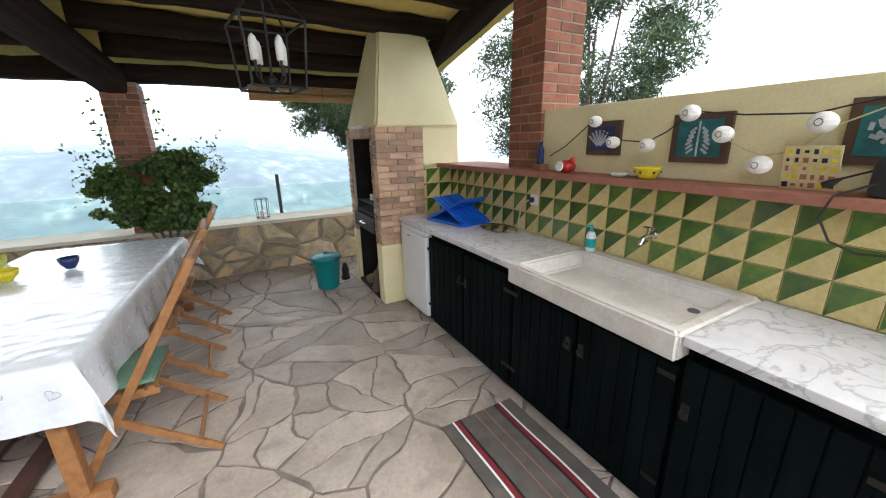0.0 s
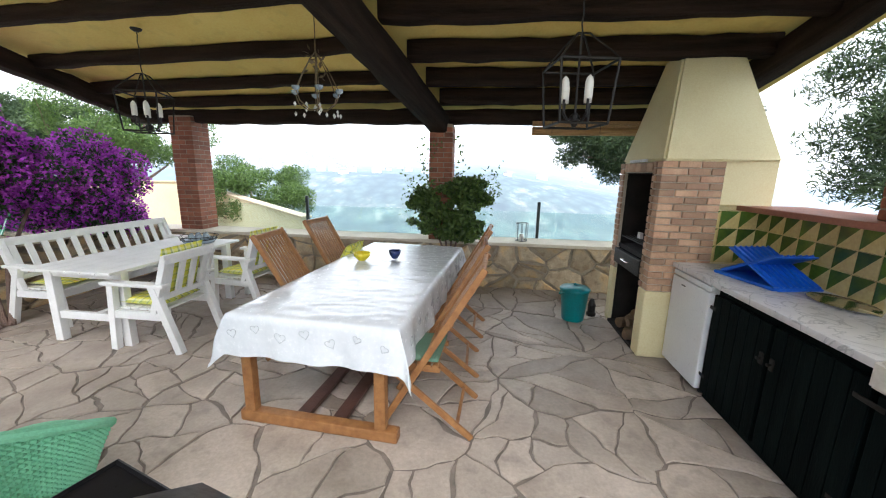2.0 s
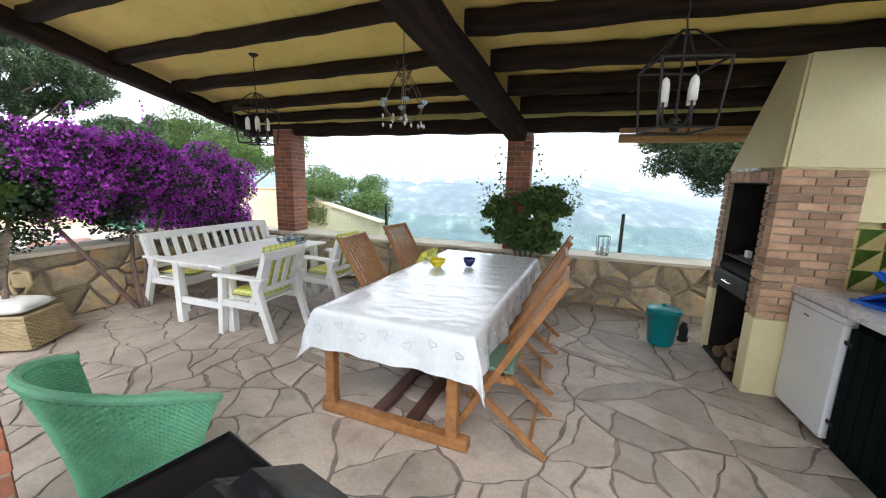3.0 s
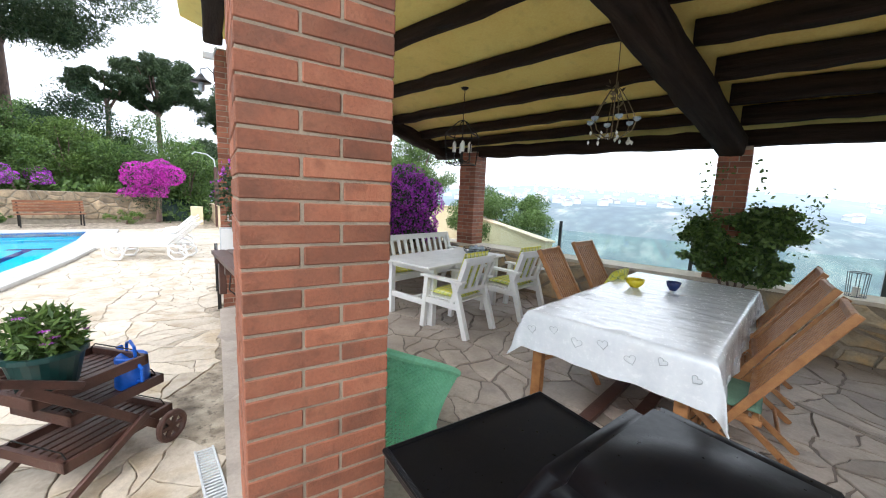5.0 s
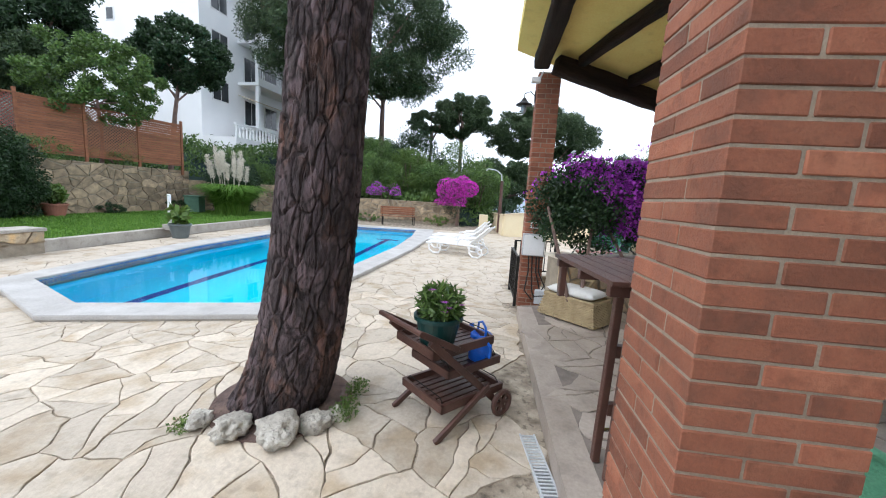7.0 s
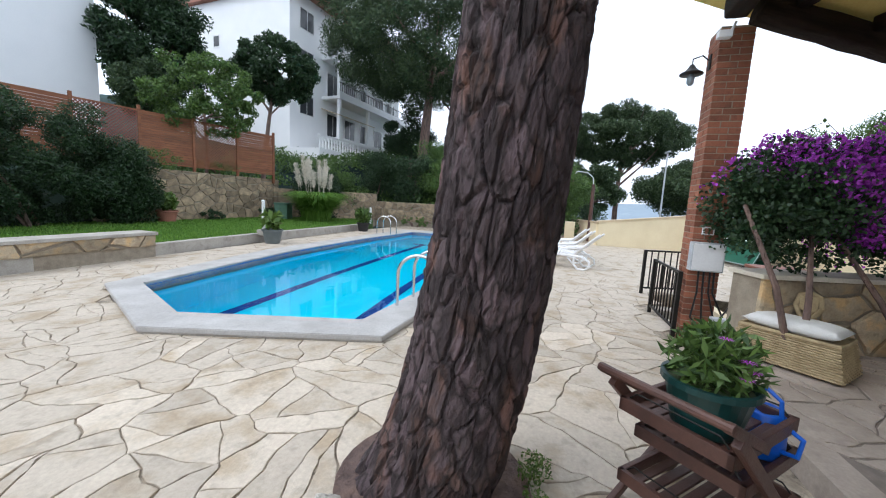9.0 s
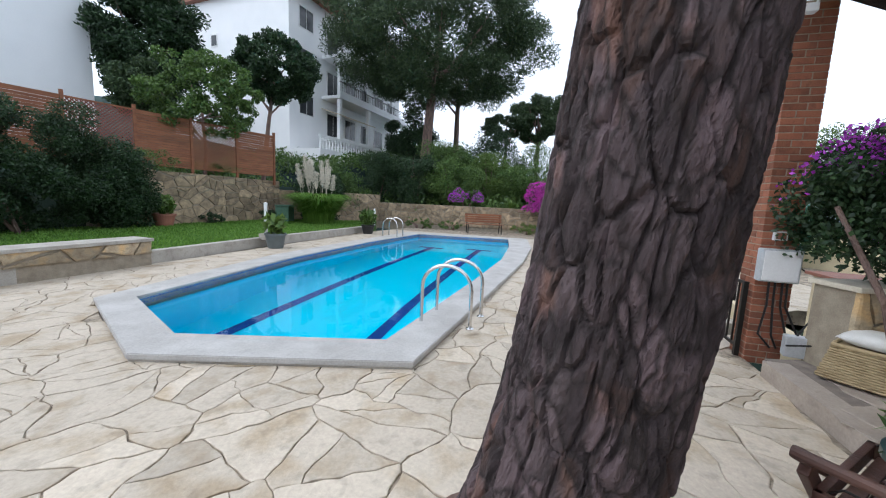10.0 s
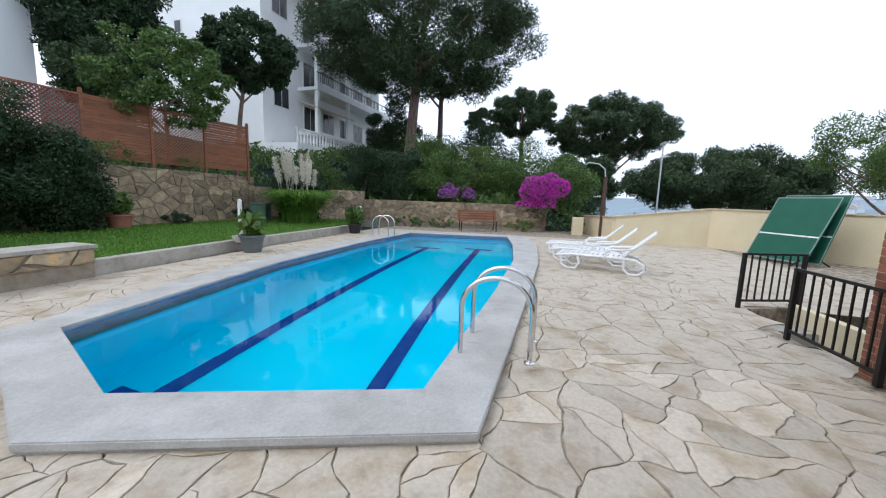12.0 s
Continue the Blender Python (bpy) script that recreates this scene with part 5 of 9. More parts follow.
def pad(bm, x0, x1, y0, y1, z0, h, m=None):
    """A soft cushion with a domed top."""
    n = 12
    rows = {}
    for side in (1, 0):
        for i in range(n + 1):
            for j in range(n + 1):
                a, b = i / n * 2 - 1, j / n * 2 - 1
                dome = (1 - a ** 4) * (1 - b ** 4)
                z = z0 + h / 2 + (h / 2 * dome ** 0.5 if side else -h / 2 * dome ** 0.5)
                rows[side, i, j] = bm.verts.new((x0 + (x1 - x0) * i / n, y0 + (y1 - y0) * j / n, z))
    for side in (1, 0):
        for i in range(n):
            for j in range(n):
                q = (rows[side, i, j], rows[side, i + 1, j], rows[side, i + 1, j + 1], rows[side, i, j + 1])
                bm.faces.new(q if side else q[::-1])
    bmesh.ops.remove_doubles(bm, verts=bm.verts, dist=0.0005)
    if m is not None:
        bmesh.ops.transform(bm, matrix=m, verts=bm.verts)
    return bm


ch = build_folding_chair(T(-0.49, 2.38, 0, 88), "folding slatted teak chair with a green seat cushion")
copy = copy_thing(ch, T(-0.49, 3.07, 0, 92))
tagged(copy, "folding slatted teak chair with a bare seat")
copy = copy_thing(ch, T(-0.46, 3.82, 0, 89))
tagged(copy, "folding slatted teak chair with a bare seat")
copy = copy_thing(ch, T(-1.62, 3.08, 0, -88))
tagged(copy, "folding slatted teak chair pulled up beside the table")
copy = copy_thing(ch, T(-1.66, 4.0, 0, -96))
tagged(copy, "folding slatted teak chair with a striped yellow cushion")
solid("seat_cushion", pad(bmesh.new(), -0.20, 0.20, -0.12, 0.28, 0.456, 0.05), M_CUSHG, T(-0.49, 2.38, 0, 88), "thin sage green seat cushion on a chair", "cushion", smooth=True)


def stripe_material(name, cols, scale, axis=0):
    m, n, l, p = nodes_of(name)
    tc = n.new("ShaderNodeTexCoord")
    sep = n.new("ShaderNodeSeparateXYZ")
    l.new(tc.outputs["Object"], sep.inputs[0])
    def band(out, ramp):
        mu, fr, r = n.new("ShaderNodeMath"), n.new("ShaderNodeMath"), n.new("ShaderNodeValToRGB")
        mu.operation, fr.operation = "MULTIPLY", "FRACT"
        mu.inputs[1].default_value = scale
        l.new(out, mu.inputs[0])
        l.new(mu.outputs[0], fr.inputs[0])
        l.new(fr.outputs[0], r.inputs[0])
        r.color_ramp.interpolation = "CONSTANT"
        els = r.color_ramp.elements
        els[0].position, els[0].color = ramp[0][0], (*ramp[0][1], 1)
        els[1].position, els[1].color = ramp[1][0], (*ramp[1][1], 1)
        for pos, c in ramp[2:]:
            els.new(pos).color = (*c, 1)
        return r.outputs[0]
    a = band(sep.outputs[axis], cols)
    b = band(sep.outputs[1 if axis == 0 else 0], cols)
    mx = n.new("ShaderNodeMix")
    mx.data_type = "RGBA"
    mx.inputs["Factor"].default_value = 0.4
    l.new(a, mx.inputs["A"])
    l.new(b, mx.inputs["B"])
    ns = n.new("ShaderNodeTexNoise")
    ns.inputs["Scale"].default_value = 300
    bp = n.new("ShaderNodeBump")
    bp.inputs["Strength"].default_value = 0.3
    l.new(ns.outputs["Fac"], bp.inputs["Height"])
    l.new(bp.outputs[0], p.inputs["Normal"])
    l.new(mx.outputs["Result"], p.inputs["Base Color"])
    p.inputs["Roughness"].default_value = 0.95
    return m


M_PLAID = stripe_material("yellow_green_plaid", [(0.0, (0.72, 0.70, 0.10)), (0.3, (0.30, 0.38, 0.12)), (0.42, (0.75, 0.75, 0.45)), (0.55, (0.74, 0.70, 0.08)), (0.8, (0.22, 0.30, 0.12)), (0.9, (0.70, 0.72, 0.30))], 7.0)
solid("chair_cushion", pad(bmesh.new(), -0.19, 0.19, -0.19, 0.19, -0.05, 0.10), M_PLAID, T(-1.66, 4.0, 0, -96) @ pose(0, 0.02, 0.66, 62, 0, 0), "plump yellow striped cushion leaning on a teak chair", "cushion", smooth=True)
solid("scatter_cushion", pad(bmesh.new(), -0.19, 0.19, -0.19, 0.19, -0.06, 0.12), M_PLAID, T(-1.60, 3.98, 0.64) @ pose(0, 0, 0, 8, -68, 5), "yellow and green striped scatter cushion", "cushion", smooth=True)


def table_bowl(u, v, mt, label, r=0.075, h=0.075):
    b = lathe(bmesh.new(), [(r * 0.45, 0), (r * 0.5, 0.006), (r * 0.85, h * 0.5), (r, h), (r * 0.94, h), (r * 0.78, h * 0.5), (r * 0.4, 0.012), (0.001, 0.01)], 28)
    solid("bowl", b, mt, T(u, v, 0.756), label, "bowl", smooth=True)


table_bowl(-1.32, 3.52, M_YELL, "bright yellow ceramic bowl on the tablecloth", 0.085, 0.075)
table_bowl(-1.03, 3.66, M_NAVYG, "dark blue glazed bowl on the tablecloth", 0.062, 0.08)


# ---- white garden set ----
def build_white_bench(m, length, label, name, cat, group, slats):
    b = thing(name, m, label, cat, group)
    L = length
    for x in (0.0, L):
        part("front_leg", bar(bmesh.new(), (x, 0.30, 0.0), (x, 0.25, 0.60), 0.06, 0.06, 0.006), M_WHITE, b)
        part("rear_leg", bar(bmesh.new(), (x, -0.34, 0.0), (x, -0.14, 0.62), 0.06, 0.065, 0.006), M_WHITE, b)
        part("back_post", bar(bmesh.new(), (x, -0.13, 0.36), (x, -0.30, 0.86), 0.05, 0.055, 0.006), M_WHITE, b)
        part("armrest", B(x - 0.045, x + 0.045, -0.28, 0.33, 0.60, 0.63, 0.008), M_WHITE, b)
        part("side_rail", B(x - 0.022, x + 0.022, -0.20, 0.27, 0.30, 0.37, 0.005), M_WHITE, b)
    for i in range(6):
        y = -0.16 + i * 0.083
        part("seat_slat", B(0.02, L - 0.02, y - 0.035, y + 0.035, 0.372, 0.392, 0.005), M_WHITE, b)
    part("front_apron", B(0.02, L - 0.02, 0.24, 0.265, 0.30, 0.37, 0.004), M_WHITE, b)
    part("top_rail", B(-0.03, L + 0.03, -0.315, -0.28, 0.80, 0.885, 0.008), M_WHITE, b)
    part("lower_rail", B(0.0, L, -0.205, -0.18, 0.47, 0.52, 0.006), M_WHITE, b)
    for i in range(slats):
        x = (i + 0.5) * L / slats
        part("back_slat", bar(bmesh.new(), (x, -0.19, 0.50), (x, -0.295, 0.83), 0.062, 0.018, 0.004), M_WHITE, b)
    return b


bench = build_white_bench(T(-4.58, 4.98, 0, -90), 1.85, "long white-painted wooden garden bench with slatted back", "garden_bench", "bench", "white garden furniture", 13)
solid("seat_cushion", pad(bmesh.new(), 0.06, 1.79, -0.18, 0.26, 0.394, 0.06), M_PLAID, T(-4.58, 4.98, 0, -90), "yellow plaid cushion along the white bench", "cushion", smooth=True)
wc = build_white_bench(T(-3.08, 2.83, 0, 90), 0.52, "white-painted wooden garden armchair with plaid cushions", "garden_chair", "chair", "white garden furniture", 4)
copy_thing(wc, T(-2.96, 3.86, 0, 84))
for mm in (T(-3.08, 2.83, 0, 90), T(-2.96, 3.86, 0, 84)):
    solid("seat_cushion", pad(bmesh.new(), 0.04, 0.48, -0.17, 0.27, 0.394, 0.07), M_PLAID, mm, "yellow plaid seat cushion on a white armchair", "cushion", smooth=True)
    solid("back_cushion", pad(bmesh.new(), 0.03, 0.49, -0.24, 0.24, -0.035, 0.07), M_PLAID, mm @ pose(0, -0.175, 0.70, 107, 0, 0), "yellow plaid back cushion on a white armchair", "cushion", smooth=True)


def build_white_table():
    t = thing("garden_table", T(-3.68, 3.57), "white-painted slatted wooden garden table", "table", "white garden furniture")
    n = 6
    for i in range(n):
        x = -0.44 + (i + 0.5) * 0.88 / n
        part("plank", B(x - 0.07, x + 0.07, -0.82, 0.82, 0.70, 0.725, 0.004), M_WHITE, t)
    for y in (-0.66, 0.66):
        part("apron", B(-0.36, 0.36, y - 0.02, y + 0.02, 0.62, 0.70, 0.004), M_WHITE, t)
        for x in (-0.36, 0.36):
            part("leg", B(x - 0.04, x + 0.04, y - 0.035, y + 0.035, 0.0, 0.70, 0.006), M_WHITE, t)
        part("end_stretcher", B(-0.36, 0.36, y - 0.02, y + 0.02, 0.22, 0.29, 0.004), M_WHITE, t)
    part("stretcher", B(-0.03, 0.03, -0.66, 0.66, 0.24, 0.27, 0.004), M_WHITE, t)
    b = thing("glass_tray", T(-3.55, 4.1, 0.726, 15), "wire basket of glass jars on the white table", "basket")
    part("tray", lathe(bmesh.new(), [(0.14, 0), (0.16, 0.008), (0.19, 0.05), (0.186, 0.05), (0.15, 0.01), (0.001, 0.008)], 26), M_GREYGL, b, smooth=True)
    for z, r in ((0.05, 0.19), (0.085, 0.2)):
        part("rim", tube(bmesh.new(), [(r * math.cos(a), r * math.sin(a), z) for a in np.linspace(0, math.tau, 26, endpoint=False)], 0.004, 6, closed=True), M_IRON, b)
    for k in range(12):
        a = k / 12 * math.tau
        part("rib", tube(bmesh.new(), [(0.15 * math.cos(a), 0.15 * math.sin(a), 0.004), (0.2 * math.cos(a), 0.2 * math.sin(a), 0.085)], 0.003, 5), M_IRON, b)
    for k in range(6):
        a = k / 6 * math.tau
        part("jar", lathe(bmesh.new(), [(0.03, 0), (0.036, 0.03), (0.033, 0.075), (0.02, 0.09), (0.022, 0.1)], 14, (0.085 * math.cos(a), 0.085 * math.sin(a), 0.012)), M_GREYGL, b, smooth=True)


M_GREYGL = paint("grey_glass", (0.32, 0.38, 0.42), (0.22, 0.28, 0.32), 0.1, 6, 30, 0.02, coat=0.6)
build_white_table()


# ---- lamps under the roof ----
M_CANDLE = paint("candle_sleeve", (0.78, 0.77, 0.72), (0.70, 0.69, 0.64), 0.5, 8, 50, 0.02)


def build_lantern(m, chain, label):
    l = thing("hanging_lantern", m, label, "lamp", "iron lanterns")
    a, h = 0.175, 0.18
    for x in (-a, a):
        for y in (-a, a):
            part("post", tube(bmesh.new(), [(x * 0.86, y * 0.86, -h), (x, y, h)], 0.0075, 6), M_IRON, l)
            part("arch", tube(bmesh.new(), [(x, y, h), (x * 0.8, y * 0.8, h + 0.05), (x * 0.22, y * 0.22, h + 0.175), (0, 0, h + 0.19)], 0.006, 6), M_IRON, l)
    for z, k in ((h, 1.0), (-h, 0.86)):
        pts = [(-a * k, -a * k, z), (a * k, -a * k, z), (a * k, a * k, z), (-a * k, a * k, z)]
        for p, q in zip(pts, pts[1:] + pts[:1]):
            part("rail", tube(bmesh.new(), [p, q], 0.008, 6), M_IRON, l)
    part("stem", tube(bmesh.new(), [(0, 0, -0.16), (0, 0, h + 0.19)], 0.008, 8), M_IRON, l)
    part("hub", lathe(bmesh.new(), [(0.012, -0.19), (0.035, -0.15), (0.03, -0.12), (0.01, -0.10)], 14), M_IRON, l)
    for k in range(4):
        an = k * math.tau / 4 + 0.4
        x, y = 0.10 * math.cos(an), 0.10 * math.sin(an)
        arm = part("arm", tube(bmesh.new(), [(0, 0, -0.12), (x * 0.6, y * 0.6, -0.15), (x, y, -0.11), (x, y, -0.028)], 0.008, 6), M_IRON, l)
        part("candle", lathe(bmesh.new(), [(0.024, -0.03), (0.025, 0.03), (0.025, 0.065), (0.019, 0.09), (0.004, 0.108)], 14, (x, y, 0)), M_CANDLE, arm, "white candle bulb", smooth=True)
    n = max(2, int(chain / 0.05))
    part("chain", tube(bmesh.new(), [(0.004 * (-1) ** i, 0, h + 0.19 + i * chain / n) for i in range(n + 1)], 0.005, 6), M_IRON, l)
    part("ceiling_rose", lathe(bmesh.new(), [(0.02, -0.03), (0.045, -0.012), (0.05, 0)], 16, (0, 0, h + 0.19 + chain)), M_IRON, l)


build_lantern(T(0.41, 2.75, 2.10, 10), roof_z(2.75, 2.34) - 2.10 - 0.38, "square black iron lantern with candle bulbs")
build_lantern(T(-3.54, 3.62, 2.13, 20), roof_z(3.6, 2.48) - 2.13 - 0.38, "square black iron lantern with candle bulbs")


def build_chandelier():
    c = thing("chandelier", T(-1.62, 3.35, 2.22), "small rusty wire chandelier with glass drops", "lamp")
    M_RUST = paint("rusty_wire", (0.17, 0.12, 0.06), (0.11, 0.08, 0.04), 0.7, 20, 60, 0.2)
    g = np.random.default_rng(3)
    part("stem", tube(bmesh.new(), [(0, 0, -0.1), (0, 0, 0.45)], 0.006, 6), M_RUST, c)
    for k in range(6):
        a = k / 6 * math.tau
        x, y = math.cos(a), math.sin(a)
        arm = part("arm", tube(bmesh.new(), [(0, 0, -0.1), (0.08 * x, 0.08 * y, -0.11), (0.17 * x, 0.17 * y, -0.05), (0.2 * x, 0.2 * y, 0.03)], 0.005, 6), M_RUST, c)
        part("cup", lathe(bmesh.new(), [(0.008, 0.02), (0.03, 0.035), (0.034, 0.055), (0.03, 0.055), (0.001, 0.03)], 10, (0.2 * x, 0.2 * y, 0)), M_GREYGL, arm)
        part("strand", tube(bmesh.new(), [(0.2 * x, 0.2 * y, 0.03), (0.13 * x, 0.13 * y, 0.17), (0.05 * x, 0.05 * y, 0.3), (0.0, 0.0, 0.36)], 0.004, 5), M_RUST, c)
        for j in range(3):
            r, z = g.uniform(0.06, 0.22), g.uniform(-0.17, -0.05)
            an = a + g.uniform(-0.4, 0.4)
            part("drop", lathe(bmesh.new(), [(0.001, -0.022), (0.013, 0.0), (0.004, 0.018)], 8, (r * math.cos(an), r * math.sin(an), z)), M_CANDLE, c, "glass drop")
        for j in range(3):
            r, z = g.uniform(0.03, 0.1), g.uniform(0.15, 0.42)
            an = a + g.uniform(-0.5, 0.5)
            q = leaf_quads([(r * math.cos(an), r * math.sin(an), z)], 0.06, 0.03, seed=k * 7 + j)
            ob = new("wire_leaf", quads("wire_leaf", q, M_RUST))
            ob.parent = c
    part("chain", tube(bmesh.new(), [(0, 0, 0.42), (0.004, 0, 0.5), (0, 0, roof_z(3.35, 2.5) - 2.22)], 0.004, 5), M_RUST, c)


build_chandelier()


# ---- bin, logs, blind, glass rail ----
def build_bin():
    b = thing("waste_bin", T(0.88, 4.27), "turquoise plastic waste bin with a lid", "bin")
    part("body", lathe(bmesh.new(), [(0.115, 0), (0.12, 0.01), (0.15, 0.33), (0.158, 0.335), (0.158, 0.35), (0.14, 0.35)], 32), M_TEAL, b, smooth=True)
    lid = part("lid", lathe(bmesh.new(), [(0.165, 0.345), (0.168, 0.36), (0.15, 0.378), (0.06, 0.40), (0.001, 0.402)], 32), M_TEAL, b, smooth=True)
    part("knob", lathe(bmesh.new(), [(0.02, 0.40), (0.026, 0.415), (0.001, 0.425)], 16), M_TEAL, lid, smooth=True)
    for k in (0, 1):
        a = 0.3 + k * math.pi
        part("grip", tube(bmesh.new(), [(0.155 * math.cos(a - 0.25), 0.155 * math.sin(a - 0.25), 0.33), (0.185 * math.cos(a), 0.185 * math.sin(a), 0.31), (0.155 * math.cos(a + 0.25), 0.155 * math.sin(a + 0.25), 0.33)], 0.008), M_TEAL, b)


build_bin()
g = np.random.default_rng(12)
M_LOG = paint("firewood", (0.26, 0.17, 0.10), (0.15, 0.10, 0.065), 0.9, 10, 60, 0.6)
for i, (u, v, z, a) in enumerate(((1.30, 3.75, 0.035, 70), (1.33, 3.92, 0.035, 95), (1.34, 4.10, 0.035, 80), (1.36, 3.82, 0.125, 60), (1.36, 4.02, 0.125, 100), (1.40, 3.9, 0.215, 85))):
    bm = tube(bmesh.new(), [(-0.17, 0, 0), (-0.05, 0.008, 0.004), (0.06, -0.004, 0.003), (0.17, 0.006, 0)], [0.05 * g.uniform(0.8, 1.1) for _ in range(4)], 9)
    solid("log", bm, M_LOG, T(u + 0.12, v, z + 0.045, a - 60), "split firewood log stacked under the fireplace", "log", "firewood")
# lantern or bottle beside the fireplace
jb = thing("storm_lantern", T(1.12, 4.42), "small dark storm lantern on the floor", "lantern")
part("base", lathe(bmesh.new(), [(0.05, 0), (0.055, 0.03), (0.04, 0.05), (0.045, 0.13), (0.03, 0.17), (0.02, 0.2)], 16), M_IRON, jb)


def build_blind():
    b = thing("bamboo_blind", T(1.35, 5.36, 2.19), "rolled-up split bamboo blind under the eave beam", "blind")
    L = 0.95
    part("roll", tube(bmesh.new(), [(-L, 0, -0.03), (L, 0, -0.03)], 0.05, 14), M_BAMBOO, b)
    for i in range(9):
        part("slat", B(-L, L, -0.012, -0.002, 0.09 - i * 0.014, 0.101 - i * 0.014, 0.002), M_BAMBOO, b)
    for x in (-0.7, -0.1, 0.5):
        part("cord", tube(bmesh.new(), [(x, -0.055, -0.06), (x, -0.056, 0.1)], 0.003, 5), M_CABLE, b)


M_BAMBOO = paint("split_bamboo", (0.42, 0.24, 0.09), (0.27, 0.14, 0.05), 0.55, 9, 90, 0.4, stretch=(0.3, 8, 8))
build_blind()


def build_glass_rail():
    r = thing("glass_railing", T(0, 5.83), "frameless glass railing between dark steel posts", "railing")
    us = [-4.75, -3.05, -1.15, 0.62, 2.3]
    for u in us:
        part("post", B(u - 0.022, u + 0.022, -0.02, 0.02, -0.3, 1.2, 0.004), M_POST, r)
    for a, b in zip(us, us[1:]):
        p = part("pane", B(a + 0.03, b - 0.03, -0.005, 0.005, 0.2, 1.05, 0.002), M_GLASS, r, "clear glass pane")
        p.visible_shadow = False


M_POST = paint("grey_green_post", (0.05, 0.065, 0.062), (0.035, 0.045, 0.043), 0.5, 8, 60, 0.1, metal=0.3)
build_glass_rail()
lt = thing("candle_lantern", T(0.36, 5.47, 0.667), "wire candle lantern on the parapet", "lantern")
for k in range(8):
    a = k / 8 * math.tau
    part("wire", tube(bmesh.new(), [(0.075 * math.cos(a), 0.075 * math.sin(a), 0), (0.085 * math.cos(a), 0.085 * math.sin(a), 0.26)], 0.0035, 5), M_SLATE, lt)
for z in (0.005, 0.255):
    part("ring", tube(bmesh.new(), [(0.08 * math.cos(a), 0.08 * math.sin(a), z) for a in np.linspace(0, math.tau, 20, endpoint=False)], 0.005, 6, closed=True), M_SLATE, lt)
part("candle", lathe(bmesh.new(), [(0.03, 0), (0.03, 0.10), (0.001, 0.102)], 16), M_CANDLE, lt)


# ---- grill and wicker chair by the pillar ----
def build_grill():
    gl = thing("gas_grill", T(0, 0), "black gas barbecue with its lid closed", "barbecue")
    sh = [(-1.13, 0.30), (-0.66, 0.17), (-0.52, 0.68), (-0.98, 0.82)]
    part("side_shelf", prism(bmesh.new(), sh, 0.865, 0.90), M_BLACKG, gl, "glossy black side shelf")
    part("shelf_rim", tube(bmesh.new(), [(x, y, 0.895) for x, y in sh], 0.012, 8, closed=True), M_BLACKG, gl)
    base = [(-0.72, 0.16), (-0.40, 0.07), (-0.26, 0.60), (-0.56, 0.70)]
    part("body", prism(bmesh.new(), base, 0.62, 0.88), M_BLACKG, gl)
    part("cupboard", prism(bmesh.new(), [(p[0] * 0.96 - 0.01, p[1] * 0.96 + 0.01) for p in base], 0.08, 0.62), M_CABLE, gl)
    # lid: a rounded box, wider below
    bm = bmesh.new()
    o = Vector((-0.72, 0.20, 0))
    ex, ey = Vector((0.961, -0.276, 0)), Vector((0.20, 0.98, 0))
    lo = [o - ex * 0.05 - ey * 0.08, o + ex * 0.36 - ey * 0.08, o + ex * 0.36 + ey * 0.52, o - ex * 0.05 + ey * 0.52]
    hi = [o + ex * 0.01 + ey * 0.03, o + ex * 0.31 + ey * 0.03, o + ex * 0.31 + ey * 0.34, o + ex * 0.01 + ey * 0.34]
    va = [bm.verts.new((p.x, p.y, 0.89)) for p in lo]
    vm = [bm.verts.new((p.x, p.y, 1.00)) for p in lo]
    vb = [bm.verts.new((p.x, p.y, 1.15)) for p in hi]
    bm.faces.new(va[::-1])
    bm.faces.new(vb)
    for p, q in ((va, vm), (vm, vb)):
        for i in range(4):
            bm.faces.new((p[i], p[(i + 1) % 4], q[(i + 1) % 4], q[i]))
    bmesh.ops.recalc_face_normals(bm, faces=bm.faces)
    bmesh.ops.bevel(bm, geom=list(bm.edges), offset=0.035, segments=4, affect="EDGES")
    lid = part("lid", bm, M_BLACKG, gl, "rounded glossy black lid", smooth=True)
    hp = [hi[0] - ey * 0.10 + ex * 0.05, hi[1] - ey * 0.10 - ex * 0.05]
    part("handle", tube(bmesh.new(), [(p.x, p.y, 1.03) for p in hp], 0.014, 10), M_STEEL, lid, "steel lid handle")
    for x, y in ((-0.64, 0.2), (-0.42, 0.14), (-0.32, 0.54), (-0.52, 0.62)):
        part("leg", B(x - 0.02, x + 0.02, y - 0.02, y + 0.02, 0.0, 0.2), M_CABLE, gl)


M_BLACKG.node_tree.nodes["Principled BSDF"].inputs["Specular IOR Level"].default_value = 0.12
build_grill()


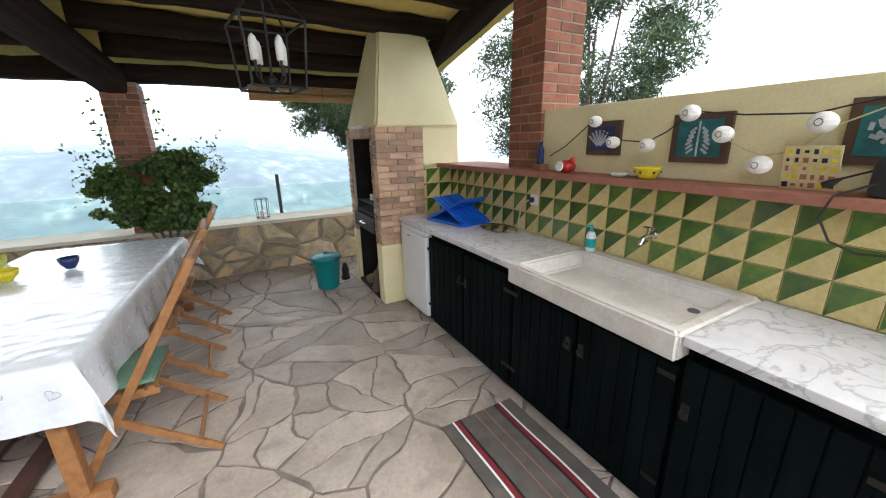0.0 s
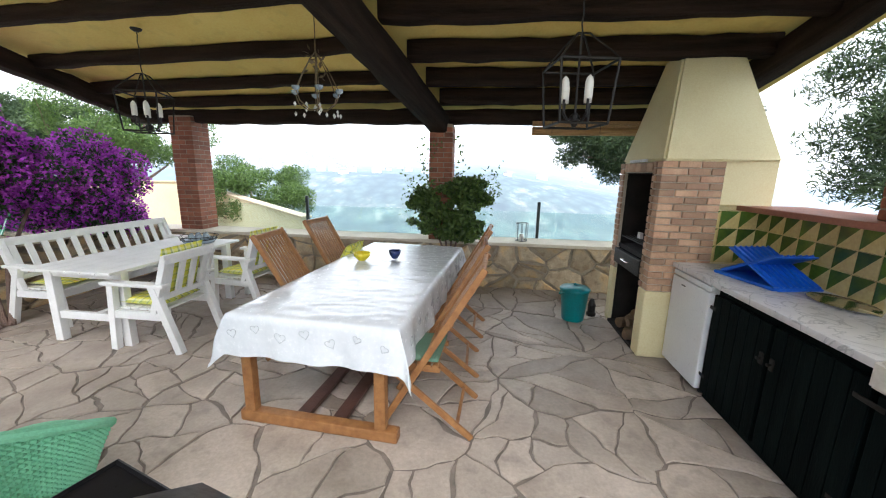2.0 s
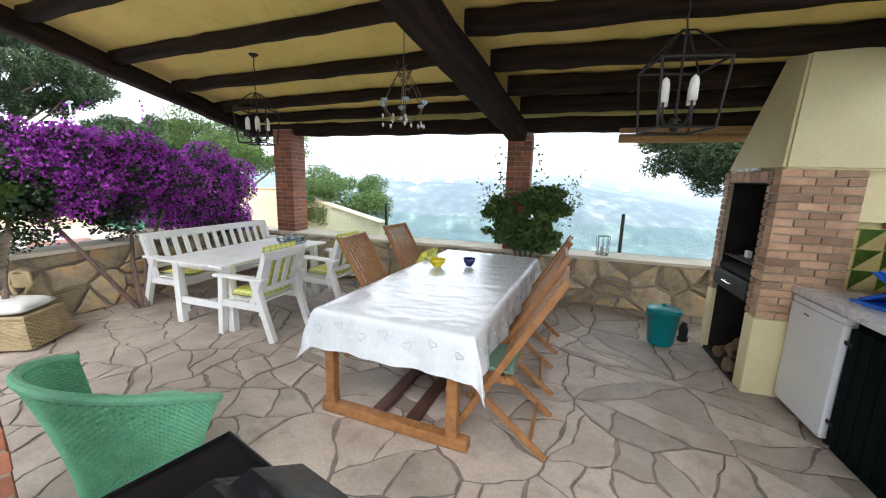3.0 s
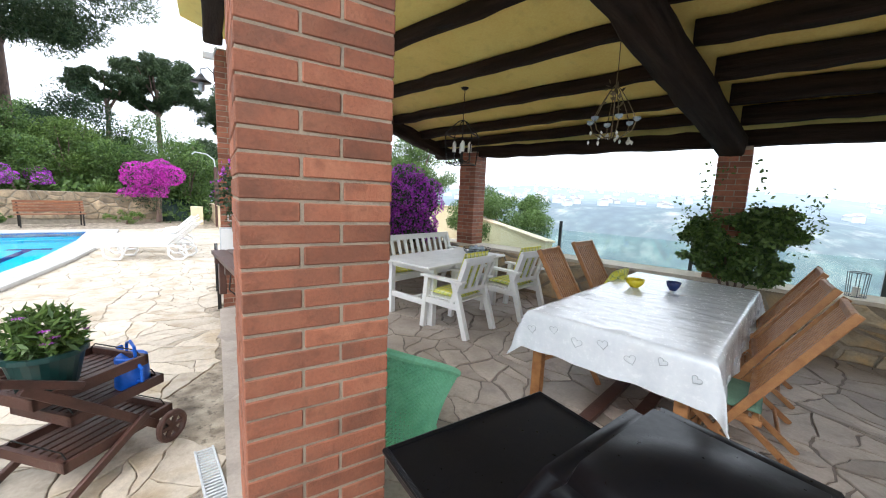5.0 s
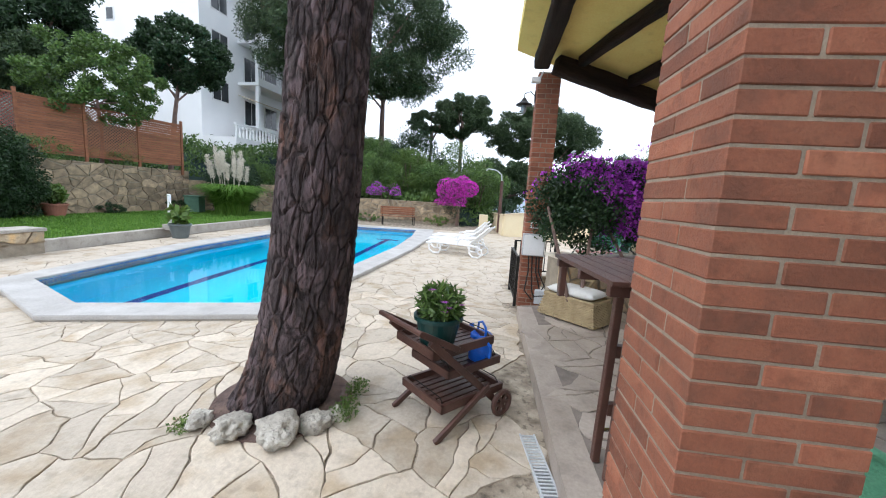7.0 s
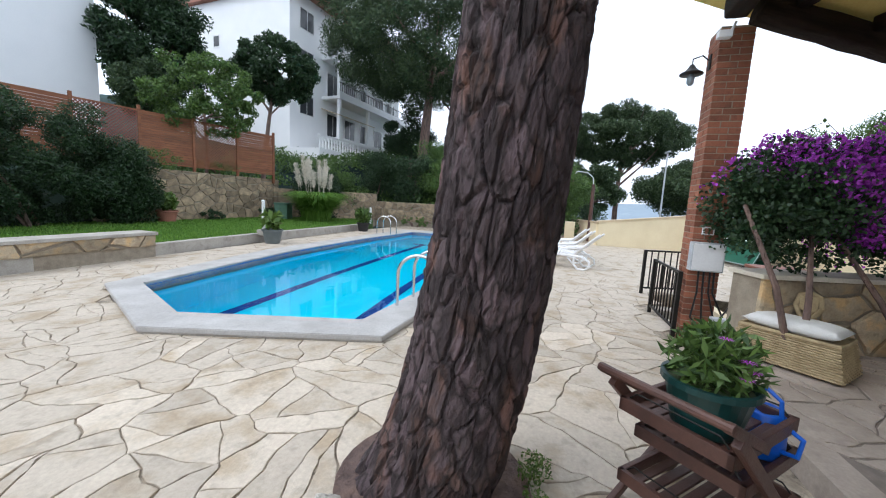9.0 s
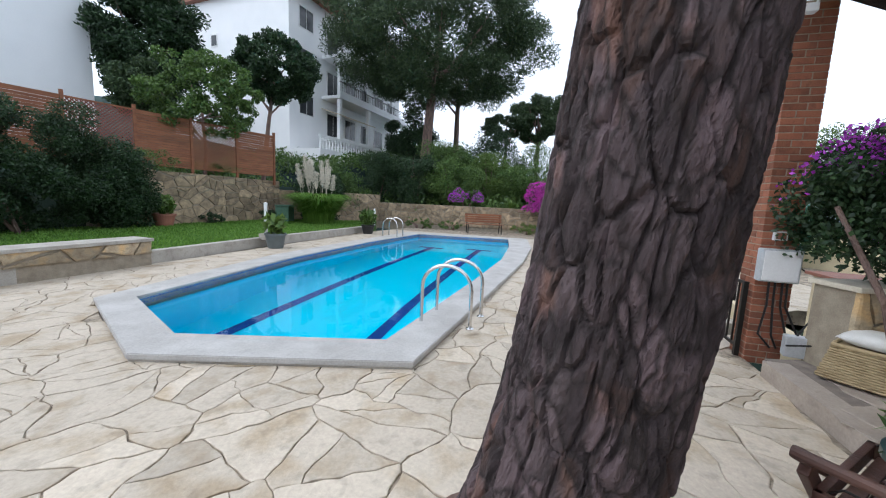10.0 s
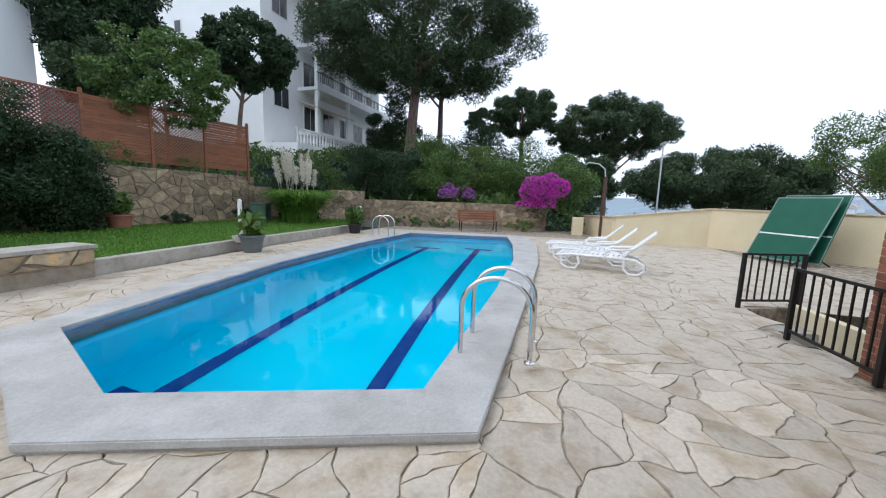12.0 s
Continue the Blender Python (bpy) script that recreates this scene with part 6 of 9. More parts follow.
def build_wicker_chair():
    c = thing("wicker_chair", pose(-2.42, 0.56, 0, 0, 0, 8), "mint green painted wicker tub chair", "chair")
    M_MINT = paint("mint_wicker", (0.24, 0.62, 0.39), (0.17, 0.50, 0.30), 0.6, 8, 80, 0.3)

    def shell(s, t, o):
        a = math.radians(-165 + 200 * s)
        r = (0.24 + 0.14 * t ** 1.6) + o
        top = 0.74 - 0.28 * ((200 * s - 75) / 125) ** 2
        return (r * math.cos(a), r * math.sin(a), 0.02 + t * (top - 0.02))

    for j in range(46):
        part("woven_rod", tube(bmesh.new(), [shell(i / 70, j / 45, 0.009 * (1 if (i + j) % 2 else -1)) for i in range(71)], 0.0085, 5), M_MINT, c)
    for i in range(0, 36):
        s = i / 35
        part("upright", tube(bmesh.new(), [shell(s, t, 0) for t in np.linspace(0, 1, 7)], 0.006, 5), M_MINT, c)
    part("rim", tube(bmesh.new(), [shell(s, 1, 0) for s in np.linspace(0, 1, 40)], 0.022, 8), M_MINT, c, "rolled wicker rim")
    part("seat", lathe(bmesh.new(), [(0.25, 0.32), (0.27, 0.335), (0.27, 0.35), (0.001, 0.36)], 26), M_MINT, c)
    part("base_ring", tube(bmesh.new(), [(0.245 * math.cos(a), 0.245 * math.sin(a), 0.015) for a in np.linspace(0, math.tau, 26, endpoint=False)], 0.015, 6, closed=True), M_MINT, c)


build_wicker_chair()

TREE, FOOT = (-3.0, -2.15), (-3.06, -2.33)

# ---- the pine by the terrace ----
def build_pine_trunk():
    t = thing("pine_tree", pose(TREE[0], TREE[1], 0), "leaning umbrella pine with deeply cracked plated bark", "tree")
    g = np.random.default_rng(8)
    m = 300

    def axis(z):
        k = math.exp(-max(0, z + 0.15) / 0.68)
        return Vector((-0.089 + 0.016 * k + 0.028 * z, 0.012 - 0.215 * k + 0.06 * z, z))

    def rad(z, a):
        r = 0.125 + 0.195 * math.exp(-0.14 * z) + 0.10 * math.exp(-max(0, z + 0.2) / 0.15) * (0.5 + 0.5 * math.cos(a - 4.3)) ** 2 + 0.02 * math.exp(-max(0, z) / 0.3)
        return r

    zs = [-0.2 + 3.0 * i / 230 for i in range(231)] + [2.8 + 0.2 * i for i in range(1, 32)]
    n = len(zs) - 1
    vs, fs = [], []
    for z in zs:
        for k in range(m):
            a = k / m * math.tau
            # cells stretched along the trunk: plates with dark cracks between them
            w1, w2 = noise.noise((math.cos(a) * 2.5, math.sin(a) * 2.5, z * 4.0)), noise.noise((math.cos(a) * 2.5 + 9, math.sin(a) * 2.5, z * 4.0))
            q = Vector((math.cos(a) * 3.6 + 0.45 * w1, math.sin(a) * 3.6 + 0.45 * w2, z * 3.6 + 0.4 * w1))
            d = noise.voronoi(q, distance_metric="DISTANCE", exponent=2.5)[0]
            crack = max(0.0, 1 - (d[1] - d[0]) / 0.15)
            r = 0.98 * rad(z, a) - 0.024 * crack + 0.006 * noise.noise(q * 1.1) + 0.007 * noise.noise(q * 5) + 0.004 * noise.noise(q * 11)
            c = axis(z)
            vs.append((c.x + r * math.cos(a), c.y + r * math.sin(a), z))
    for i in range(n):
        for k in range(m):
            a, b = i * m + k, i * m + (k + 1) % m
            fs.append((a, b, b + m, a + m))
    me = bpy.data.meshes.new("trunk")
    me.from_pydata(vs, [], fs)
    me.materials.append(M_TRUNK)
    ob = new("trunk", me)
    ob.parent = t
    # limbs and crown, high above the terrace
    crown = []
    for k in range(7):
        a = k / 7 * math.tau
        p = axis(8.8)
        q = p + Vector((2.2 * math.cos(a), 2.2 * math.sin(a), 1.6))
        part("limb", tube(bmesh.new(), [p, (p + q) / 2 + Vector((0, 0, 0.2)), q], [0.12, 0.08, 0.03], 7), M_BARK, t)
        crown += clumps(tuple(q), (1.0, 1.0, 0.5), 5, 0.7, 50 + k)
    c, d = in_blobs(crown, 9000, 5)
    ob = new("crown", quads("crown", leaf_quads(c, 0.22, 0.05, 0.3, d * 0.7, 5), M_PINE))
    ob.parent = t


def trunk_material():
    m = paint("plated_bark", (0.094, 0.071, 0.073), (0.034, 0.025, 0.026), 0.9, 9, 55, 1.0, stretch=(1, 1, 0.45), c3=(0.075, 0.057, 0.057), dist=0.02)
    n, l = m.node_tree.nodes, m.node_tree.links
    p = n["Principled BSDF"]
    src = p.inputs["Base Color"].links[0].from_socket
    tc = n.new("ShaderNodeTexCoord")
    mp = n.new("ShaderNodeMapping")
    mp.inputs["Scale"].default_value = (7, 7, 3.2)
    l.new(tc.outputs["Object"], mp.inputs[0])
    ns = n.new("ShaderNodeTexNoise")
    ns.inputs["Scale"].default_value, ns.inputs["Detail"].default_value = 1.0, 3
    l.new(mp.outputs[0], ns.inputs["Vector"])
    r = n.new("ShaderNodeMapRange")
    r.inputs["From Min"].default_value, r.inputs["From Max"].default_value = 0.52, 0.64
    r.inputs["To Max"].default_value = 0.5
    l.new(ns.outputs["Fac"], r.inputs["Value"])
    mx = n.new("ShaderNodeMix")
    mx.data_type = "RGBA"
    l.new(r.outputs[0], mx.inputs["Factor"])
    l.new(src, mx.inputs["A"])
    mx.inputs["B"].default_value = (0.13, 0.065, 0.038, 1)
    ds = n.new("ShaderNodeTexNoise")
    ds.inputs["Scale"].default_value, ds.inputs["Detail"].default_value = 7.0, 4
    l.new(tc.outputs["Object"], ds.inputs["Vector"])
    mp2 = n.new("ShaderNodeMapping")
    mp2.inputs["Scale"].default_value = (13, 13, 5.5)
    l.new(tc.outputs["Object"], mp2.inputs[0])
    ad = n.new("ShaderNodeVectorMath")
    ad.operation = "MULTIPLY_ADD"
    l.new(ds.outputs["Color"], ad.inputs[0])
    ad.inputs[1].default_value = (1.0, 1.0, 1.0)
    l.new(mp2.outputs[0], ad.inputs[2])
    vo = n.new("ShaderNodeTexVoronoi")
    vo.feature = "DISTANCE_TO_EDGE"
    vo.inputs["Scale"].default_value = 1.0
    l.new(ad.outputs[0], vo.inputs["Vector"])
    cr = n.new("ShaderNodeMapRange")
    cr.inputs["From Min"].default_value, cr.inputs["From Max"].default_value = 0.0, 0.15
    cr.inputs["To Min"].default_value, cr.inputs["To Max"].default_value = 0.85, 0.0
    l.new(vo.outputs["Distance"], cr.inputs["Value"])
    m3 = n.new("ShaderNodeMix")
    m3.data_type = "RGBA"
    l.new(cr.outputs[0], m3.inputs["Factor"])
    pv = n.new("ShaderNodeTexVoronoi")
    pv.inputs["Scale"].default_value = 1.0
    l.new(ad.outputs[0], pv.inputs["Vector"])
    sepc = n.new("ShaderNodeSeparateColor")
    l.new(pv.outputs["Color"], sepc.inputs[0])
    tone = n.new("ShaderNodeValToRGB")
    for e, (pos, c) in zip((tone.color_ramp.elements[0], tone.color_ramp.elements[1], tone.color_ramp.elements.new(0.45), tone.color_ramp.elements.new(0.75)),
                           ((0.0, (0.55, 0.50, 0.52)), (1.0, (1.9, 1.15, 0.72)), (0.45, (1.15, 1.08, 1.12)), (0.75, (1.9, 1.75, 1.84)))):
        e.position, e.color = pos, (*c, 1)
    l.new(sepc.outputs[0], tone.inputs[0])
    mt = n.new("ShaderNodeMix")
    mt.data_type, mt.blend_type = "RGBA", "MULTIPLY"
    mt.inputs["Factor"].default_value = 1.0
    l.new(mx.outputs["Result"], mt.inputs["A"])
    l.new(tone.outputs[0], mt.inputs["B"])
    l.new(mt.outputs["Result"], m3.inputs["A"])
    m3.inputs["B"].default_value = (0.018, 0.012, 0.011, 1)
    l.new(m3.outputs["Result"], p.inputs["Base Color"])
    bp = n.new("ShaderNodeBump")
    bp.inputs["Strength"].default_value, bp.inputs["Distance"].default_value = 0.9, 0.02
    l.new(vo.outputs["Distance"], bp.inputs["Height"])
    l.new(p.inputs["Normal"].links[0].from_socket, bp.inputs["Normal"])
    fl = n.new("ShaderNodeTexVoronoi")
    fl.inputs["Scale"].default_value = 3.2
    l.new(ad.outputs[0], fl.inputs["Vector"])
    b3 = n.new("ShaderNodeBump")
    b3.inputs["Strength"].default_value, b3.inputs["Distance"].default_value = 0.7, 0.008
    l.new(fl.outputs["Distance"], b3.inputs["Height"])
    l.new(bp.outputs[0], b3.inputs["Normal"])
    l.new(b3.outputs[0], p.inputs["Normal"])
    return m


M_TRUNK = trunk_material()
build_pine_trunk()


def rock_mesh(r, seed, flat=0.75):
    bm = bmesh.new()
    bmesh.ops.create_icosphere(bm, subdivisions=4, radius=1.0)
    o = Vector((seed * 3.7, seed * 1.3, seed * 2.1))
    for v in bm.verts:
        d = v.co.normalized()
        k = 1 + 0.34 * noise.noise(d * 1.4 + o) + 0.22 * noise.noise(d * 3.1 + o) + 0.12 * noise.noise(d * 7 + o) + 0.06 * noise.noise(d * 17 + o)
        v.co = Vector((d.x * r * k * 1.15, d.y * r * k, d.z * r * k * flat))
    return bm


for i, (x, y, r) in enumerate(((-2.61, -2.44, 0.105), (-2.64, -2.13, 0.125), (-2.79, -1.96, 0.09), (-2.92, -1.86, 0.065), (-2.67, -2.71, 0.08))):
    solid("rock", rock_mesh(r, i + 1), M_ROCK, pose(x, y, G + r * 0.45, 0, 0, i * 47), "rough pale limestone rock at the foot of the pine", "rock", "rocks round the pine", smooth=True)
bed = bmesh.new()
prism(bed, [(FOOT[0] + 0.5 * math.cos(a), FOOT[1] + 0.5 * math.sin(a)) for a in np.linspace(0, math.tau, 30, endpoint=False)], G - 0.01, G + 0.012)
solid("tree_bed", bed, M_BARK, Matrix(), "patch of earth and needles round the pine", "soil", kind="structure")
c, d = in_blobs([(FOOT[0] + 0.1, FOOT[1] + 0.52, G + 0.06, 0.14, 0.1, 0.07), (FOOT[0] - 0.2, FOOT[1] + 0.5, G + 0.06, 0.14, 0.1, 0.06), (FOOT[0] + 0.45, FOOT[1] - 0.45, G + 0.03, 0.1, 0.1, 0.04)], 900, 3, 0.1)
ob = new("moss", quads("moss", leaf_quads(c, 0.03, 0.012, 0.6, None, 3), M_LEAFL))
tagged(ob, "small green weeds between the rocks", "plant", kind="stuff")


# ---- trolley, pot, watering can, drain ----
def build_trolley():
    m = pose(-3.20, -1.10, G, 0, 0, 136)
    t = thing("garden_trolley", m, "dark wooden folding garden trolley with three trays", "trolley")

    def tray(name, x0, x1, z, w, y0=0.0):
        p = part(name, B(x0, x1, -w, -w + 0.025, z, z + 0.06, 0.004), M_TEAKD, t)
        for a in ((x0, x1, w - 0.025, w), (x0, x0 + 0.025, -w, w), (x1 - 0.025, x1, -w, w)):
            part("side", B(a[0], a[1], a[2], a[3], z, z + 0.06, 0.004), M_TEAKD, p)
        n = 7
        for i in range(n):
            y = -w + 0.03 + (2 * w - 0.06) * (i + 0.5) / n
            part("slat", B(x0 + 0.01, x1 - 0.01, y - 0.022, y + 0.022, z + 0.006, z + 0.020, 0.003), M_TEAKD, p)
        for x in (x0 + 0.03, x1 - 0.03):
            part("rail", tube(bmesh.new(), [(x, -w + 0.03, z + 0.06), (x, -w + 0.06, z + 0.09), (x, w - 0.06, z + 0.09), (x, w - 0.03, z + 0.06)], 0.004, 6), M_IRON, p, "thin metal rail")

    tray("top_tray", -0.34, 0.22, 0.56, 0.22)
    tray("middle_tray", -0.20, 0.31, 0.39, 0.22)
    tray("bottom_tray", -0.26, 0.34, 0.17, 0.24)
    for y in (-0.235, 0.235):
        part("long_leg", bar(bmesh.new(), (-0.38, y, 0.70), (0.28, y, 0.10), 0.03, 0.05, 0.006), M_TEAKD, t)
        part("foot", bar(bmesh.new(), (-0.32, y * 1.1, 0.0), (0.16, y * 1.1, 0.27), 0.03, 0.045, 0.01), M_TEAKD, t)
        part("handle_arm", bar(bmesh.new(), (-0.46, y, 0.77), (-0.14, y, 0.60), 0.03, 0.04, 0.006), M_TEAKD, t)
        w = part("wheel", tube(bmesh.new(), [(0.29 + 0.085 * math.cos(a), y * 1.2, 0.105 + 0.085 * math.sin(a)) for a in np.linspace(0, math.tau, 24, endpoint=False)], 0.020, 8, closed=True), M_TEAKD, t)
        for k in range(3):
            a = k * math.pi / 3
            part("spoke", bar(bmesh.new(), (0.29 - 0.08 * math.cos(a), y * 1.2, 0.105 - 0.08 * math.sin(a)), (0.29 + 0.08 * math.cos(a), y * 1.2, 0.105 + 0.08 * math.sin(a)), 0.018, 0.026, 0.003), M_TEAKD, w)
    part("axle", tube(bmesh.new(), [(0.29, -0.28, 0.105), (0.29, 0.28, 0.105)], 0.01), M_IRON, t)
    part("handle", tube(bmesh.new(), [(-0.46, -0.25, 0.77), (-0.46, 0.25, 0.77)], 0.018, 10), M_TEAKD, t)
    return m


tm = build_trolley()


def leaf_bush(name, m, blobs, n, L, W, mat, label, cat="plant", seed=2, up=0.3, pot=None, out=0.8):
    """A plant whose crown is many leaves; pot: radius, height, material."""
    t = thing(name, m, label, cat)
    c, d = in_blobs(blobs, n, seed, 0.35)
    ob = new("leaves", quads("leaves", leaf_quads(c, L, W, up, d * out, seed), mat))
    ob.parent = t
    if pot:
        r, h, pm = pot
        part("pot", lathe(bmesh.new(), [(r * 0.68, 0), (r * 0.72, 0.01), (r * 0.95, h * 0.86), (r * 1.05, h * 0.88), (r * 1.05, h), (r * 0.95, h), (r * 0.9, h * 0.85), (0.001, h * 0.84)], 28), pm, t, smooth=False)
        part("soil", lathe(bmesh.new(), [(r * 0.9, h * 0.86), (0.001, h * 0.88)], 20), M_EARTH, t)
    return t


M_GREENPOT = paint("green_plastic_pot", (0.006, 0.045, 0.042), (0.005, 0.035, 0.033), 0.35, 4, 50, 0.04)
M_GREYPOT = paint("grey_pot", (0.12, 0.14, 0.14), (0.09, 0.105, 0.105), 0.5, 4, 50, 0.1)
pb = leaf_bush("potted_plant", tm @ pose(-0.17, -0.04, 0.583), [(0, 0, 0.29, 0.17, 0.17, 0.15)], 900, 0.075, 0.020, M_LEAF, "leafy purple-flowered plant in a dark green pot", seed=4, pot=(0.165, 0.21, M_GREENPOT))
fl = []
g = np.random.default_rng(31)
for k in range(7):
    a, z = g.uniform(0, math.tau), g.uniform(0.27, 0.42)
    for j in range(10):
        b = j / 10 * math.tau
        cx, cy = 0.16 * math.cos(a), 0.16 * math.sin(a)
        fl.append([(cx, cy, z), (cx + 0.018 * math.cos(b), cy + 0.018 * math.sin(b), z + 0.006), (cx + 0.03 * math.cos(b + 0.15), cy + 0.03 * math.sin(b + 0.15), z + 0.004), (cx + 0.018 * math.cos(b + 0.3), cy + 0.018 * math.sin(b + 0.3), z + 0.006)])
ob = new("blossom", quads("blossom", np.array(fl), M_PURPLE))
ob.parent = pb
wc_ = thing("watering_can", tm @ pose(0.20, -0.11, 0.412, 0, 0, 250), "bright blue plastic watering can", "watering can")
part("body", lathe(bmesh.new(), [(0.085, 0), (0.09, 0.01), (0.082, 0.19), (0.07, 0.20), (0.065, 0.198), (0.001, 0.17)], 26), M_BLUEP, wc_, smooth=True)
part("handle", tube(bmesh.new(), [(0.08, 0, 0.05), (0.15, 0, 0.07), (0.16, 0, 0.15), (0.08, 0, 0.17)], 0.010), M_BLUEP, wc_)
part("bail", tube(bmesh.new(), [(-0.07, 0, 0.19), (-0.06, 0, 0.26), (0, 0, 0.285), (0.06, 0, 0.26), (0.07, 0, 0.19)], 0.009), M_BLUEP, wc_)
part("spout", tube(bmesh.new(), [(-0.08, 0, 0.06), (-0.16, 0, 0.17), (-0.19, 0, 0.20)], [0.018, 0.012, 0.02]), M_BLUEP, wc_)


def build_drain():
    d = thing("drain_grate", pose(-2.62, -0.46, G + 0.004, 0, 0, 8.5), "grey slotted channel drain in the paving", "drain")
    part("frame", B(-0.40, 0.40, -0.055, -0.043, -0.03, 0.006, 0.002), M_STEELM, d)
    part("frame", B(-0.40, 0.40, 0.043, 0.055, -0.03, 0.006, 0.002), M_STEELM, d)
    part("trough", B(-0.40, 0.40, -0.043, 0.043, -0.03, -0.012), M_CABLE, d)
    for i in range(30):
        x = -0.39 + i * 0.027
        part("bar", B(x, x + 0.014, -0.043, 0.043, -0.008, 0.004, 0.002), M_STEELM, d)


M_STEELM = paint("galvanised", (0.58, 0.60, 0.62), (0.46, 0.48, 0.50), 0.45, 10, 60, 0.1, metal=0.3)
build_drain()


# ---- wicker seat, bar table, electrics at pillar d ----
def build_wicker_seat():
    m = pose(-5.36, 0.30, 0, 0, 0, 47)
    s = thing("wicker_stool", m, "low natural wicker seat with a curved back and white cushion", "seat")
    M_WICK = paint("natural_wicker", (0.45, 0.35, 0.20), (0.32, 0.24, 0.13), 0.75, 12, 90, 0.5)

    def wall(q, t, o):
        per = (q * 4) % 4
        k, f = int(per) % 4, per - int(per)
        hw, hd = 0.33 + 0.06 * (1 - t) + o, 0.20 + 0.05 * (1 - t) + o
        cs = [(-hw, -hd), (hw, -hd), (hw, hd), (-hw, hd)]
        a, b = cs[k], cs[(k + 1) % 4]
        return (a[0] + (b[0] - a[0]) * f, a[1] + (b[1] - a[1]) * f, 0.03 + 0.27 * t)

    for j in range(15):
        part("weave", tube(bmesh.new(), [wall(i / 64, j / 14, 0.006 * (1 if (i + j) % 2 else -1)) for i in range(64)], 0.0105, 5, closed=True), M_WICK, s)
    part("box", B(-0.32, 0.32, -0.19, 0.19, 0.02, 0.30, 0.01), M_WICK, s)
    part("rim", tube(bmesh.new(), [wall(i / 32, 1, 0.005) for i in range(32)], 0.018, 7, closed=True), M_WICK, s)
    bk = part("backrest", tube(bmesh.new(), [(-0.05, 0.21, 0.30), (-0.04, 0.22, 0.40), (-0.09, 0.235, 0.50), (-0.07, 0.245, 0.60), (0, 0.25, 0.63), (0.07, 0.245, 0.60), (0.09, 0.235, 0.50), (0.04, 0.22, 0.40), (0.05, 0.21, 0.30)], 0.020, 8), M_WICK, s)
    part("splat", B(-0.065, 0.065, 0.228, 0.246, 0.46, 0.60, 0.01), M_WICK, bk)
    cu = thing("seat_cushion", m @ pose(0, -0.01, 0.305), "thick white quilted cushion on the wicker seat", "cushion")
    part("pad", pad(bmesh.new(), -0.33, 0.33, -0.2, 0.2, 0.0, 0.12), M_WCLOTH, cu, smooth=True)


M_WCLOTH = paint("white_cotton", (0.72, 0.71, 0.68), (0.64, 0.63, 0.60), 0.95, 10, 150, 0.4)
build_wicker_seat()


def build_bar_table():
    t = thing("bar_table", pose(-2.75, -0.18, 0, 0, 0, 7.5), "high dark wooden slatted bar table", "table")
    for i in range(6):
        y = -0.16 + i * 0.083
        part("plank", B(-0.42, 0.42, y - 0.039, y + 0.039, 1.095, 1.12, 0.004), M_TEAKD, t)
    for x in (-0.37, 0.0, 0.37):
        part("cross_rail", B(x - 0.02, x + 0.02, -0.19, 0.28, 1.04, 1.095, 0.004), M_TEAKD, t)
    part("drop_leg", B(-0.40, -0.35, -0.17, -0.13, 0.84, 1.04, 0.006), M_TEAKD, t)
    for x in (0.13, 0.29):
        for y in (-0.02, 0.24):
            part("leg", bar(bmesh.new(), (x - 0.02, y, 0.0), (x + 0.02, y, 1.06), 0.042, 0.042, 0.006), M_TEAKD, t)
        for z in (0.30, 0.64):
            part("rung", B(x - 0.02, x + 0.02, 0.0, 0.22, z, z + 0.07, 0.004), M_TEAKD, t)
    part("foot_bar", tube(bmesh.new(), [(0.12, 0.0, 0.2), (0.12, 0.22, 0.2)], 0.012), M_STEEL, t)
    b = thing("plant_basket", pose(-2.44, 0.06, 1.121), "wicker basket with a red-flowered plant", "basket")
    M_WK2 = paint("grey_wicker", (0.42, 0.36, 0.26), (0.30, 0.25, 0.17), 0.8, 12, 90, 0.5)
    for j in range(9):
        z = 0.012 + j * 0.024
        part("coil", tube(bmesh.new(), [((0.13 + 0.006 * j + 0.006 * (1 if (i + j) % 2 else -1)) * math.cos(i / 30 * math.tau), (0.13 + 0.006 * j) * math.sin(i / 30 * math.tau), z) for i in range(30)], 0.0135, 5, closed=True), M_WK2, b)
    part("inside", lathe(bmesh.new(), [(0.12, 0), (0.16, 0.2), (0.001, 0.19)], 20), M_EARTH, b)
    c, d = in_blobs([(0, 0, 0.36, 0.2, 0.2, 0.14)], 500, 9, 0.3)
    ob = new("leaves", quads("leaves", leaf_quads(c, 0.10, 0.045, 0.4, d, 9), M_LEAF))
    ob.parent = b
    M_REDF = leafy("red_petals", (0.45, 0.01, 0.03), (0.65, 0.03, 0.06))
    c, d = in_blobs([(0.05, -0.05, 0.48, 0.09, 0.09, 0.05), (-0.08, 0.03, 0.5, 0.05, 0.05, 0.04)], 120, 10, 0.3)
    ob = new("blossom", quads("blossom", leaf_quads(c, 0.035, 0.03, 0.4, d, 10), M_REDF))
    ob.parent = b


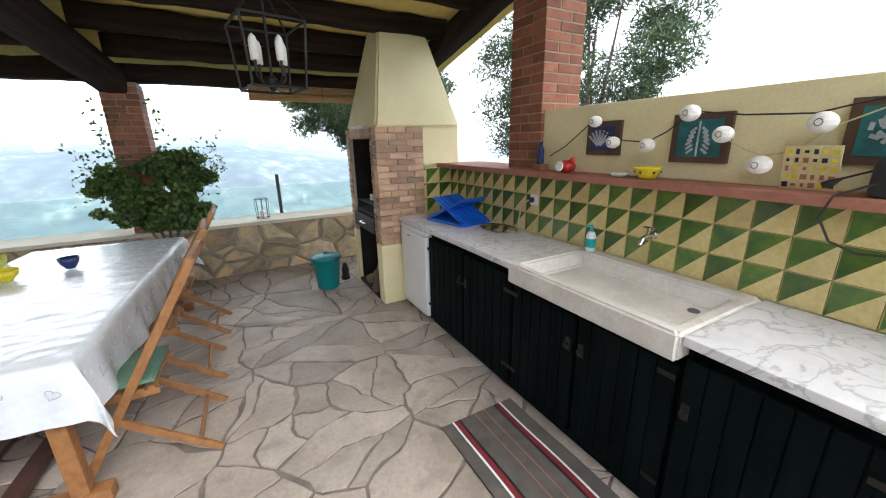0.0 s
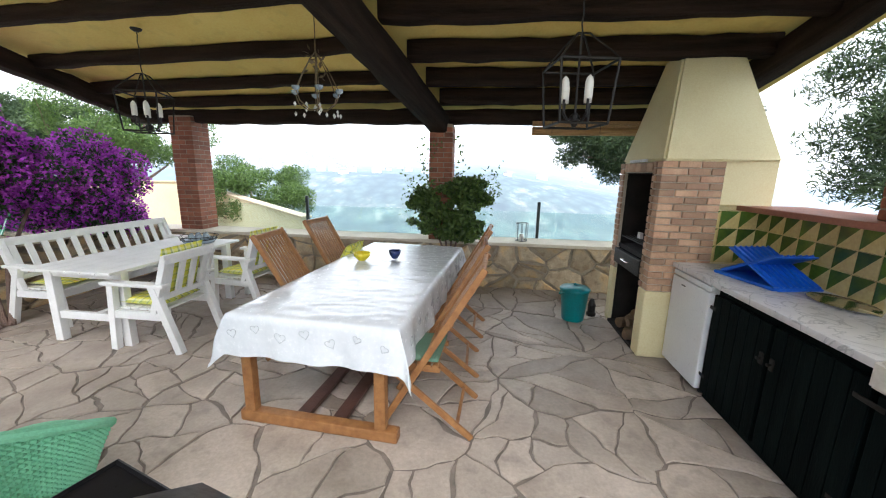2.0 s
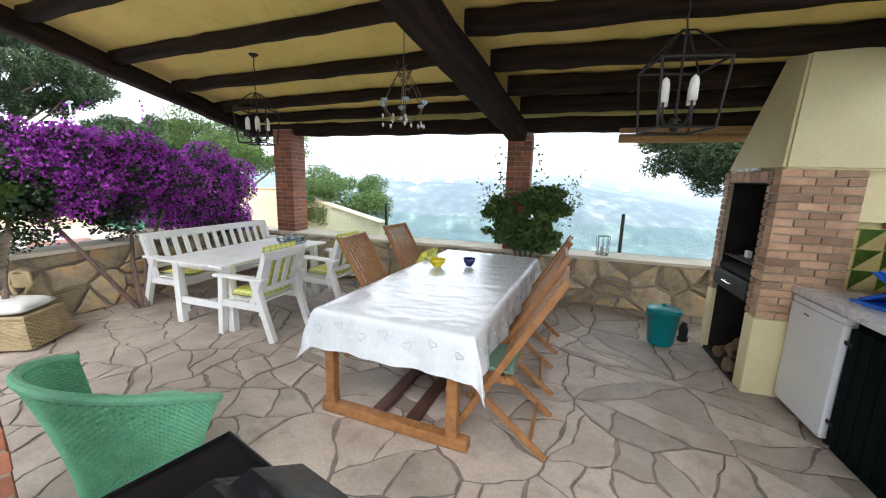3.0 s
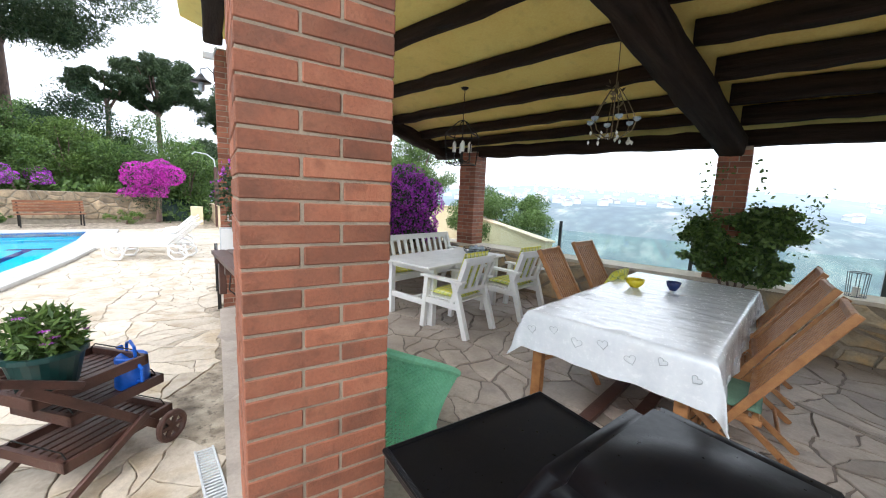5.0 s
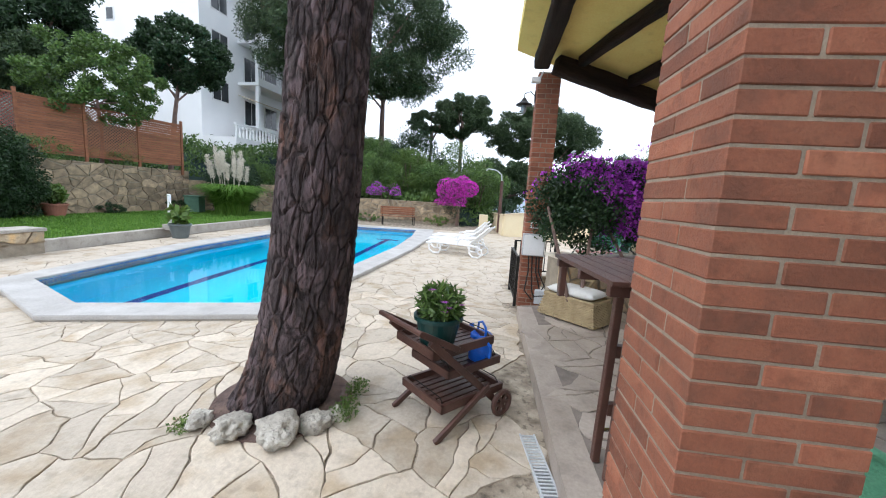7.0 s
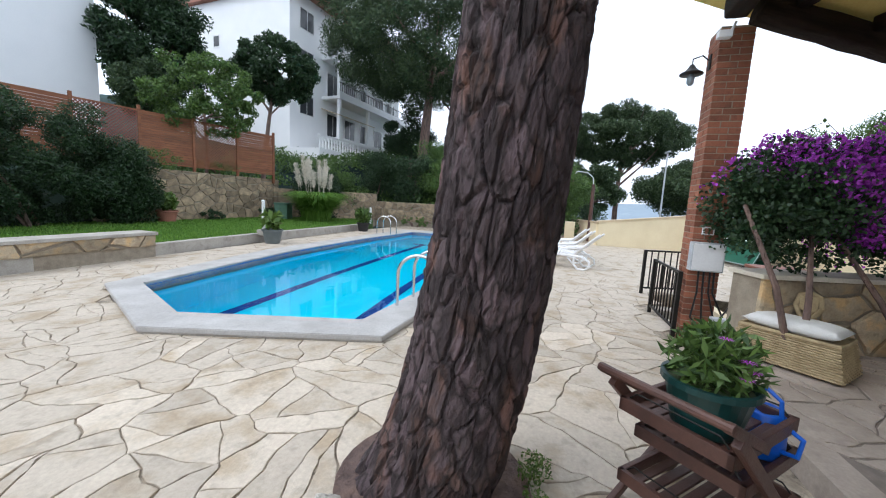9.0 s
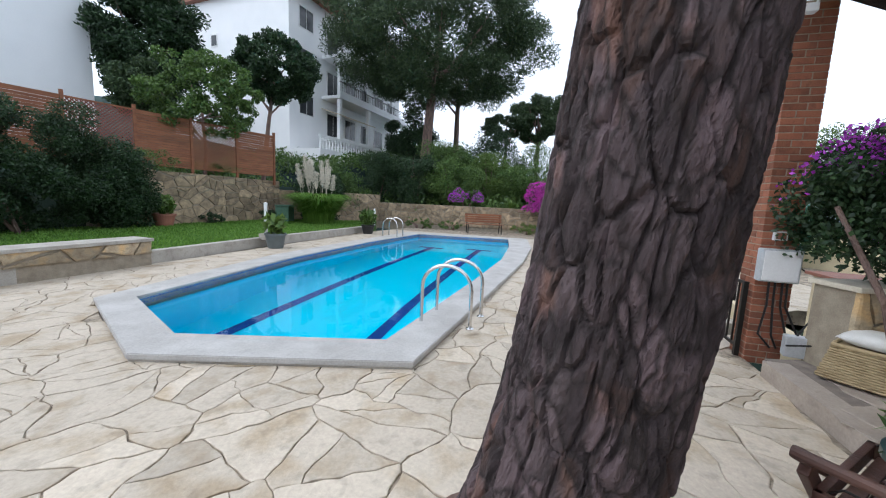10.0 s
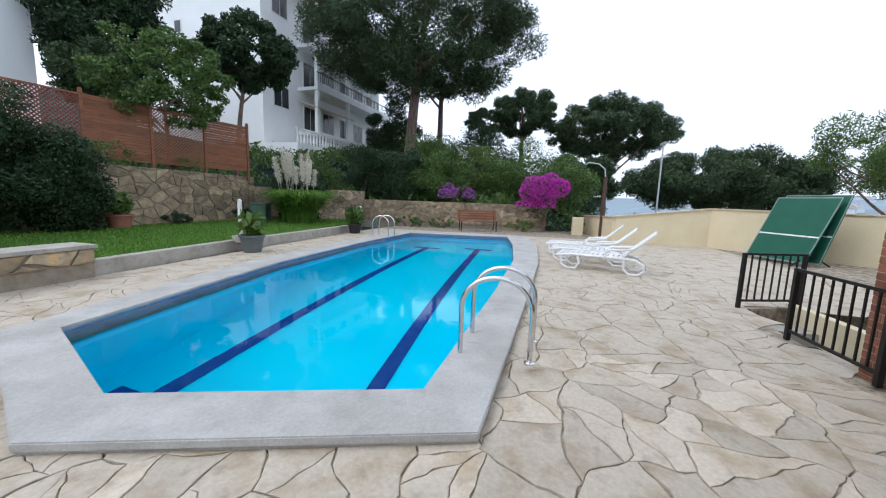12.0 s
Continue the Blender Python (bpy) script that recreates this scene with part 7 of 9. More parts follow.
build_bar_table()
bx = thing("meter_box", pose(-6.142, -0.21, 0.83, 0, 0, 90), "grey plastic electrical box with cables on the pillar", "box")
part("case", B(-0.16, 0.16, -0.11, 0.0, -0.16, 0.16, 0.012), M_STEELM, bx)
part("door", B(-0.145, 0.145, -0.116, -0.109, -0.145, 0.145, 0.006), M_WPLASTIC, bx)
for i, x in enumerate((-0.05, 0.0, 0.06, 0.10)):
    part("cable", tube(bmesh.new(), [(x, -0.05, -0.16), (x + 0.01, -0.05, -0.4), (x + 0.06 * i - 0.02, -0.04, -0.7), (x + 0.1, -0.03, -0.83)], 0.010, 6), M_CABLE, bx)
part("bulb_switch", B(-0.06, 0.05, -0.04, 0.0, 0.24, 0.33, 0.006), M_WPLASTIC, bx)
part("switch_plate", B(-0.045, 0.035, -0.045, -0.039, 0.255, 0.315, 0.003), M_TERRA, bx)
jb2 = thing("junction_box", pose(-5.92, -0.06, 0.1, 0, 0, 80), "small grey junction box on the floor with loose cables", "box")
part("case", B(-0.09, 0.09, -0.05, 0.05, -0.1, 0.10, 0.01), M_STEELM, jb2)
part("cable", tube(bmesh.new(), [(0, 0, 0.1), (0.08, 0.03, 0.25), (0.16, -0.02, 0.18), (0.1, -0.08, 0.05), (-0.1, -0.1, 0.02)], 0.009, 6), M_CABLE, jb2)


def build_wall_lamp():
    l = thing("wall_lantern", pose(-6.42, -0.50, 2.84) @ Matrix.Scale(0.8, 4), "black iron bell-shaped wall lantern", "lamp")
    part("bracket", tube(bmesh.new(), [(0.1, 0.2, 0.15), (0.06, 0.1, 0.26), (0, 0, 0.24), (0, 0, 0.16)], 0.010, 8), M_IRON, l)
    part("plate", B(0.06, 0.14, 0.17, 0.19, 0.05, 0.25, 0.006), M_IRON, l)
    part("shade", lathe(bmesh.new(), [(0.15, 0.03), (0.145, 0.045), (0.09, 0.075), (0.05, 0.12), (0.03, 0.16), (0.001, 0.17)], 22), M_IRON, l, smooth=True)
    part("globe", lathe(bmesh.new(), [(0.02, -0.12), (0.045, -0.09), (0.05, -0.02), (0.035, 0.04)], 14), M_GREYGL, l, smooth=True)


build_wall_lamp()
cm = thing("security_camera", pose(-5.85, -0.38, 3.05), "small white security camera under the eave", "camera")
part("case", B(-0.04, 0.04, -0.09, 0.03, -0.035, 0.035, 0.01), M_WPLASTIC, cm)
part("bracket", tube(bmesh.new(), [(0, 0.02, 0.02), (-0.02, 0.06, 0.12)], 0.012), M_WPLASTIC, cm)
bk = thing("door_wedge", pose(-2.16, -0.42, G, 0, 0, 6), "dark wooden block lying beside the pillar", "block")
part("block", B(-0.10, 0.06, -0.03, 0.05, 0.0, 0.07, 0.01), M_TEAKD, bk)


# ---- railings at the pool steps ----
def build_railing(name, a, b, label, h=0.78):
    a, b = Vector((*a, G)), Vector((*b, G))
    d = (b - a)
    L = d.length
    m = Matrix.Translation(a) @ d.to_track_quat("X", "Z").to_matrix().to_4x4()
    r = thing(name, m, label, "railing")
    for x in (0.0, L):
        part("post", B(x - 0.022, x + 0.022, -0.022, 0.022, 0.0, h, 0.003), M_IRON, r)
    for z in (0.09, h - 0.03):
        part("rail", B(0, L, -0.013, 0.013, z, z + 0.03, 0.003), M_IRON, r)
    n = max(2, int(L / 0.115))
    for i in range(1, n):
        x = L * i / n
        part("baluster", B(x - 0.008, x + 0.008, -0.008, 0.008, 0.1, h - 0.02), M_IRON, r)


build_railing("metal_gate", (-8.55, -0.27), (-8.86, 0.62), "black iron railing at the head of the steps")
build_railing("metal_railing", (-7.25, -0.42), (-6.20, -0.40), "black iron railing beside the pool steps")
sw = solid("step_wall", prism(bmesh.new(), [(-8.9, 0.62), (-8.9, 0.5), (-6.1, 0.5), (-6.1, 0.62)], -2.2, -0.1), M_CREAM, Matrix(), "cream wall of the sunken steps", "wall", kind="structure")
for i in range(5):
    solid("step", B(-7.5 + i * 0.28 - 1.0, -7.5 + i * 0.28 - 0.7, -0.28, 0.5, -1.6, G - 0.18 * (i + 1), 0.01), M_CONC, Matrix(), "rough stone step going down", "step", "sunken steps", kind="structure")
pier = solid("gate_pier", B(-7.3, -6.6, 0.75, 1.25, -0.6, 0.62, 0.008), M_CREAM, Matrix(), "cream plastered low pier with a terracotta cap", "wall", kind="structure")
part("cap", B(-7.36, -6.54, 0.69, 1.31, 0.62, 0.66, 0.006), M_TERRA, pier)


# ---- bougainvillea over the side parapet ----
def build_bougainvillea():
    t = thing("bougainvillea", T(-5.25, 3.4), "large purple bougainvillea spilling over the side parapet", "shrub")
    stems = [[(0.35, -0.35, 0), (0.20, -0.3, 0.5), (0.0, -0.15, 0.95), (-0.2, 0.2, 1.5)], [(0.38, -0.32, 0), (0.15, -0.1, 0.6), (-0.05, 0.3, 1.1), (-0.1, 0.8, 1.5)], [(0.36, -0.4, 0), (0.22, -0.7, 0.6), (-0.1, -1.0, 1.3)], [(0.38, -1.5, 0), (0.26, -1.4, 0.6), (0.0, -1.2, 1.1), (-0.2, -1.0, 1.5)], [(0.35, -1.55, 0), (0.3, -1.75, 0.7), (-0.1, -1.8, 1.4)]]
    for k, s in enumerate(stems):
        part("stem", tube(bmesh.new(), s, [0.030 - 0.006 * i for i in range(len(s))], 8), M_BARK, t)
    big = [(-0.35, 0.0, 1.55, 0.62, 0.8, 0.58), (-0.3, 0.75, 1.42, 0.65, 0.85, 0.75), (-0.3, 1.35, 1.25, 0.6, 0.75, 0.72), (-0.2, 0.95, 0.95, 0.45, 0.7, 0.35), (-0.35, -0.6, 1.65, 0.55, 0.55, 0.42), (-0.3, -1.15, 1.7, 0.55, 0.5, 0.42), (-0.25, -1.55, 1.35, 0.4, 0.35, 0.6), (-0.25, -0.15, 1.15, 0.3, 0.35, 0.25), (-0.2, -1.25, 1.25, 0.42, 0.55, 0.5), (-0.15, -0.75, 1.35, 0.4, 0.5, 0.4)]
    lumps = []
    for i, b in enumerate(big):
        lumps += clumps(b[:3], [0.8 * q for q in b[3:]], 18, 0.24, 60 + i)
    c, d = in_blobs(lumps, 42000, 11, 0.3)
    ob = new("leaves", quads("leaves", leaf_quads(c, 0.055, 0.035, 0.1, d * 0.6, 11), M_LEAFD))
    ob.parent = t
    c, d = in_blobs(lumps, 95000, 12, 0.75)
    keep = (c[:, 2] + 0.25 * np.sin(c[:, 1] * 5) + 0.15 * rng.normal(size=len(c)) > 1.12 - 0.35 * (c[:, 1] > 0.2) + 0.68 * (c[:, 1] < -0.9)) & (rng.uniform(size=len(c)) < 0.75)
    c, d = c[keep] + d[keep] * 0.03, d[keep]
    ob = new("blossom", quads("blossom", leaf_quads(c, 0.04, 0.034, 0.2, d * 0.7, 12), M_PURPLE))
    ob.parent = t
    tagged(ob, "masses of purple bracts")
    # stray shoots
    for k in range(9):
        a = rng.uniform(-1.6, 1.5)
        p = Vector((-0.3 + rng.uniform(-0.2, 0.3), a, 1.95))
        q = p + Vector((rng.uniform(-0.2, 0.3), rng.uniform(-0.3, 0.3), rng.uniform(0.25, 0.55)))
        part("shoot", tube(bmesh.new(), [p, (p + q) / 2 + Vector((0, 0, 0.06)), q], 0.003, 4), M_BARK, t)
        cc = np.array([p + (q - p) * f for f in np.linspace(0.2, 1, 9)]) + rng.normal(size=(9, 3)) * 0.02
        ob = new("shoot_leaves", quads("shoot_leaves", leaf_quads(cc, 0.05, 0.03, 0, None, 70 + k), M_PURPLE if k % 2 else M_LEAF))
        ob.parent = t


build_bougainvillea()


def build_creeper():
    t = thing("climbing_shrub", T(-0.66, 5.12), "bushy green shrub climbing the brick pillar", "shrub")
    for k in range(4):
        part("stem", tube(bmesh.new(), [(0.05 * k - 0.08, 0.0, 0), (0.04 * k - 0.05, 0.05, 0.5), (0.15 * k - 0.25, 0.05, 1.0)], [0.02, 0.016, 0.01], 7), M_BARK, t)
    lumps = clumps((0, 0, 1.12), (0.60, 0.32, 0.42), 60, 0.12, 91)
    c, d = in_blobs(lumps, 12000, 21, 0.1)
    ob = new("leaves", quads("leaves", leaf_quads(c, 0.062, 0.042, -0.2, d * 0.6, 21), M_LEAF))
    ob.parent = t
    sprays = []
    for k in range(110):
        a = rng.uniform(0, math.tau)
        p = Vector((0.42 * math.cos(a), 0.2 * math.sin(a), 1.15 + 0.35 * rng.uniform(-0.4, 1)))
        q = p + Vector((0.26 * math.cos(a), 0.08, rng.uniform(-0.15, 0.3)))
        cc = np.array([p + (q - p) * f for f in np.linspace(0, 1, 9)]) + rng.normal(size=(9, 3)) * 0.02
        sprays.append(leaf_quads(cc, 0.045, 0.028, -0.2, None, 120 + k))
    ob = new("sprays", quads("sprays", np.concatenate(sprays), M_LEAF))
    ob.parent = t
    tagged(ob, kind="stuff")
    for k in range(5):
        x = -0.36 + 0.06 * k if k < 3 else 0.03 + 0.05 * k - 0.1
        pts = np.array([(x + 0.05 * math.sin(z * 6 + k), 0.18 + 0.02 * math.sin(z * 9), z) for z in np.linspace(1.3, 2.1, 26)]) + rng.normal(size=(26, 3)) * 0.022
        ob = new("tendril", quads("tendril", leaf_quads(pts, 0.055, 0.035, -0.3, None, 170 + k), M_LEAF))
        ob.parent = t


build_creeper()

# ---- pool furniture ----
def build_ladder(m):
    l = thing("pool_ladder", m, "polished steel pool ladder with curved handrails", "ladder", "pool ladders")
    for y in (-0.25, 0.25):
        pts = [(-0.38, y, -0.9), (-0.38, y, 0.05)] + [(-0.38 + 0.29 + 0.29 * -math.cos(a), y, 0.42 + 0.26 * math.sin(a)) for a in np.linspace(0.0, math.pi, 14)] + [(0.20, y, 0.06), (0.20, y, 0.0)]
        hr = part("handrail", tube(bmesh.new(), pts, 0.021, 12), M_STEEL, l, smooth=True)
        part("flange", lathe(bmesh.new(), [(0.045, 0), (0.045, 0.01), (0.025, 0.018)], 16, (0.20, y, 0)), M_STEEL, hr)
    for z in (-0.75, -0.45, -0.2):
        part("tread", B(-0.42, -0.34, -0.25, 0.25, z, z + 0.025, 0.006), M_STEEL, l)
    return l


ld = build_ladder(pose(-5.88, -3.30, G + 0.07, 0, 0, 87))
copy_thing(ld, pose(-14.4, -8.12, G + 0.07, 0, 0, -92))


def build_lounger(m):
    s = thing("sun_lounger", m, "white plastic slatted sun lounger with raised back", "lounger", "loungers by the pool")
    for y in (-0.29, 0.29):
        part("side_rail", tube(bmesh.new(), [(-0.95, y, 0.28), (-0.6, y, 0.32), (0.35, y, 0.32), (0.60, y, 0.30)], 0.028, 8), M_WPLASTIC, s)
        part("back_rail", tube(bmesh.new(), [(0.30, y * 0.95, 0.33), (0.62, y * 0.95, 0.62), (0.88, y * 0.9, 0.86)], 0.024, 8), M_WPLASTIC, s)
        part("leg", tube(bmesh.new(), [(-0.86, y, 0.29), (-0.84, y, 0.10), (-0.72, y, 0.02), (-0.55, y, 0.03), (-0.48, y, 0.14), (-0.52, y, 0.3)], 0.026, 8), M_WPLASTIC, s)
        part("leg", tube(bmesh.new(), [(0.36, y, 0.31), (0.36, y, 0.12), (0.46, y, 0.02), (0.62, y, 0.02), (0.72, y, 0.10), (0.70, y, 0.22), (0.55, y, 0.30)], 0.026, 8), M_WPLASTIC, s)
        part("armrest", tube(bmesh.new(), [(0.0, y * 1.06, 0.33), (0.06, y * 1.08, 0.47), (0.35, y * 1.08, 0.50), (0.50, y, 0.52)], 0.022, 8), M_WPLASTIC, s)
    for i in range(13):
        x = -0.92 + i * 0.098
        part("seat_slat", B(x, x + 0.07, -0.28, 0.28, 0.325, 0.343, 0.006), M_WPLASTIC, s)
    for i in range(9):
        f = (i + 0.5) / 9
        x, z = 0.33 + 0.55 * f, 0.35 + 0.50 * f
        part("back_slat", B(-0.03, 0.03, -0.26, 0.26, -0.008, 0.008, 0.005, pose(x, 0, z, 0, -42, 0)), M_WPLASTIC, s)
    return s


lo = build_lounger(pose(-10.9, -1.6, G, 0, 0, 74))
copy_thing(lo, pose(-11.9, -1.7, G, 0, 0, 76))
copy_thing(lo, pose(-13.0, -1.75, G, 0, 0, 76))

# ---- lawn side ----
kerb = [(3.0, -9.6), (-5.0, -9.62), (-9.7, -9.9), (-15.9, -10.0)]
lawn_poly = [(3.0, -9.75), (3.0, -15.6), (-9.0, -15.9), (-16.3, -15.4), (-19.9, -11.5), (-16.2, -10.2), (-9.7, -10.05), (-5.0, -9.8)]
lawn = solid("lawn", prism(bmesh.new(), lawn_poly[::-1], -0.5, 0.05), M_GRASS, Matrix(), "mown green lawn above the pool kerb", "lawn", kind="structure")
for a, b in zip(kerb, kerb[1:]):
    bm = bmesh.new()
    bar(bm, (a[0], a[1] - 0.1, -0.04), (b[0], b[1] - 0.1, -0.04), 0.2, 0.26, 0.008)
    solid("kerb", bm, M_CONC, Matrix(), "rough grey concrete kerb of the lawn", "kerb", kind="structure")
gg = np.random.default_rng(77)
pts = np.stack([gg.uniform(-19.5, 1.0, 60000), gg.uniform(-15.6, -9.9, 60000), np.full(60000, 0.05)], -1)
ok = np.array([inside(lawn_poly, p[0], p[1]) and p[0] < -3 for p in pts])
pts = pts[ok]
dirs = gg.normal(size=(len(pts), 3)) * 0.45
dirs[:, 2] = 1
h = gg.uniform(0.03, 0.07, len(pts))[:, None]
s = np.stack([gg.normal(size=len(pts)), gg.normal(size=len(pts)), np.zeros(len(pts))], -1)
s /= np.linalg.norm(s, axis=1, keepdims=True)
tip = pts + dirs * h
ob = new("grass", quads("grass", np.stack([pts - s * 0.014, pts + s * 0.014, tip + s * 0.006, tip - s * 0.006], 1), M_BLADE))
tagged(ob, "short green grass blades of the lawn", "grass", kind="stuff")
stub = rubble_wall("planter_wall", pose(-6.85, -9.62, 0.06) @ pose(0, -0.02, 0), 6.0, 0.22, 0.45, "low stone planter wall with a slab cap", size=0.22, seed=41, cap=0.06, capmat=M_CONC)
stub.matrix_world = pose(-0.85, -9.60, 0.08, 0, 0, 180)
rubble_wall("wall_garden", pose(-9.3, -15.25, 0.05) @ pose(0, 0, 0, 0, 0, 180) @ pose(0, 0, 0), 7.6, 1.85, 0.5, "tall dry stone retaining wall below the fence", size=0.24, seed=42, joined=True)
rubble_wall("wall_garden", pose(-16.9, -15.3, 0.0, 0, 0, 141.0), 5.4, 1.5, 0.5, "stone retaining wall turning along the lawn", size=0.24, seed=43, joined=True)
rubble_wall("wall_garden", pose(-21.0, -11.9, 0.0, 0, 0, 90), 9.4, 1.08, 0.5, "low stone retaining wall behind the pool", size=0.24, seed=44, joined=True)


# ---- fence ----
M_FENCE = paint("reddish_fence", (0.29, 0.112, 0.05), (0.19, 0.07, 0.034), 0.7, 4, 50, 0.4, stretch=(0.5, 4, 4), piece_var=0.15)
M_LATT = paint("red_lattice", (0.24, 0.07, 0.047), (0.17, 0.05, 0.036), 0.7, 5, 50, 0.3)


def build_fence():
    a, b = Vector((-0.8, -18.7, 2.1)), Vector((-16.4, -15.1, 2.1))
    d = b - a
    L = d.length
    m = Matrix.Translation(a) @ Matrix.Rotation(math.atan2(d.y, d.x), 4, "Z")
    f = thing("garden_fence", m, "reddish wooden fence of slatted and lattice panels", "fence")
    n = 9
    for i in range(n + 1):
        part("post", B(i * L / n - 0.045, i * L / n + 0.045, -0.045, 0.045, -0.4, 2.0, 0.01), M_FENCE, f)
    for i in range(n):
        x0, x1 = i * L / n + 0.05, (i + 1) * L / n - 0.05
        kind_ = "lattice_panel" if i in (2, 5, 7) else "slat_panel"
        p = part(kind_, B(x0, x1, -0.02, 0.02, 0.0, 0.05, 0.004), M_LATT if i < 6 and kind_ == "lattice_panel" else M_FENCE, f)
        part("top_rail", B(x0, x1, -0.02, 0.02, 1.80, 1.85, 0.004), M_FENCE, p)
        if kind_ == "lattice_panel":
            mt = M_LATT if i < 6 else M_FENCE
            W = x1 - x0
            k = 0.11
            bm = bmesh.new()
            nn = int((W + 1.8) / k)
            for j in range(nn):
                s0 = -1.8 + j * k
                for sg in (1, -1):
                    lo_t, hi_t = max(0.0, -s0), min(1.8, W - s0)
                    if hi_t - lo_t < 0.05:
                        continue
                    xa, xb = s0 + lo_t, s0 + hi_t
                    if sg < 0:
                        xa, xb = W - xa, W - xb
                    bar(bm, (x0 + xa, 0.008 * sg, lo_t), (x0 + xb, 0.008 * sg, hi_t), 0.009, 0.034, 0.0)
            ob_ = part("lattice", bm, mt, p)
            tagged(ob_, kind="stuff")
        else:
            for j in range(19):
                z = 0.06 + j * 0.092
                part("slat", B(x0, x1, -0.012 + 0.012 * (j % 2), 0.004 + 0.012 * (j % 2), z, z + 0.085, 0.003), M_FENCE, p)


build_fence()


# ---- house on the slope ----
M_HOUSE = paint("white_render", (0.90, 0.90, 0.90), (0.85, 0.855, 0.86), 0.85, 0.6, 20, 0.1)
# window panes on solid wall: the rooms' shade is in the colour
M_SHADE = paint("opening_shade_paint", (0.05, 0.055, 0.06), (0.03, 0.034, 0.04), 0.15, 2, 20, 0.02)
M_AWN = paint("awning_canvas", (0.62, 0.52, 0.38), (0.55, 0.46, 0.33), 0.9, 2, 40, 0.1)


def build_house():
    c = Vector((-26.1, -22.1, 0))
    m = Matrix.Translation(c) @ Matrix.Rotation(radians(175), 4, "Z")   # local x runs along the balcony front
    h = thing("apartment_house", m, "white rendered apartment house with balconies", "house")
    part("wall", B(0, 17, 0, 13, 1.0, 16.5), M_HOUSE, h, "white rendered walls")
    part("roof", B(-0.4, 17.5, -1.8, 13.4, 16.5, 16.9, 0.03), M_TERRA, h, "flat tiled roof")
    # blank gable: one small window
    w = part("window", B(-0.03, 0.02, 7.4, 8.2, 12.9, 13.9), M_WHITE, h)
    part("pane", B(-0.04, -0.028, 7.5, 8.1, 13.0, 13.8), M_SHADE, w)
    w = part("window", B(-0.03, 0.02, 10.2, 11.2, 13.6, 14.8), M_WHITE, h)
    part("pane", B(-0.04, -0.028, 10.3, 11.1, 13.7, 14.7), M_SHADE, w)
    # front: a strip of windows, then balconies storey by storey
    for z in (7.6, 11.0, 14.0):
        w = part("window", B(1.0, 2.6, -0.03, 0.02, z, z + 1.6), M_WHITE, h)
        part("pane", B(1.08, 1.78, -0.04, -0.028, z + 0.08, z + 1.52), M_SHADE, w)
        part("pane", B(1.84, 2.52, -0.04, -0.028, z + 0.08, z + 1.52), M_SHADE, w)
    for z in (6.2, 9.6, 12.8):
        b = part("balcony", B(3.6, 16.6, -1.9, 0.0, z - 0.25, z, 0.02), M_HOUSE, h, "white balcony slab")
        if z > 7:
            part("parapet", B(3.6, 16.6, -1.9, -1.78, z, z + (0.95 if z > 10 else 0.35), 0.02), M_HOUSE, b)
        for k in range(5):
            x = 4.2 + k * 2.5
            w = part("window", B(x, x + 1.7, -0.05, 0.02, z + 0.05, z + 2.2), M_WHITE, h)
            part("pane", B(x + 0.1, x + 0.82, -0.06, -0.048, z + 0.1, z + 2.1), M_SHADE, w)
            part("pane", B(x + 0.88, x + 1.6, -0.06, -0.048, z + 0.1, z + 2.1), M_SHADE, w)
        for k in range(4):
            x = 3.65 + k * 4.27
            part("pillar", B(x, x + 0.3, -1.85, -1.55, z, z + 3.1, 0.02), M_HOUSE, h)
        if 9 < z < 10:
            for k in range(46):
                x = 3.7 + k * 0.28
                part("baluster", B(x, x + 0.03, -1.86, -1.83, z + 0.3, z + 1.05), M_IRON, b)
            part("handrail", B(3.6, 16.6, -1.88, -1.80, z + 1.03, z + 1.08), M_IRON, b)
    part("awning", B(0, 5.5, -1.9, 0.0, -0.03, 0.03, 0.01, pose(3.4, -0.15, 8.55, 17, 0, 0)), M_AWN, h, "pale canvas awning")
    # balustrade of the terrace in front
    t = thing("balustrade", m, "white balustrade of the house terrace", "railing")
    part("slab", B(-0.6, 13.0, -3.4, 0.0, 2.0, 4.7), M_HOUSE, t)
    part("handrail", B(-0.6, 13.0, -3.4, -3.2, 5.55, 5.7, 0.02), M_HOUSE, t)
    for k in range(40):
        part("baluster", lathe(bmesh.new(), [(0.06, 0), (0.09, 0.2), (0.05, 0.5), (0.08, 0.85)], 8, (-0.45 + k * 0.34, -3.3, 4.7)), M_HOUSE, t)
    # the neighbour's wall further along
    n = thing("neighbour_house", Matrix.Translation((-13.4, -25.5, 0)) @ Matrix.Rotation(radians(172), 4, "Z"), "white rendered neighbouring house", "house")
    part("wall", B(-14, 2.0, 0, 8, 1.0, 14.0), M_HOUSE, n)
    part("roof", B(-14.4, 2.4, -0.4, 8.4, 14.0, 14.3, 0.02), M_TERRA, n)


build_house()


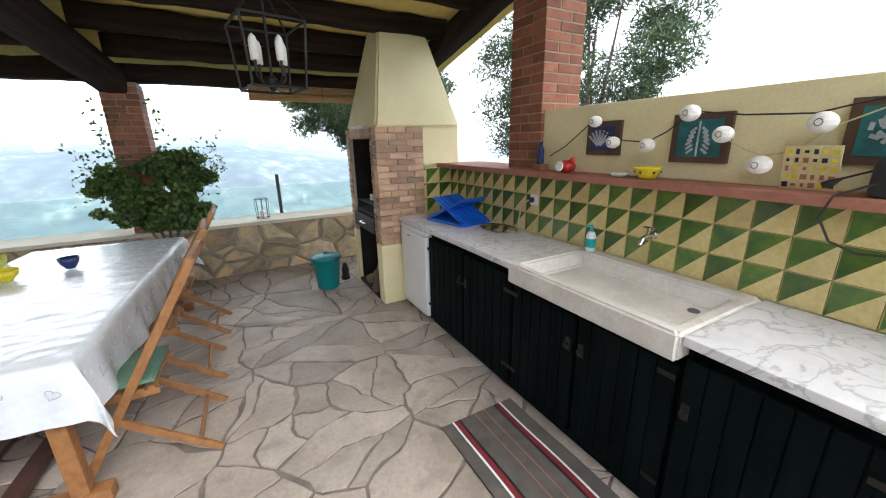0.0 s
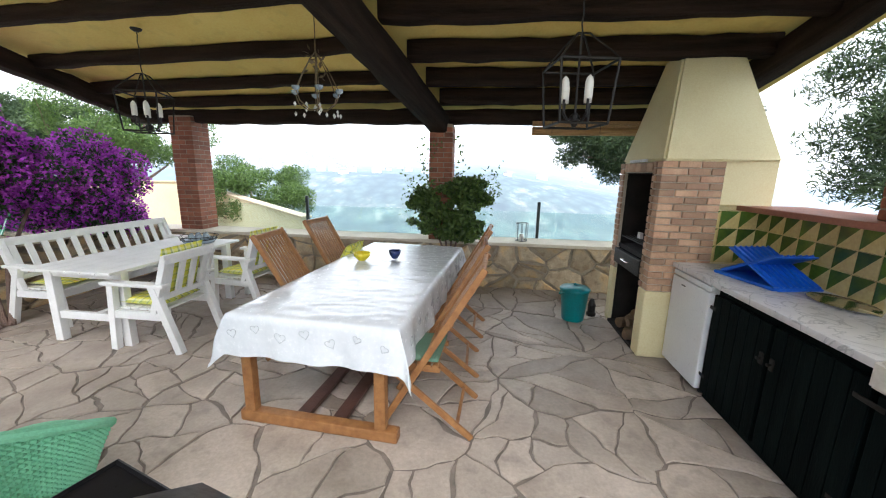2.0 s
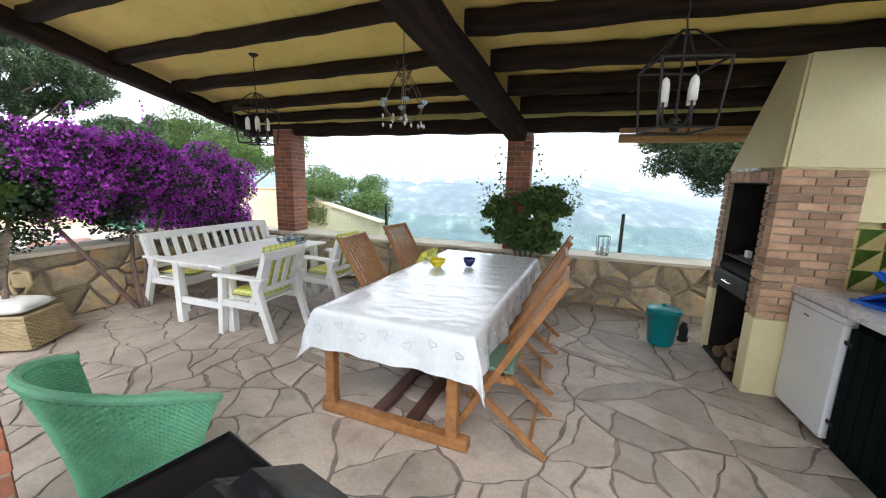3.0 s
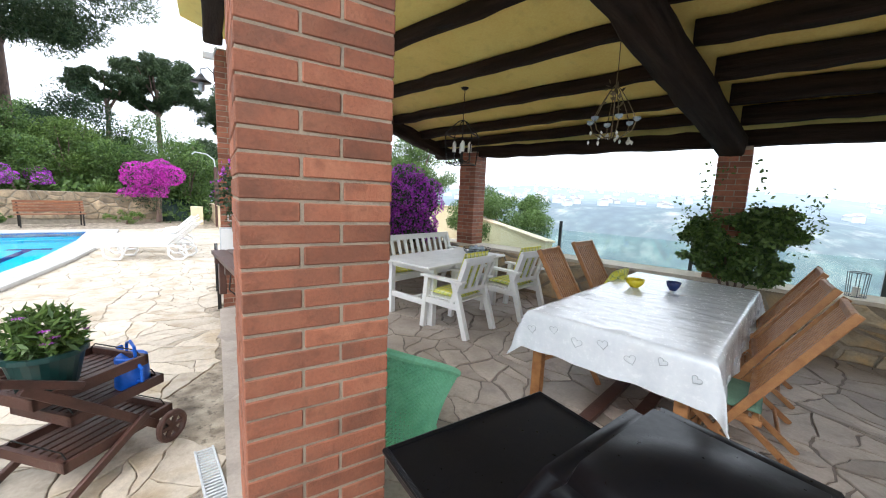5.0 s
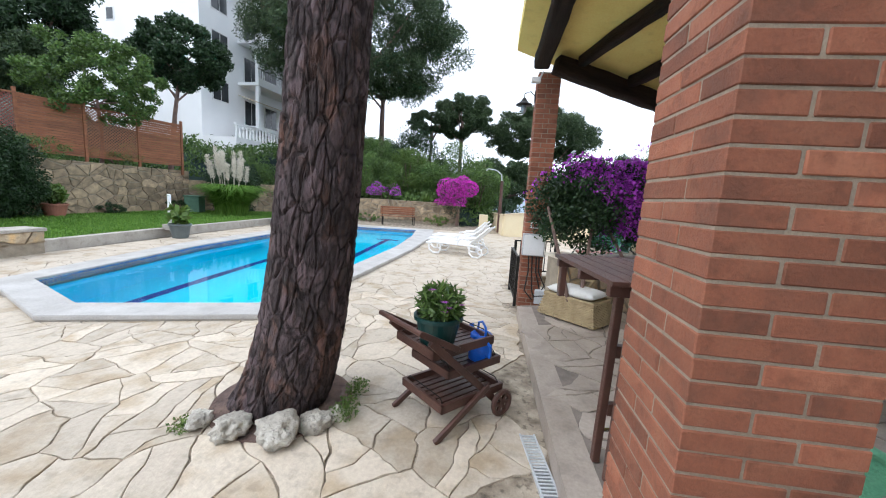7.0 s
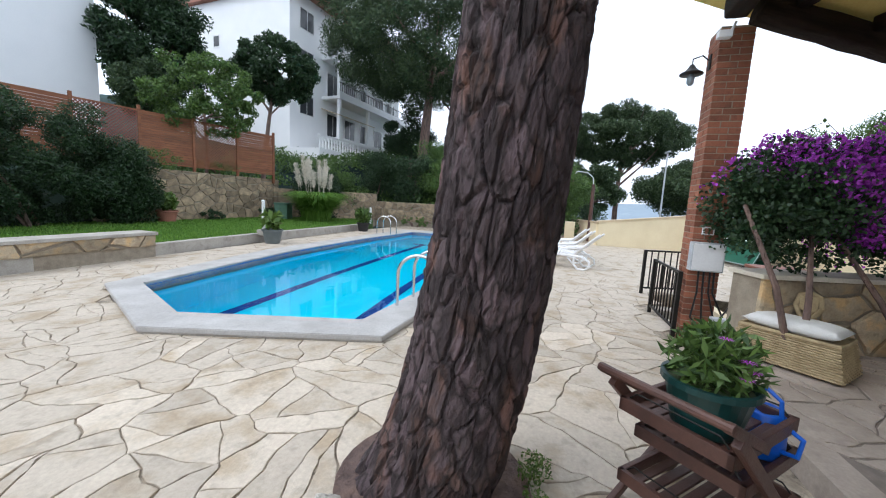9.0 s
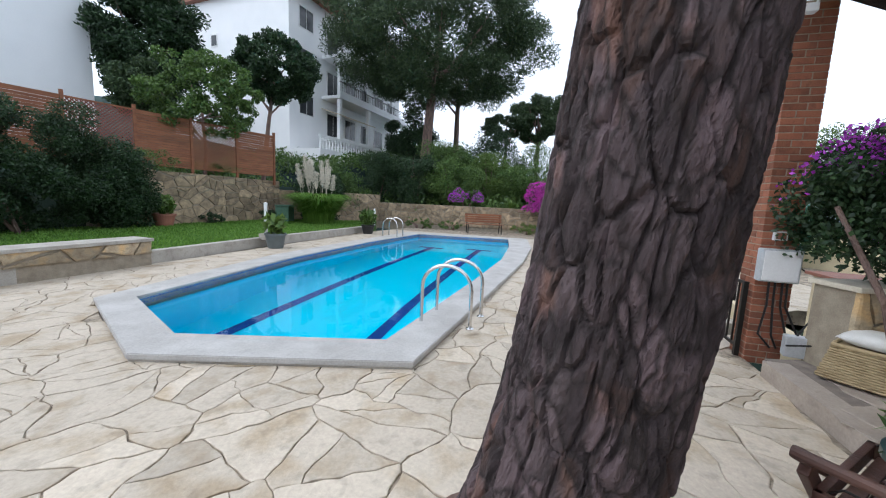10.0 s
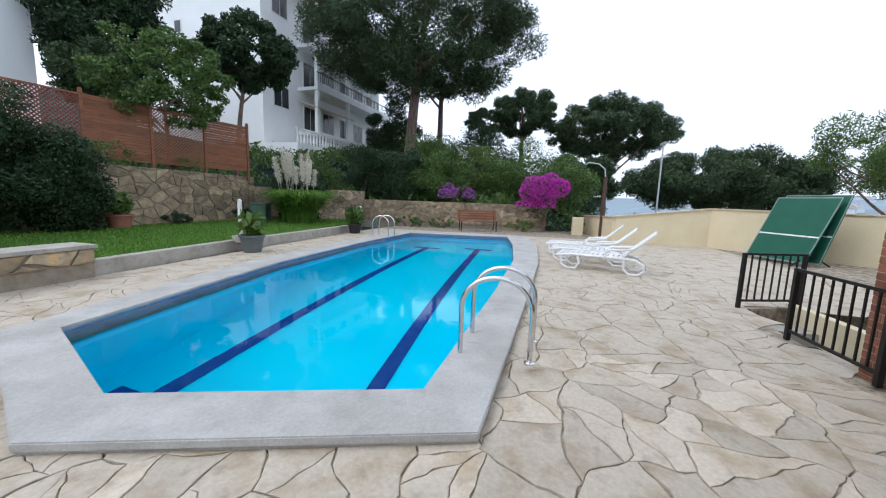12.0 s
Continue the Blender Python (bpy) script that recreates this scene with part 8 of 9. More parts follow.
# ---- trees and shrubs ----
def build_tree(name, x, y, z, h, crown_z, rx, rz, label, seed, mat=None, n=7000, leaf=(0.34, 0.10), lumps=34, trunk=0.22, lean=(0, 0), r=None, bark=None):
    g = np.random.default_rng(seed)
    t = thing(name, pose(x, y, z), label, "tree", "trees on the slope")
    mat, bark = mat or M_PINE, bark or M_BARK
    top = Vector((lean[0], lean[1], crown_z - rz * 0.2))
    mid = top * 0.55 + Vector((g.uniform(-0.2, 0.2), g.uniform(-0.2, 0.2), 0))
    part("trunk", tube(bmesh.new(), [(0, 0, -0.6), (0.02, 0.0, h * 0.05), mid, top], [trunk * 1.3, trunk, trunk * 0.8, trunk * 0.5], 10), bark, t, smooth=True)
    blobs = clumps((lean[0], lean[1], crown_z), (rx, rx, rz), lumps, r or rx * 0.24, seed)
    for k in range(9):
        b = blobs[k * max(1, lumps // 9) % lumps]
        s = mid + (top - mid) * g.uniform(0.1, 0.9)
        q = Vector(b[:3])
        part("limb", tube(bmesh.new(), [s, (s + q) / 2 + Vector((0, 0, -0.1 * rz)), q], [trunk * 0.42, trunk * 0.26, trunk * 0.08], 6), bark, t)
    c, d = in_blobs(blobs, int(n * 2.8), seed, 0.25)
    ob = new("crown", quads("crown", leaf_quads(c, leaf[0] * 0.68, leaf[1] * 0.72, 0.35, d * 0.7, seed), mat))
    ob.parent = t
    return t


def build_shrub(name, x, y, z, size, label, seed, mat=None, n=3000, leaf=(0.10, 0.05), lumps=18, flower=None, nf=0, cat="shrub", r=None):
    t = thing(name, pose(x, y, z), label, cat)
    blobs = clumps((0, 0, size[2]), size, lumps, r or min(size) * 0.45, seed)
    g = np.random.default_rng(seed)
    for k in range(4):
        b = blobs[k]
        part("stem", tube(bmesh.new(), [(g.uniform(-0.1, 0.1), g.uniform(-0.1, 0.1), -0.3), (b[0] * 0.4, b[1] * 0.4, b[2] * 0.5), b[:3]], [0.05, 0.035, 0.015], 6), M_BARK, t)
    c, d = in_blobs(blobs, int(n * 1.8), seed, 0.4)
    ob = new("leaves", quads("leaves", leaf_quads(c, leaf[0] * 0.78, leaf[1] * 0.78, 0.2, d * 0.7, seed), mat or M_LEAF))
    ob.parent = t
    if flower:
        c, d = in_blobs(blobs, nf, seed + 1, 0.85)
        keep = c[:, 2] > size[2] * 0.7
        ob = new("blossom", quads("blossom", leaf_quads(c[keep] + d[keep] * 0.03, leaf[0] * 0.9, leaf[1] * 1.2, 0.2, d[keep], seed + 1), flower))
        ob.parent = t
    return t


def gz(x, y):
    return float(land(np.array([float(x)]), np.array([float(y)]))[0])


def tree_at(name, x, y, crown, rx, rz, label, seed, **k):
    z = gz(x, y)
    return build_tree(name, x, y, z, crown - z, crown - z, rx, rz, label, seed, **k)


tree_at("umbrella_pine", -29.0, -12.3, 12.9, 8.0, 4.4, "tall umbrella pine with a dark broad crown", 201, n=52000, leaf=(0.42, 0.085), lumps=260, trunk=0.42, lean=(0.2, 0.9), r=1.05)
tree_at("umbrella_pine", -37.4, -12.0, 13.0, 3.6, 2.0, "slender pine behind the large one", 202, n=6000, trunk=0.3, leaf=(0.4, 0.1))
tree_at("umbrella_pine", -44.7, -4.6, 10.6, 3.2, 2.4, "open-crowned umbrella pine on the slope", 203, n=14000, leaf=(0.45, 0.12), trunk=0.26, lumps=90, r=0.62)
tree_at("umbrella_pine", -43.0, -8.0, 9.6, 2.5, 1.2, "small umbrella pine on the slope", 204, n=8000, leaf=(0.4, 0.11), trunk=0.2, lumps=50, r=0.5)
tree_at("umbrella_pine", -47.0, 4.6, 9.2, 6.6, 3.0, "broad umbrella pine beyond the garden wall", 205, n=30000, leaf=(0.48, 0.13), lumps=190, trunk=0.32, r=0.85)
tree_at("umbrella_pine", -41.4, 13.0, 3.6, 7.6, 2.5, "wide flat pine beyond the garden wall", 206, n=36000, leaf=(0.44, 0.13), lumps=200, trunk=0.3, r=0.95)
tree_at("umbrella_pine", -31.5, 0.3, 2.6, 2.6, 2.0, "dark pine behind the bougainvillea", 207, n=14000, leaf=(0.34, 0.1), lumps=80, r=0.6)
tree_at("broadleaf_tree", -17.6, -16.8, 7.4, 1.9, 1.5, "dark broadleaf tree leaning before the house", 208, mat=M_LEAFD, n=12000, leaf=(0.22, 0.12), lumps=110, trunk=0.12, lean=(-0.2, 0.6), r=0.38)
tree_at("broadleaf_tree", -13.6, -16.1, 5.0, 2.2, 1.6, "loose green tree rising behind the fence", 209, mat=M_LEAF, n=9000, leaf=(0.16, 0.10), lumps=170, trunk=0.08, r=0.26)
tree_at("dark_pine", -17.6, -24.2, 9.2, 2.5, 3.0, "dark pine between the houses", 210, mat=M_LEAFD, n=16000, leaf=(0.34, 0.13), lumps=140, r=0.7, trunk=0.3)
tree_at("dark_pine", -15.0, -21.5, 5.9, 1.4, 1.2, "grey-green tree over the fence", 211, n=5000, leaf=(0.3, 0.08), lumps=60, r=0.4)
tree_at("broadleaf_tree", -33.5, -15.0, 6.6, 2.4, 2.0, "green tree beside the house", 213, mat=M_LEAFD, n=7000, leaf=(0.24, 0.12), lumps=26, r=0.8)
# the pine crown close behind the fireplace, and those below the parapet
PX = TF @ Vector((3.7, 9.2, 0))
tree_at("umbrella_pine", PX.x, PX.y, 2.65, 2.0, 1.15, "pine crown hanging close behind the fireplace", 214, n=22000, leaf=(0.22, 0.035), lumps=80, trunk=0.16, r=0.42, lean=(-0.5, 0.2))
PX = TF @ Vector((5.9, 5.2, 0))
tree_at("umbrella_pine", PX.x, PX.y, 2.6, 1.7, 1.9, "sparse pine beyond the kitchen wall", 215, n=17000, leaf=(0.2, 0.03), lumps=70, trunk=0.12, r=0.45)
tree_at("umbrella_pine", -10.4, 8.0, 0.9, 1.75, 0.85, "pine top below the parapet", 216, mat=M_LEAF, n=12000, leaf=(0.14, 0.04), lumps=40, trunk=0.12, r=0.4)
tree_at("umbrella_pine", -16.5, 8.0, 3.0, 2.6, 1.3, "light green pine beyond the garden wall", 217, mat=M_LEAF, n=10000, leaf=(0.2, 0.05), lumps=40, trunk=0.14, r=0.6)
PX = TF @ Vector((10.5, -3.0, 0))
tree_at("broadleaf_tree", PX.x, PX.y, 3.2, 2.6, 1.2, "light green treetop beyond the kitchen wall", 218, mat=M_LEAFL, n=9000, leaf=(0.16, 0.07), lumps=36, trunk=0.1, r=0.55)

k = 0
for x, y, sx, sy, sz, mt, lab in (
        (-5.0, -14.6, 2.3, 1.0, 2.05, M_LEAFD, "dense dark hedge at the edge of the lawn"),
        (-7.6, -14.8, 2.0, 0.9, 1.7, M_LEAFD, "dense dark hedge at the edge of the lawn"),
        (-9.5, -15.0, 1.1, 0.8, 1.3, M_LEAFD, "dense dark hedge before the stone wall")):
    k += 1
    build_shrub("hedge", x, y, 0.0, (sx, sy, sz), lab, 300 + k, mt, 24000, (0.11, 0.05), 70, cat="hedge", r=0.42)
for x, y, sx, sz, mt, lab in (
        (-18.4, -14.0, 1.2, 1.5, M_LEAFD, "dark evergreen shrub above the stone wall"),
        (-20.8, -14.2, 1.5, 1.5, M_LEAF, "green shrub on the slope"),
        (-23.0, -12.9, 1.4, 1.6, M_LEAFD, "dark clipped shrub on the slope"),
        (-23.2, -10.6, 1.4, 1.7, M_LEAFD, "dark evergreen shrub on the slope"),
        (-23.4, -8.3, 1.4, 1.5, M_LEAF, "green shrub on the slope"),
        (-26.5, -9.5, 1.8, 1.9, M_LEAF, "light green shrub higher on the slope"),
        (-26.0, -6.6, 1.6, 1.5, M_LEAFL, "light green shrub higher on the slope"),
        (-25.5, -4.4, 1.5, 1.4, M_LEAF, "green shrub behind the pool bench"),
        (-30.0, -7.0, 2.2, 2.2, M_LEAFD, "dark shrub high on the slope"),
        (-31.0, -3.5, 2.2, 2.0, M_LEAF, "green shrub high on the slope"),
        (-24.0, -1.6, 1.7, 1.5, M_LEAF, "bright green shrub beyond the cream wall"),
        (-27.0, 0.9, 2.3, 1.6, M_LEAFD, "dark shrub beyond the cream wall"),
        (-30.0, 3.5, 2.4, 1.8, M_LEAFD, "dark shrub beyond the cream wall"),
        (-33.0, 7.0, 2.6, 1.8, M_LEAF, "green shrub beyond the cream wall"),
        (-14.2, -15.9, 0.8, 0.35, M_LEAF, "low green plants on top of the stone wall"),
        (-11.2, -15.7, 0.8, 0.4, M_LEAF, "low green plants on top of the stone wall"),
        (-12.8, -14.9, 0.45, 0.22, M_LEAFD, "small green plants at the foot of the stone wall"),
        (-15.6, -14.6, 0.5, 0.25, M_LEAFD, "small green plants at the foot of the stone wall"),
        (-19.9, -9.0, 0.8, 0.22, M_LEAF, "low box edging behind the pool"),
        (-20.2, -7.4, 0.7, 0.22, M_LEAF, "low box edging behind the pool"),
        (-20.4, -3.6, 0.8, 0.25, M_LEAFL, "small flower bed behind the pool")):
    k += 1
    base = gz(x, y) if sz > 0.6 else (0.05 if x > -19 else G)
    if y < -15.65 and sz < 0.6:
        base = 1.85
    build_shrub("shrub", x, y, base, (sx, sx, sz), lab, 300 + k, mt, 9000 if sz > 0.6 else 900, (0.15, 0.08) if sz > 0.6 else (0.08, 0.04), 34 if sz > 0.6 else 20)
build_shrub("bougainvillea", -20.9, -2.6, G + 0.35, (1.0, 1.0, 1.1), "bright magenta bougainvillea beside the pool", 401, M_LEAFD, 2500, (0.09, 0.05), 22, M_MAGENTA, 9000)
build_shrub("lavender_shrub", -22.4, -7.2, 0.9, (1.3, 1.0, 0.6), "greyish purple flowering shrub on the slope", 402, M_LEAF, 2500, (0.09, 0.04), 18, M_PURPLE, 3000)
for x, y in ((-22.2, -4.6), (-26.2, -12.9)):
    t = thing("yucca", pose(x, y, gz(x, y)), "spiky light green yucca", "plant")
    c = np.zeros((140, 3)) + np.array([0, 0, 0.35])
    gq = np.random.default_rng(5)
    d = gq.normal(size=(140, 3))
    d[:, 2] = np.abs(d[:, 2]) + 0.2
    d /= np.linalg.norm(d, axis=1, keepdims=True)
    s = np.cross(d, [0, 0, 1.0])
    s /= np.linalg.norm(s, axis=1, keepdims=True)
    ob = new("leaves", quads("leaves", np.stack([c - s * 0.025, c + s * 0.025, c + d * 0.75 + s * 0.004, c + d * 0.75 - s * 0.004], 1), M_LEAFL))
    ob.parent = t

# undergrowth on the slope
gu = np.random.default_rng(88)
ux, uy = np.concatenate([gu.uniform(-58, -21.6, 2600), gu.uniform(-21, 4, 500)]), np.concatenate([gu.uniform(-24, 4, 2600), gu.uniform(-30, -17.2, 500)])
uz = land(ux, uy)
ub = [(a, b, c + 0.25, r, r, r * 0.8) for a, b, c, r in zip(ux, uy, uz, gu.uniform(0.35, 0.95, len(ux))) if b < 2.5 or a < -27]
c, d = in_blobs(ub, 110000, 89, 0.5)
ob = new("undergrowth", quads("undergrowth", leaf_quads(c, 0.26, 0.12, 0.5, d * 0.5, 89), M_LEAF))
tagged(ob, "dense green undergrowth covering the slope", "plants", kind="stuff")

# pampas grass
def build_pampas():
    t = thing("pampas_grass", pose(-15.9, -12.3, 0.05), "tall pampas grass with cream plumes", "grass")
    gq = np.random.default_rng(15)
    q = []
    for i in range(3600):
        a, l = gq.uniform(0, math.tau), gq.uniform(0.9, 2.2)
        b = Vector((gq.uniform(-0.45, 0.45), gq.uniform(-0.45, 0.45), 0))
        o = Vector((math.cos(a), math.sin(a), 0))
        sd = Vector((-o.y, o.x, 0)) * 0.013
        pts = [b + o * (l * 0.62 * f ** 1.7) + Vector((0, 0, l * (1.3 * f - 0.75 * f ** 2.6))) for f in (0, 0.4, 0.75, 1.0)]
        for p0, p1 in zip(pts, pts[1:]):
            q.append([p0 - sd, p0 + sd, p1 + sd * 0.8, p1 - sd * 0.8])
    ob = new("blades", quads("blades", np.array([[tuple(p) for p in f] for f in q]), M_BLADE))
    ob.parent = t
    for k in range(15):
        a, l, q = gq.uniform(0, math.tau), gq.uniform(2.1, 3.0), gq.uniform(0.2, 0.85)
        base = Vector((q * math.cos(a), q * math.sin(a), 0.4))
        tip = base + Vector((0.28 * math.cos(a), 0.28 * math.sin(a), l - 0.4))
        st = part("stalk", tube(bmesh.new(), [base, tip], 0.008, 5), M_PLUME, t)
        c = np.array([base + (tip - base) * f for f in gq.uniform(0.66, 1.04, 420)]) + gq.normal(size=(420, 3)) * np.array([0.05, 0.05, 0.03])
        ob = new("plume", quads("plume", leaf_quads(c, 0.10, 0.02, 1.2, None, 500 + k), M_PLUME))
        ob.parent = t


build_pampas()


def small_pot(x, y, z, r, h, pm, mat, label, seed, size=0.3, n=220, L=0.16, W=0.07):
    leaf_bush("potted_plant", pose(x, y, z), [(0, 0, h + size * 0.55, size * 0.6, size * 0.6, size * 0.6)], n, L, W, mat, label, seed=seed, up=0.6, pot=(r, h, pm))


small_pot(-9.95, -9.45, G, 0.27, 0.40, M_GREYPOT, M_LEAFL, "large-leaved plant in a grey pot beside the kerb", 61, 0.45, 60, 0.34, 0.16)
small_pot(-15.3, -9.55, G, 0.26, 0.36, M_CABLE, M_LEAF, "green plant in a black pot beside the kerb", 62, 0.55, 260, 0.3, 0.10)
small_pot(-10.9, -14.75, 0.05, 0.33, 0.42, M_TERRA, M_LEAFL, "yellow-green plant in a terracotta pot on the lawn", 63, 0.55, 500, 0.16, 0.08)
lp = thing("garden_post", pose(-10.05, -9.85, 0.06), "short white post on a block beside the lawn", "post")
part("post", lathe(bmesh.new(), [(0.045, 0.1), (0.045, 0.95), (0.055, 0.97), (0.001, 1.0)], 14), M_WHITE, lp)
part("block", B(-0.14, 0.14, -0.12, 0.12, -0.02, 0.14, 0.01), M_CONC, lp)
lp = thing("garden_post", pose(-17.9, -10.6, 0.0), "short white post at the far end of the lawn", "post")
part("post", lathe(bmesh.new(), [(0.05, 0.0), (0.05, 0.75), (0.001, 0.8)], 14), M_WHITE, lp)
cb = thing("garden_box", pose(-15.9, -14.1, 0.05, 0, 0, 20), "green plastic compost box by the wall", "box")
part("body", B(-0.35, 0.35, -0.3, 0.3, 0, 0.7, 0.03), M_CUSHG, cb)
part("lid", B(-0.38, 0.38, -0.33, 0.33, 0.70, 0.76, 0.02), M_CUSHG, cb)


def build_park_bench():
    b = thing("park_bench", pose(-19.3, -5.5, G, 0, 0, -68), "slatted wooden park bench behind the pool", "bench")
    for x in (-0.8, 0.8):
        part("frame", tube(bmesh.new(), [(x, 0.25, 0), (x, 0.22, 0.42), (x, -0.2, 0.42), (x, -0.32, 0.9)], 0.025, 8), M_IRON, b)
        part("rear_leg", tube(bmesh.new(), [(x, -0.2, 0.42), (x, -0.27, 0)], 0.025, 8), M_IRON, b)
    for i in range(4):
        part("seat_slat", B(-0.9, 0.9, -0.18 + i * 0.105, -0.09 + i * 0.105, 0.43, 0.455, 0.004), M_FENCE, b)
    for i in range(4):
        y, z = -0.215 - i * 0.028, 0.52 + i * 0.105
        part("back_slat", B(-0.9, 0.9, y - 0.012, y + 0.012, z, z + 0.085, 0.004), M_FENCE, b)


build_park_bench()

# ---- cream wall, table tennis table, lamp post ----
def cream_wall(a, b, z1, z2, label):
    a, b = Vector((*a, 0)), Vector((*b, 0))
    d = b - a
    L = d.length
    bm = bmesh.new()
    for x, z in ((0, z1), (L, z2)):
        for y in (-0.09, 0.09):
            bm.verts.new((x, y, -0.6))
            bm.verts.new((x, y, z))
    bm.verts.ensure_lookup_table()
    v = bm.verts
    for f in ((0, 4, 5, 1), (2, 3, 7, 6), (0, 1, 3, 2), (4, 6, 7, 5), (1, 5, 7, 3), (0, 2, 6, 4)):
        bm.faces.new([v[i] for i in f])
    bmesh.ops.recalc_face_normals(bm, faces=bm.faces)
    m = Matrix.Translation(a) @ Matrix.Rotation(math.atan2(d.y, d.x), 4, "Z")
    w = solid("wall_garden_cream", bm, M_CREAM, m, label, "wall", kind="structure")
    bm = bmesh.new()
    bar(bm, (-0.05, 0, z1 + 0.02), (L + 0.05, 0, z2 + 0.02), 0.26, 0.045, 0.006)
    part("cap", bm, M_CREAMC, w)


M_CREAMC = paint("wall_cap", (0.60, 0.48, 0.33), (0.5, 0.4, 0.27), 0.8, 3, 50, 0.2)
cream_wall((-26.2, -0.75), (-17.4, -0.15), 0.55, 0.77, "cream plastered garden wall")
cream_wall((-17.4, -0.15), (-17.6, 3.0), 0.79, 1.19, "cream plastered garden wall")
cream_wall((-17.6, 3.0), (-12.0, 7.6), 1.19, 1.15, "cream plastered garden wall")
cream_wall((-12.0, 7.6), (-6.2, 6.0), 1.0, 0.6, "cream plastered garden wall")
gp = solid("gate_pier", B(-20.5, -20.0, -1.35, -0.9, -0.5, 0.62, 0.01), M_CREAM, Matrix(), "short cream pier at the end of the terrace", "wall", kind="structure")


def build_table_tennis():
    t = thing("table_tennis_table", pose(-14.4, 3.2, G, 0, 0, 16), "folded green table tennis table leaning upright", "table")
    for k, ang in enumerate((66, 72)):
        m = pose(0, 0.10 + 0.42 * k, 0.06, ang, 0, 0)
        p = part("board", B(-0.85, 0.85, 0, 1.85, -0.012, 0.012, 0.004, m), M_TT, t, "dark green board")
        part("line", B(-0.85, 0.85, 0.72, 0.76, 0.013, 0.015, 0, m), M_WHITE, p)
        for a in ((-0.85, -0.82, 0, 1.85), (0.82, 0.85, 0, 1.85), (-0.82, 0.82, 0.0, 0.03), (-0.82, 0.82, 1.82, 1.85)):
            part("edge_line", B(*a, 0.013, 0.016, 0, m), M_TTE, p)
    for x in (-0.7, 0.7):
        part("leg", tube(bmesh.new(), [(x, -0.1, 0.0), (x, 0.4, 0.3), (x, 0.95, 0.0)], 0.022, 8), M_IRON, t)


M_TT = paint("green_board", (0.02, 0.12, 0.075), (0.015, 0.10, 0.06), 0.4, 2, 40, 0.05)
M_TTE = paint("grey_edge", (0.25, 0.32, 0.30), (0.2, 0.26, 0.24), 0.5, 4, 40, 0.05)
build_table_tennis()
sl = thing("lamp_post", pose(-18.9, -0.35, G), "wooden pole with a curved lamp arm", "lamp")
part("pole", tube(bmesh.new(), [(0, 0, 0), (0, 0, 2.5)], [0.09, 0.07], 10), M_TEAKD, sl)
part("arm", tube(bmesh.new(), [(0, 0, 2.4), (0, -0.05, 2.8), (0, -0.3, 3.0), (0, -0.7, 3.05), (0, -0.8, 2.95)], 0.022, 8), M_STEELM, sl)
sl = thing("street_lamp", pose(-32.0, 5.5, gz(-32, 5.5)), "tall grey metal street lamp beyond the wall", "lamp")
part("pole", tube(bmesh.new(), [(0, 0, 0), (0, 0, 5.6 - gz(-32, 5.5))], [0.08, 0.05], 8), M_STEELM, sl)
part("head", B(-0.5, 0.5, -0.1, 0.1, 5.55 - gz(-32, 5.5), 5.65 - gz(-32, 5.5), 0.03), M_STEELM, sl)

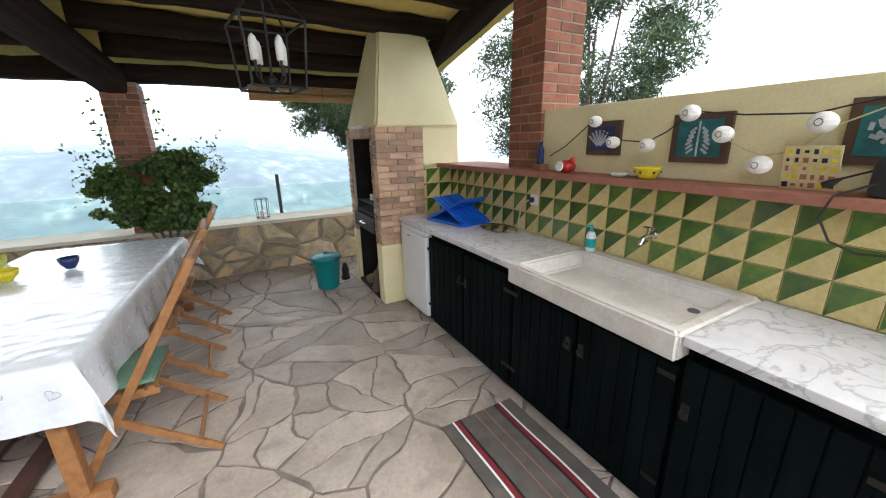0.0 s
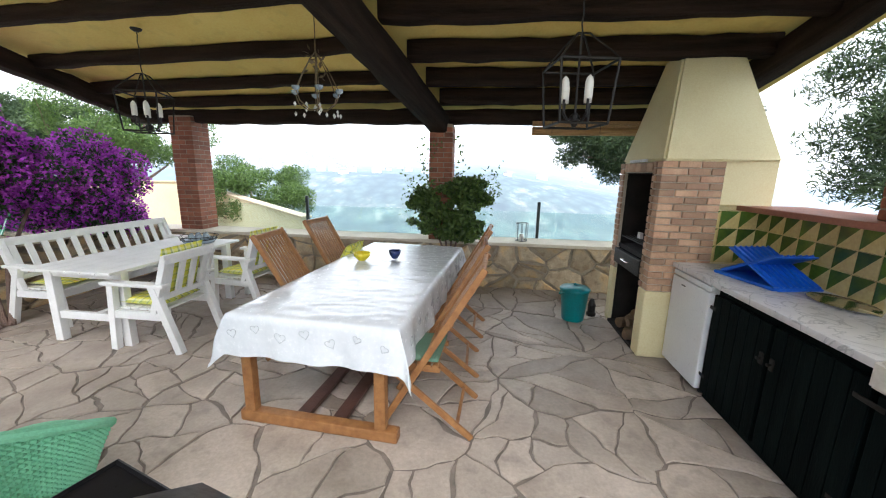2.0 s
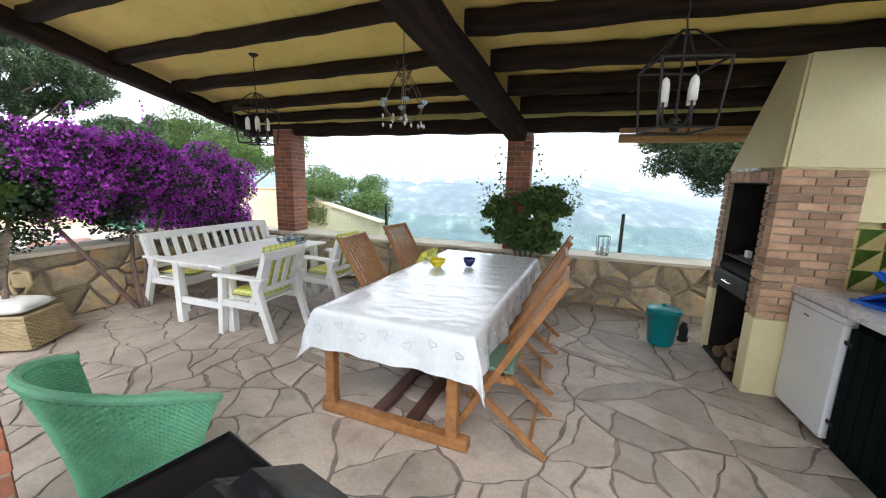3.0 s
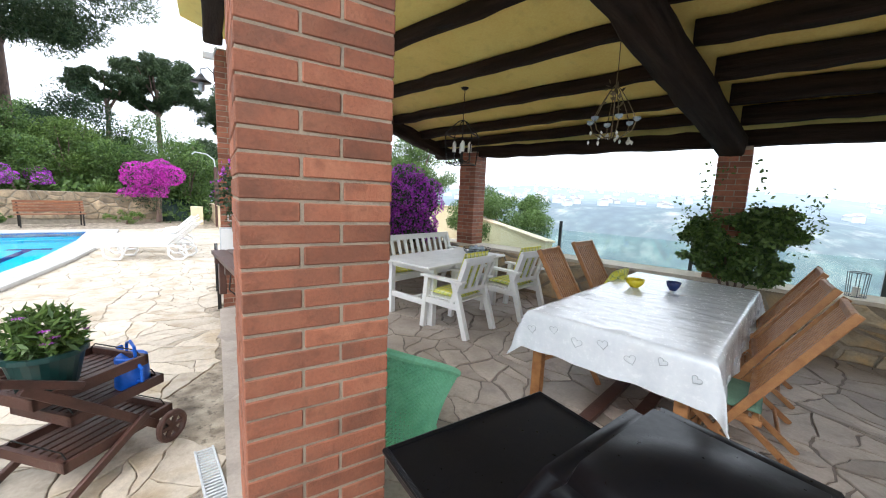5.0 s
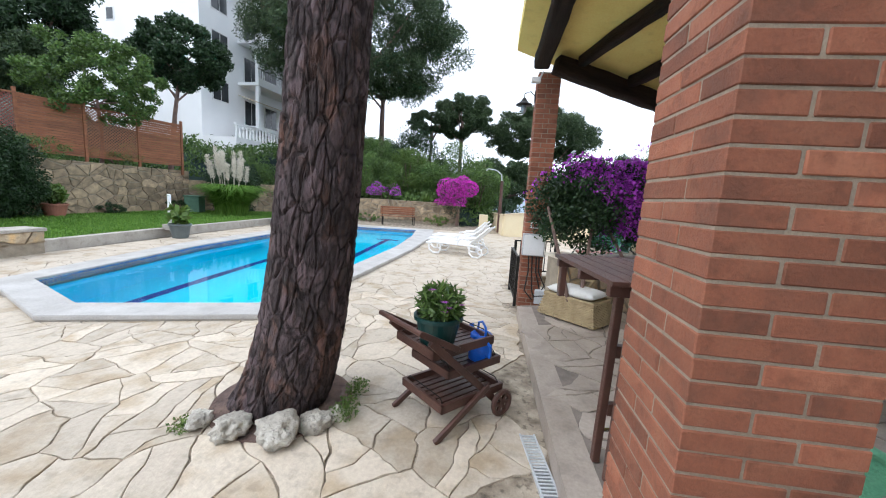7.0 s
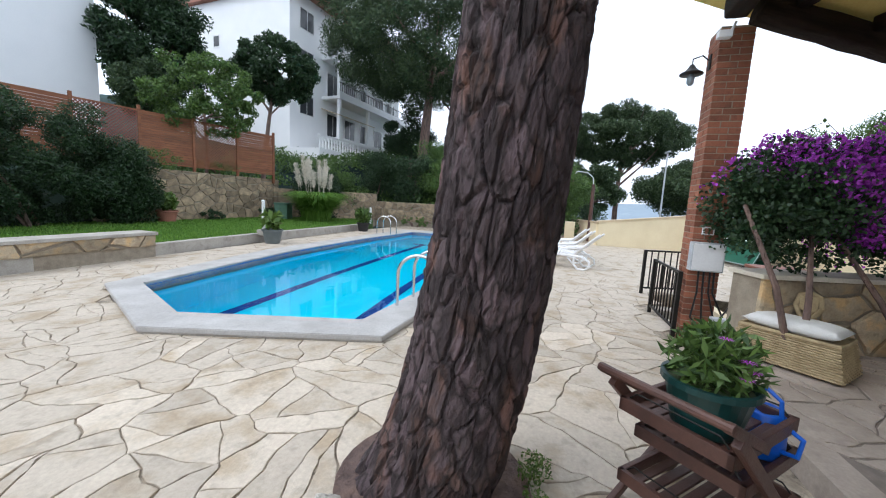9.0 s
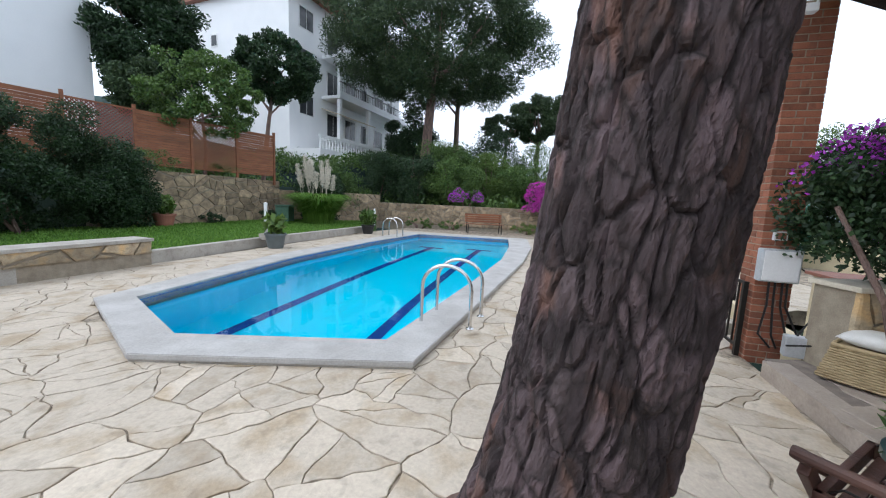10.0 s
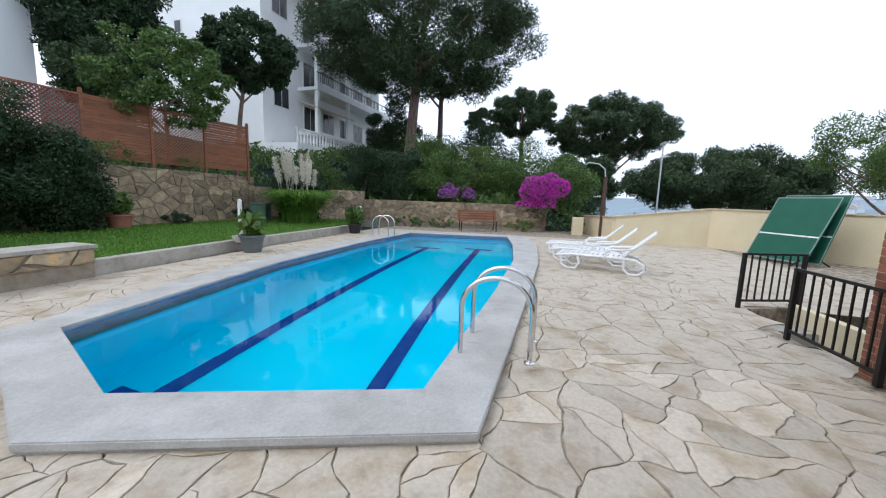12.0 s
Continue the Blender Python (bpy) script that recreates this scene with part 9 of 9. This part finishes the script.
# ---- town in the valley ----
def build_town():
    gq = np.random.default_rng(19)
    # distance haze is put into these colours: bluish walls, greyed roofs
    cols = (paint("hazed_white", (0.62, 0.66, 0.69), (0.54, 0.58, 0.61), 0.9, 0.1, 2, 0), paint("hazed_roof", (0.38, 0.37, 0.37), (0.34, 0.33, 0.33), 0.9, 0.1, 2, 0))
    for k in range(230):
        v = gq.uniform(330, 1100)
        u = (gq.normal() * 210 - 330) * v / 600
        w, d, h = gq.uniform(5, 10), gq.uniform(5, 8), gq.uniform(2.5, 5)
        p = TF @ Vector((u, v, 0))
        z = gz(p.x, p.y)
        if u < 150:
            t = thing("village_house", Matrix.Translation((p.x, p.y, z)) @ Matrix.Rotation(gq.uniform(0, 3), 4, "Z"), "far white village house with a tiled roof", "house", "village in the valley")
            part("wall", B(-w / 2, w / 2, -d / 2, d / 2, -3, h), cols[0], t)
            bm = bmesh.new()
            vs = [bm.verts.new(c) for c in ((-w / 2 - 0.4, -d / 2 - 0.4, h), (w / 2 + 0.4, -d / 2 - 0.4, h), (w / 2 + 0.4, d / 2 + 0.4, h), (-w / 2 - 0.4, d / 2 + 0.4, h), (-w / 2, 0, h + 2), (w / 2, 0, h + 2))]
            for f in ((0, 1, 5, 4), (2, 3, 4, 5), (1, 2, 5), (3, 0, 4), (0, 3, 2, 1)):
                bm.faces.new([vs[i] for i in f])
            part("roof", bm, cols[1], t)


build_town()

# ---- paving stones, last of the setting ----
def in_terrace(u, v):
    return v * math.cos(radians(18)) + u * math.sin(radians(18)) > -0.20 and u < 2.3


stone_floor(floor, -5.3, 2.1, -1.2, 5.34, 0.40, 0.017, 21, in_terrace, lambda u, v: -2.6 < u < 1.6 and v < 4.6, M_FLAG, -0.012, 0.011)
edge = solid("step_edge", prism(bmesh.new(), [(-5.7, -0.40), (-1.0, -0.40), (4.2, -0.40), (4.2, -0.2), (-5.7, -0.2)], -0.16, -0.004), M_FLAG, Matrix(), "stone edge of the step down from the terrace", "step", kind="structure")


def on_paving(x, y):
    return inside(pave_edge, x, y) and pool_side(x, y)[0] > -0.4 and y < 6.5 and not (y > -0.5 and x > -6.0)


def pool_side(x, y):
    """How far a place lies outside the coping, and the edge it faces (a, b, c of a x + b y = c)."""
    best = (-1e9, None)
    for p, q in zip(pool_out, pool_out[1:] + pool_out[:1]):
        ln = math.hypot(q[0] - p[0], q[1] - p[1])
        a, b = -(q[1] - p[1]) / ln, (q[0] - p[0]) / ln
        if a * -10 + b * -5.6 > a * p[0] + b * p[1]:
            a, b = -a, -b
        d = a * x + b * y - (a * p[0] + b * p[1])
        if d > best[0]:
            best = (d, (a, b, a * p[0] + b * p[1]))
    return best


def trim_to_coping(c, poly):
    d, (a, b, k) = pool_side(*c)
    return clip_poly(poly, -a, -b, -(k - 0.06)) if d < 1.0 else poly


stone_floor(pavement, -18.0, 4.0, -9.7, 3.0, 0.42, 0.007, 31, on_paving, lambda x, y: -6.2 < x < -1.0 and -5.0 < y < -0.2, M_PAVE, G - 0.014, 0.014, 1.25, trim_to_coping)
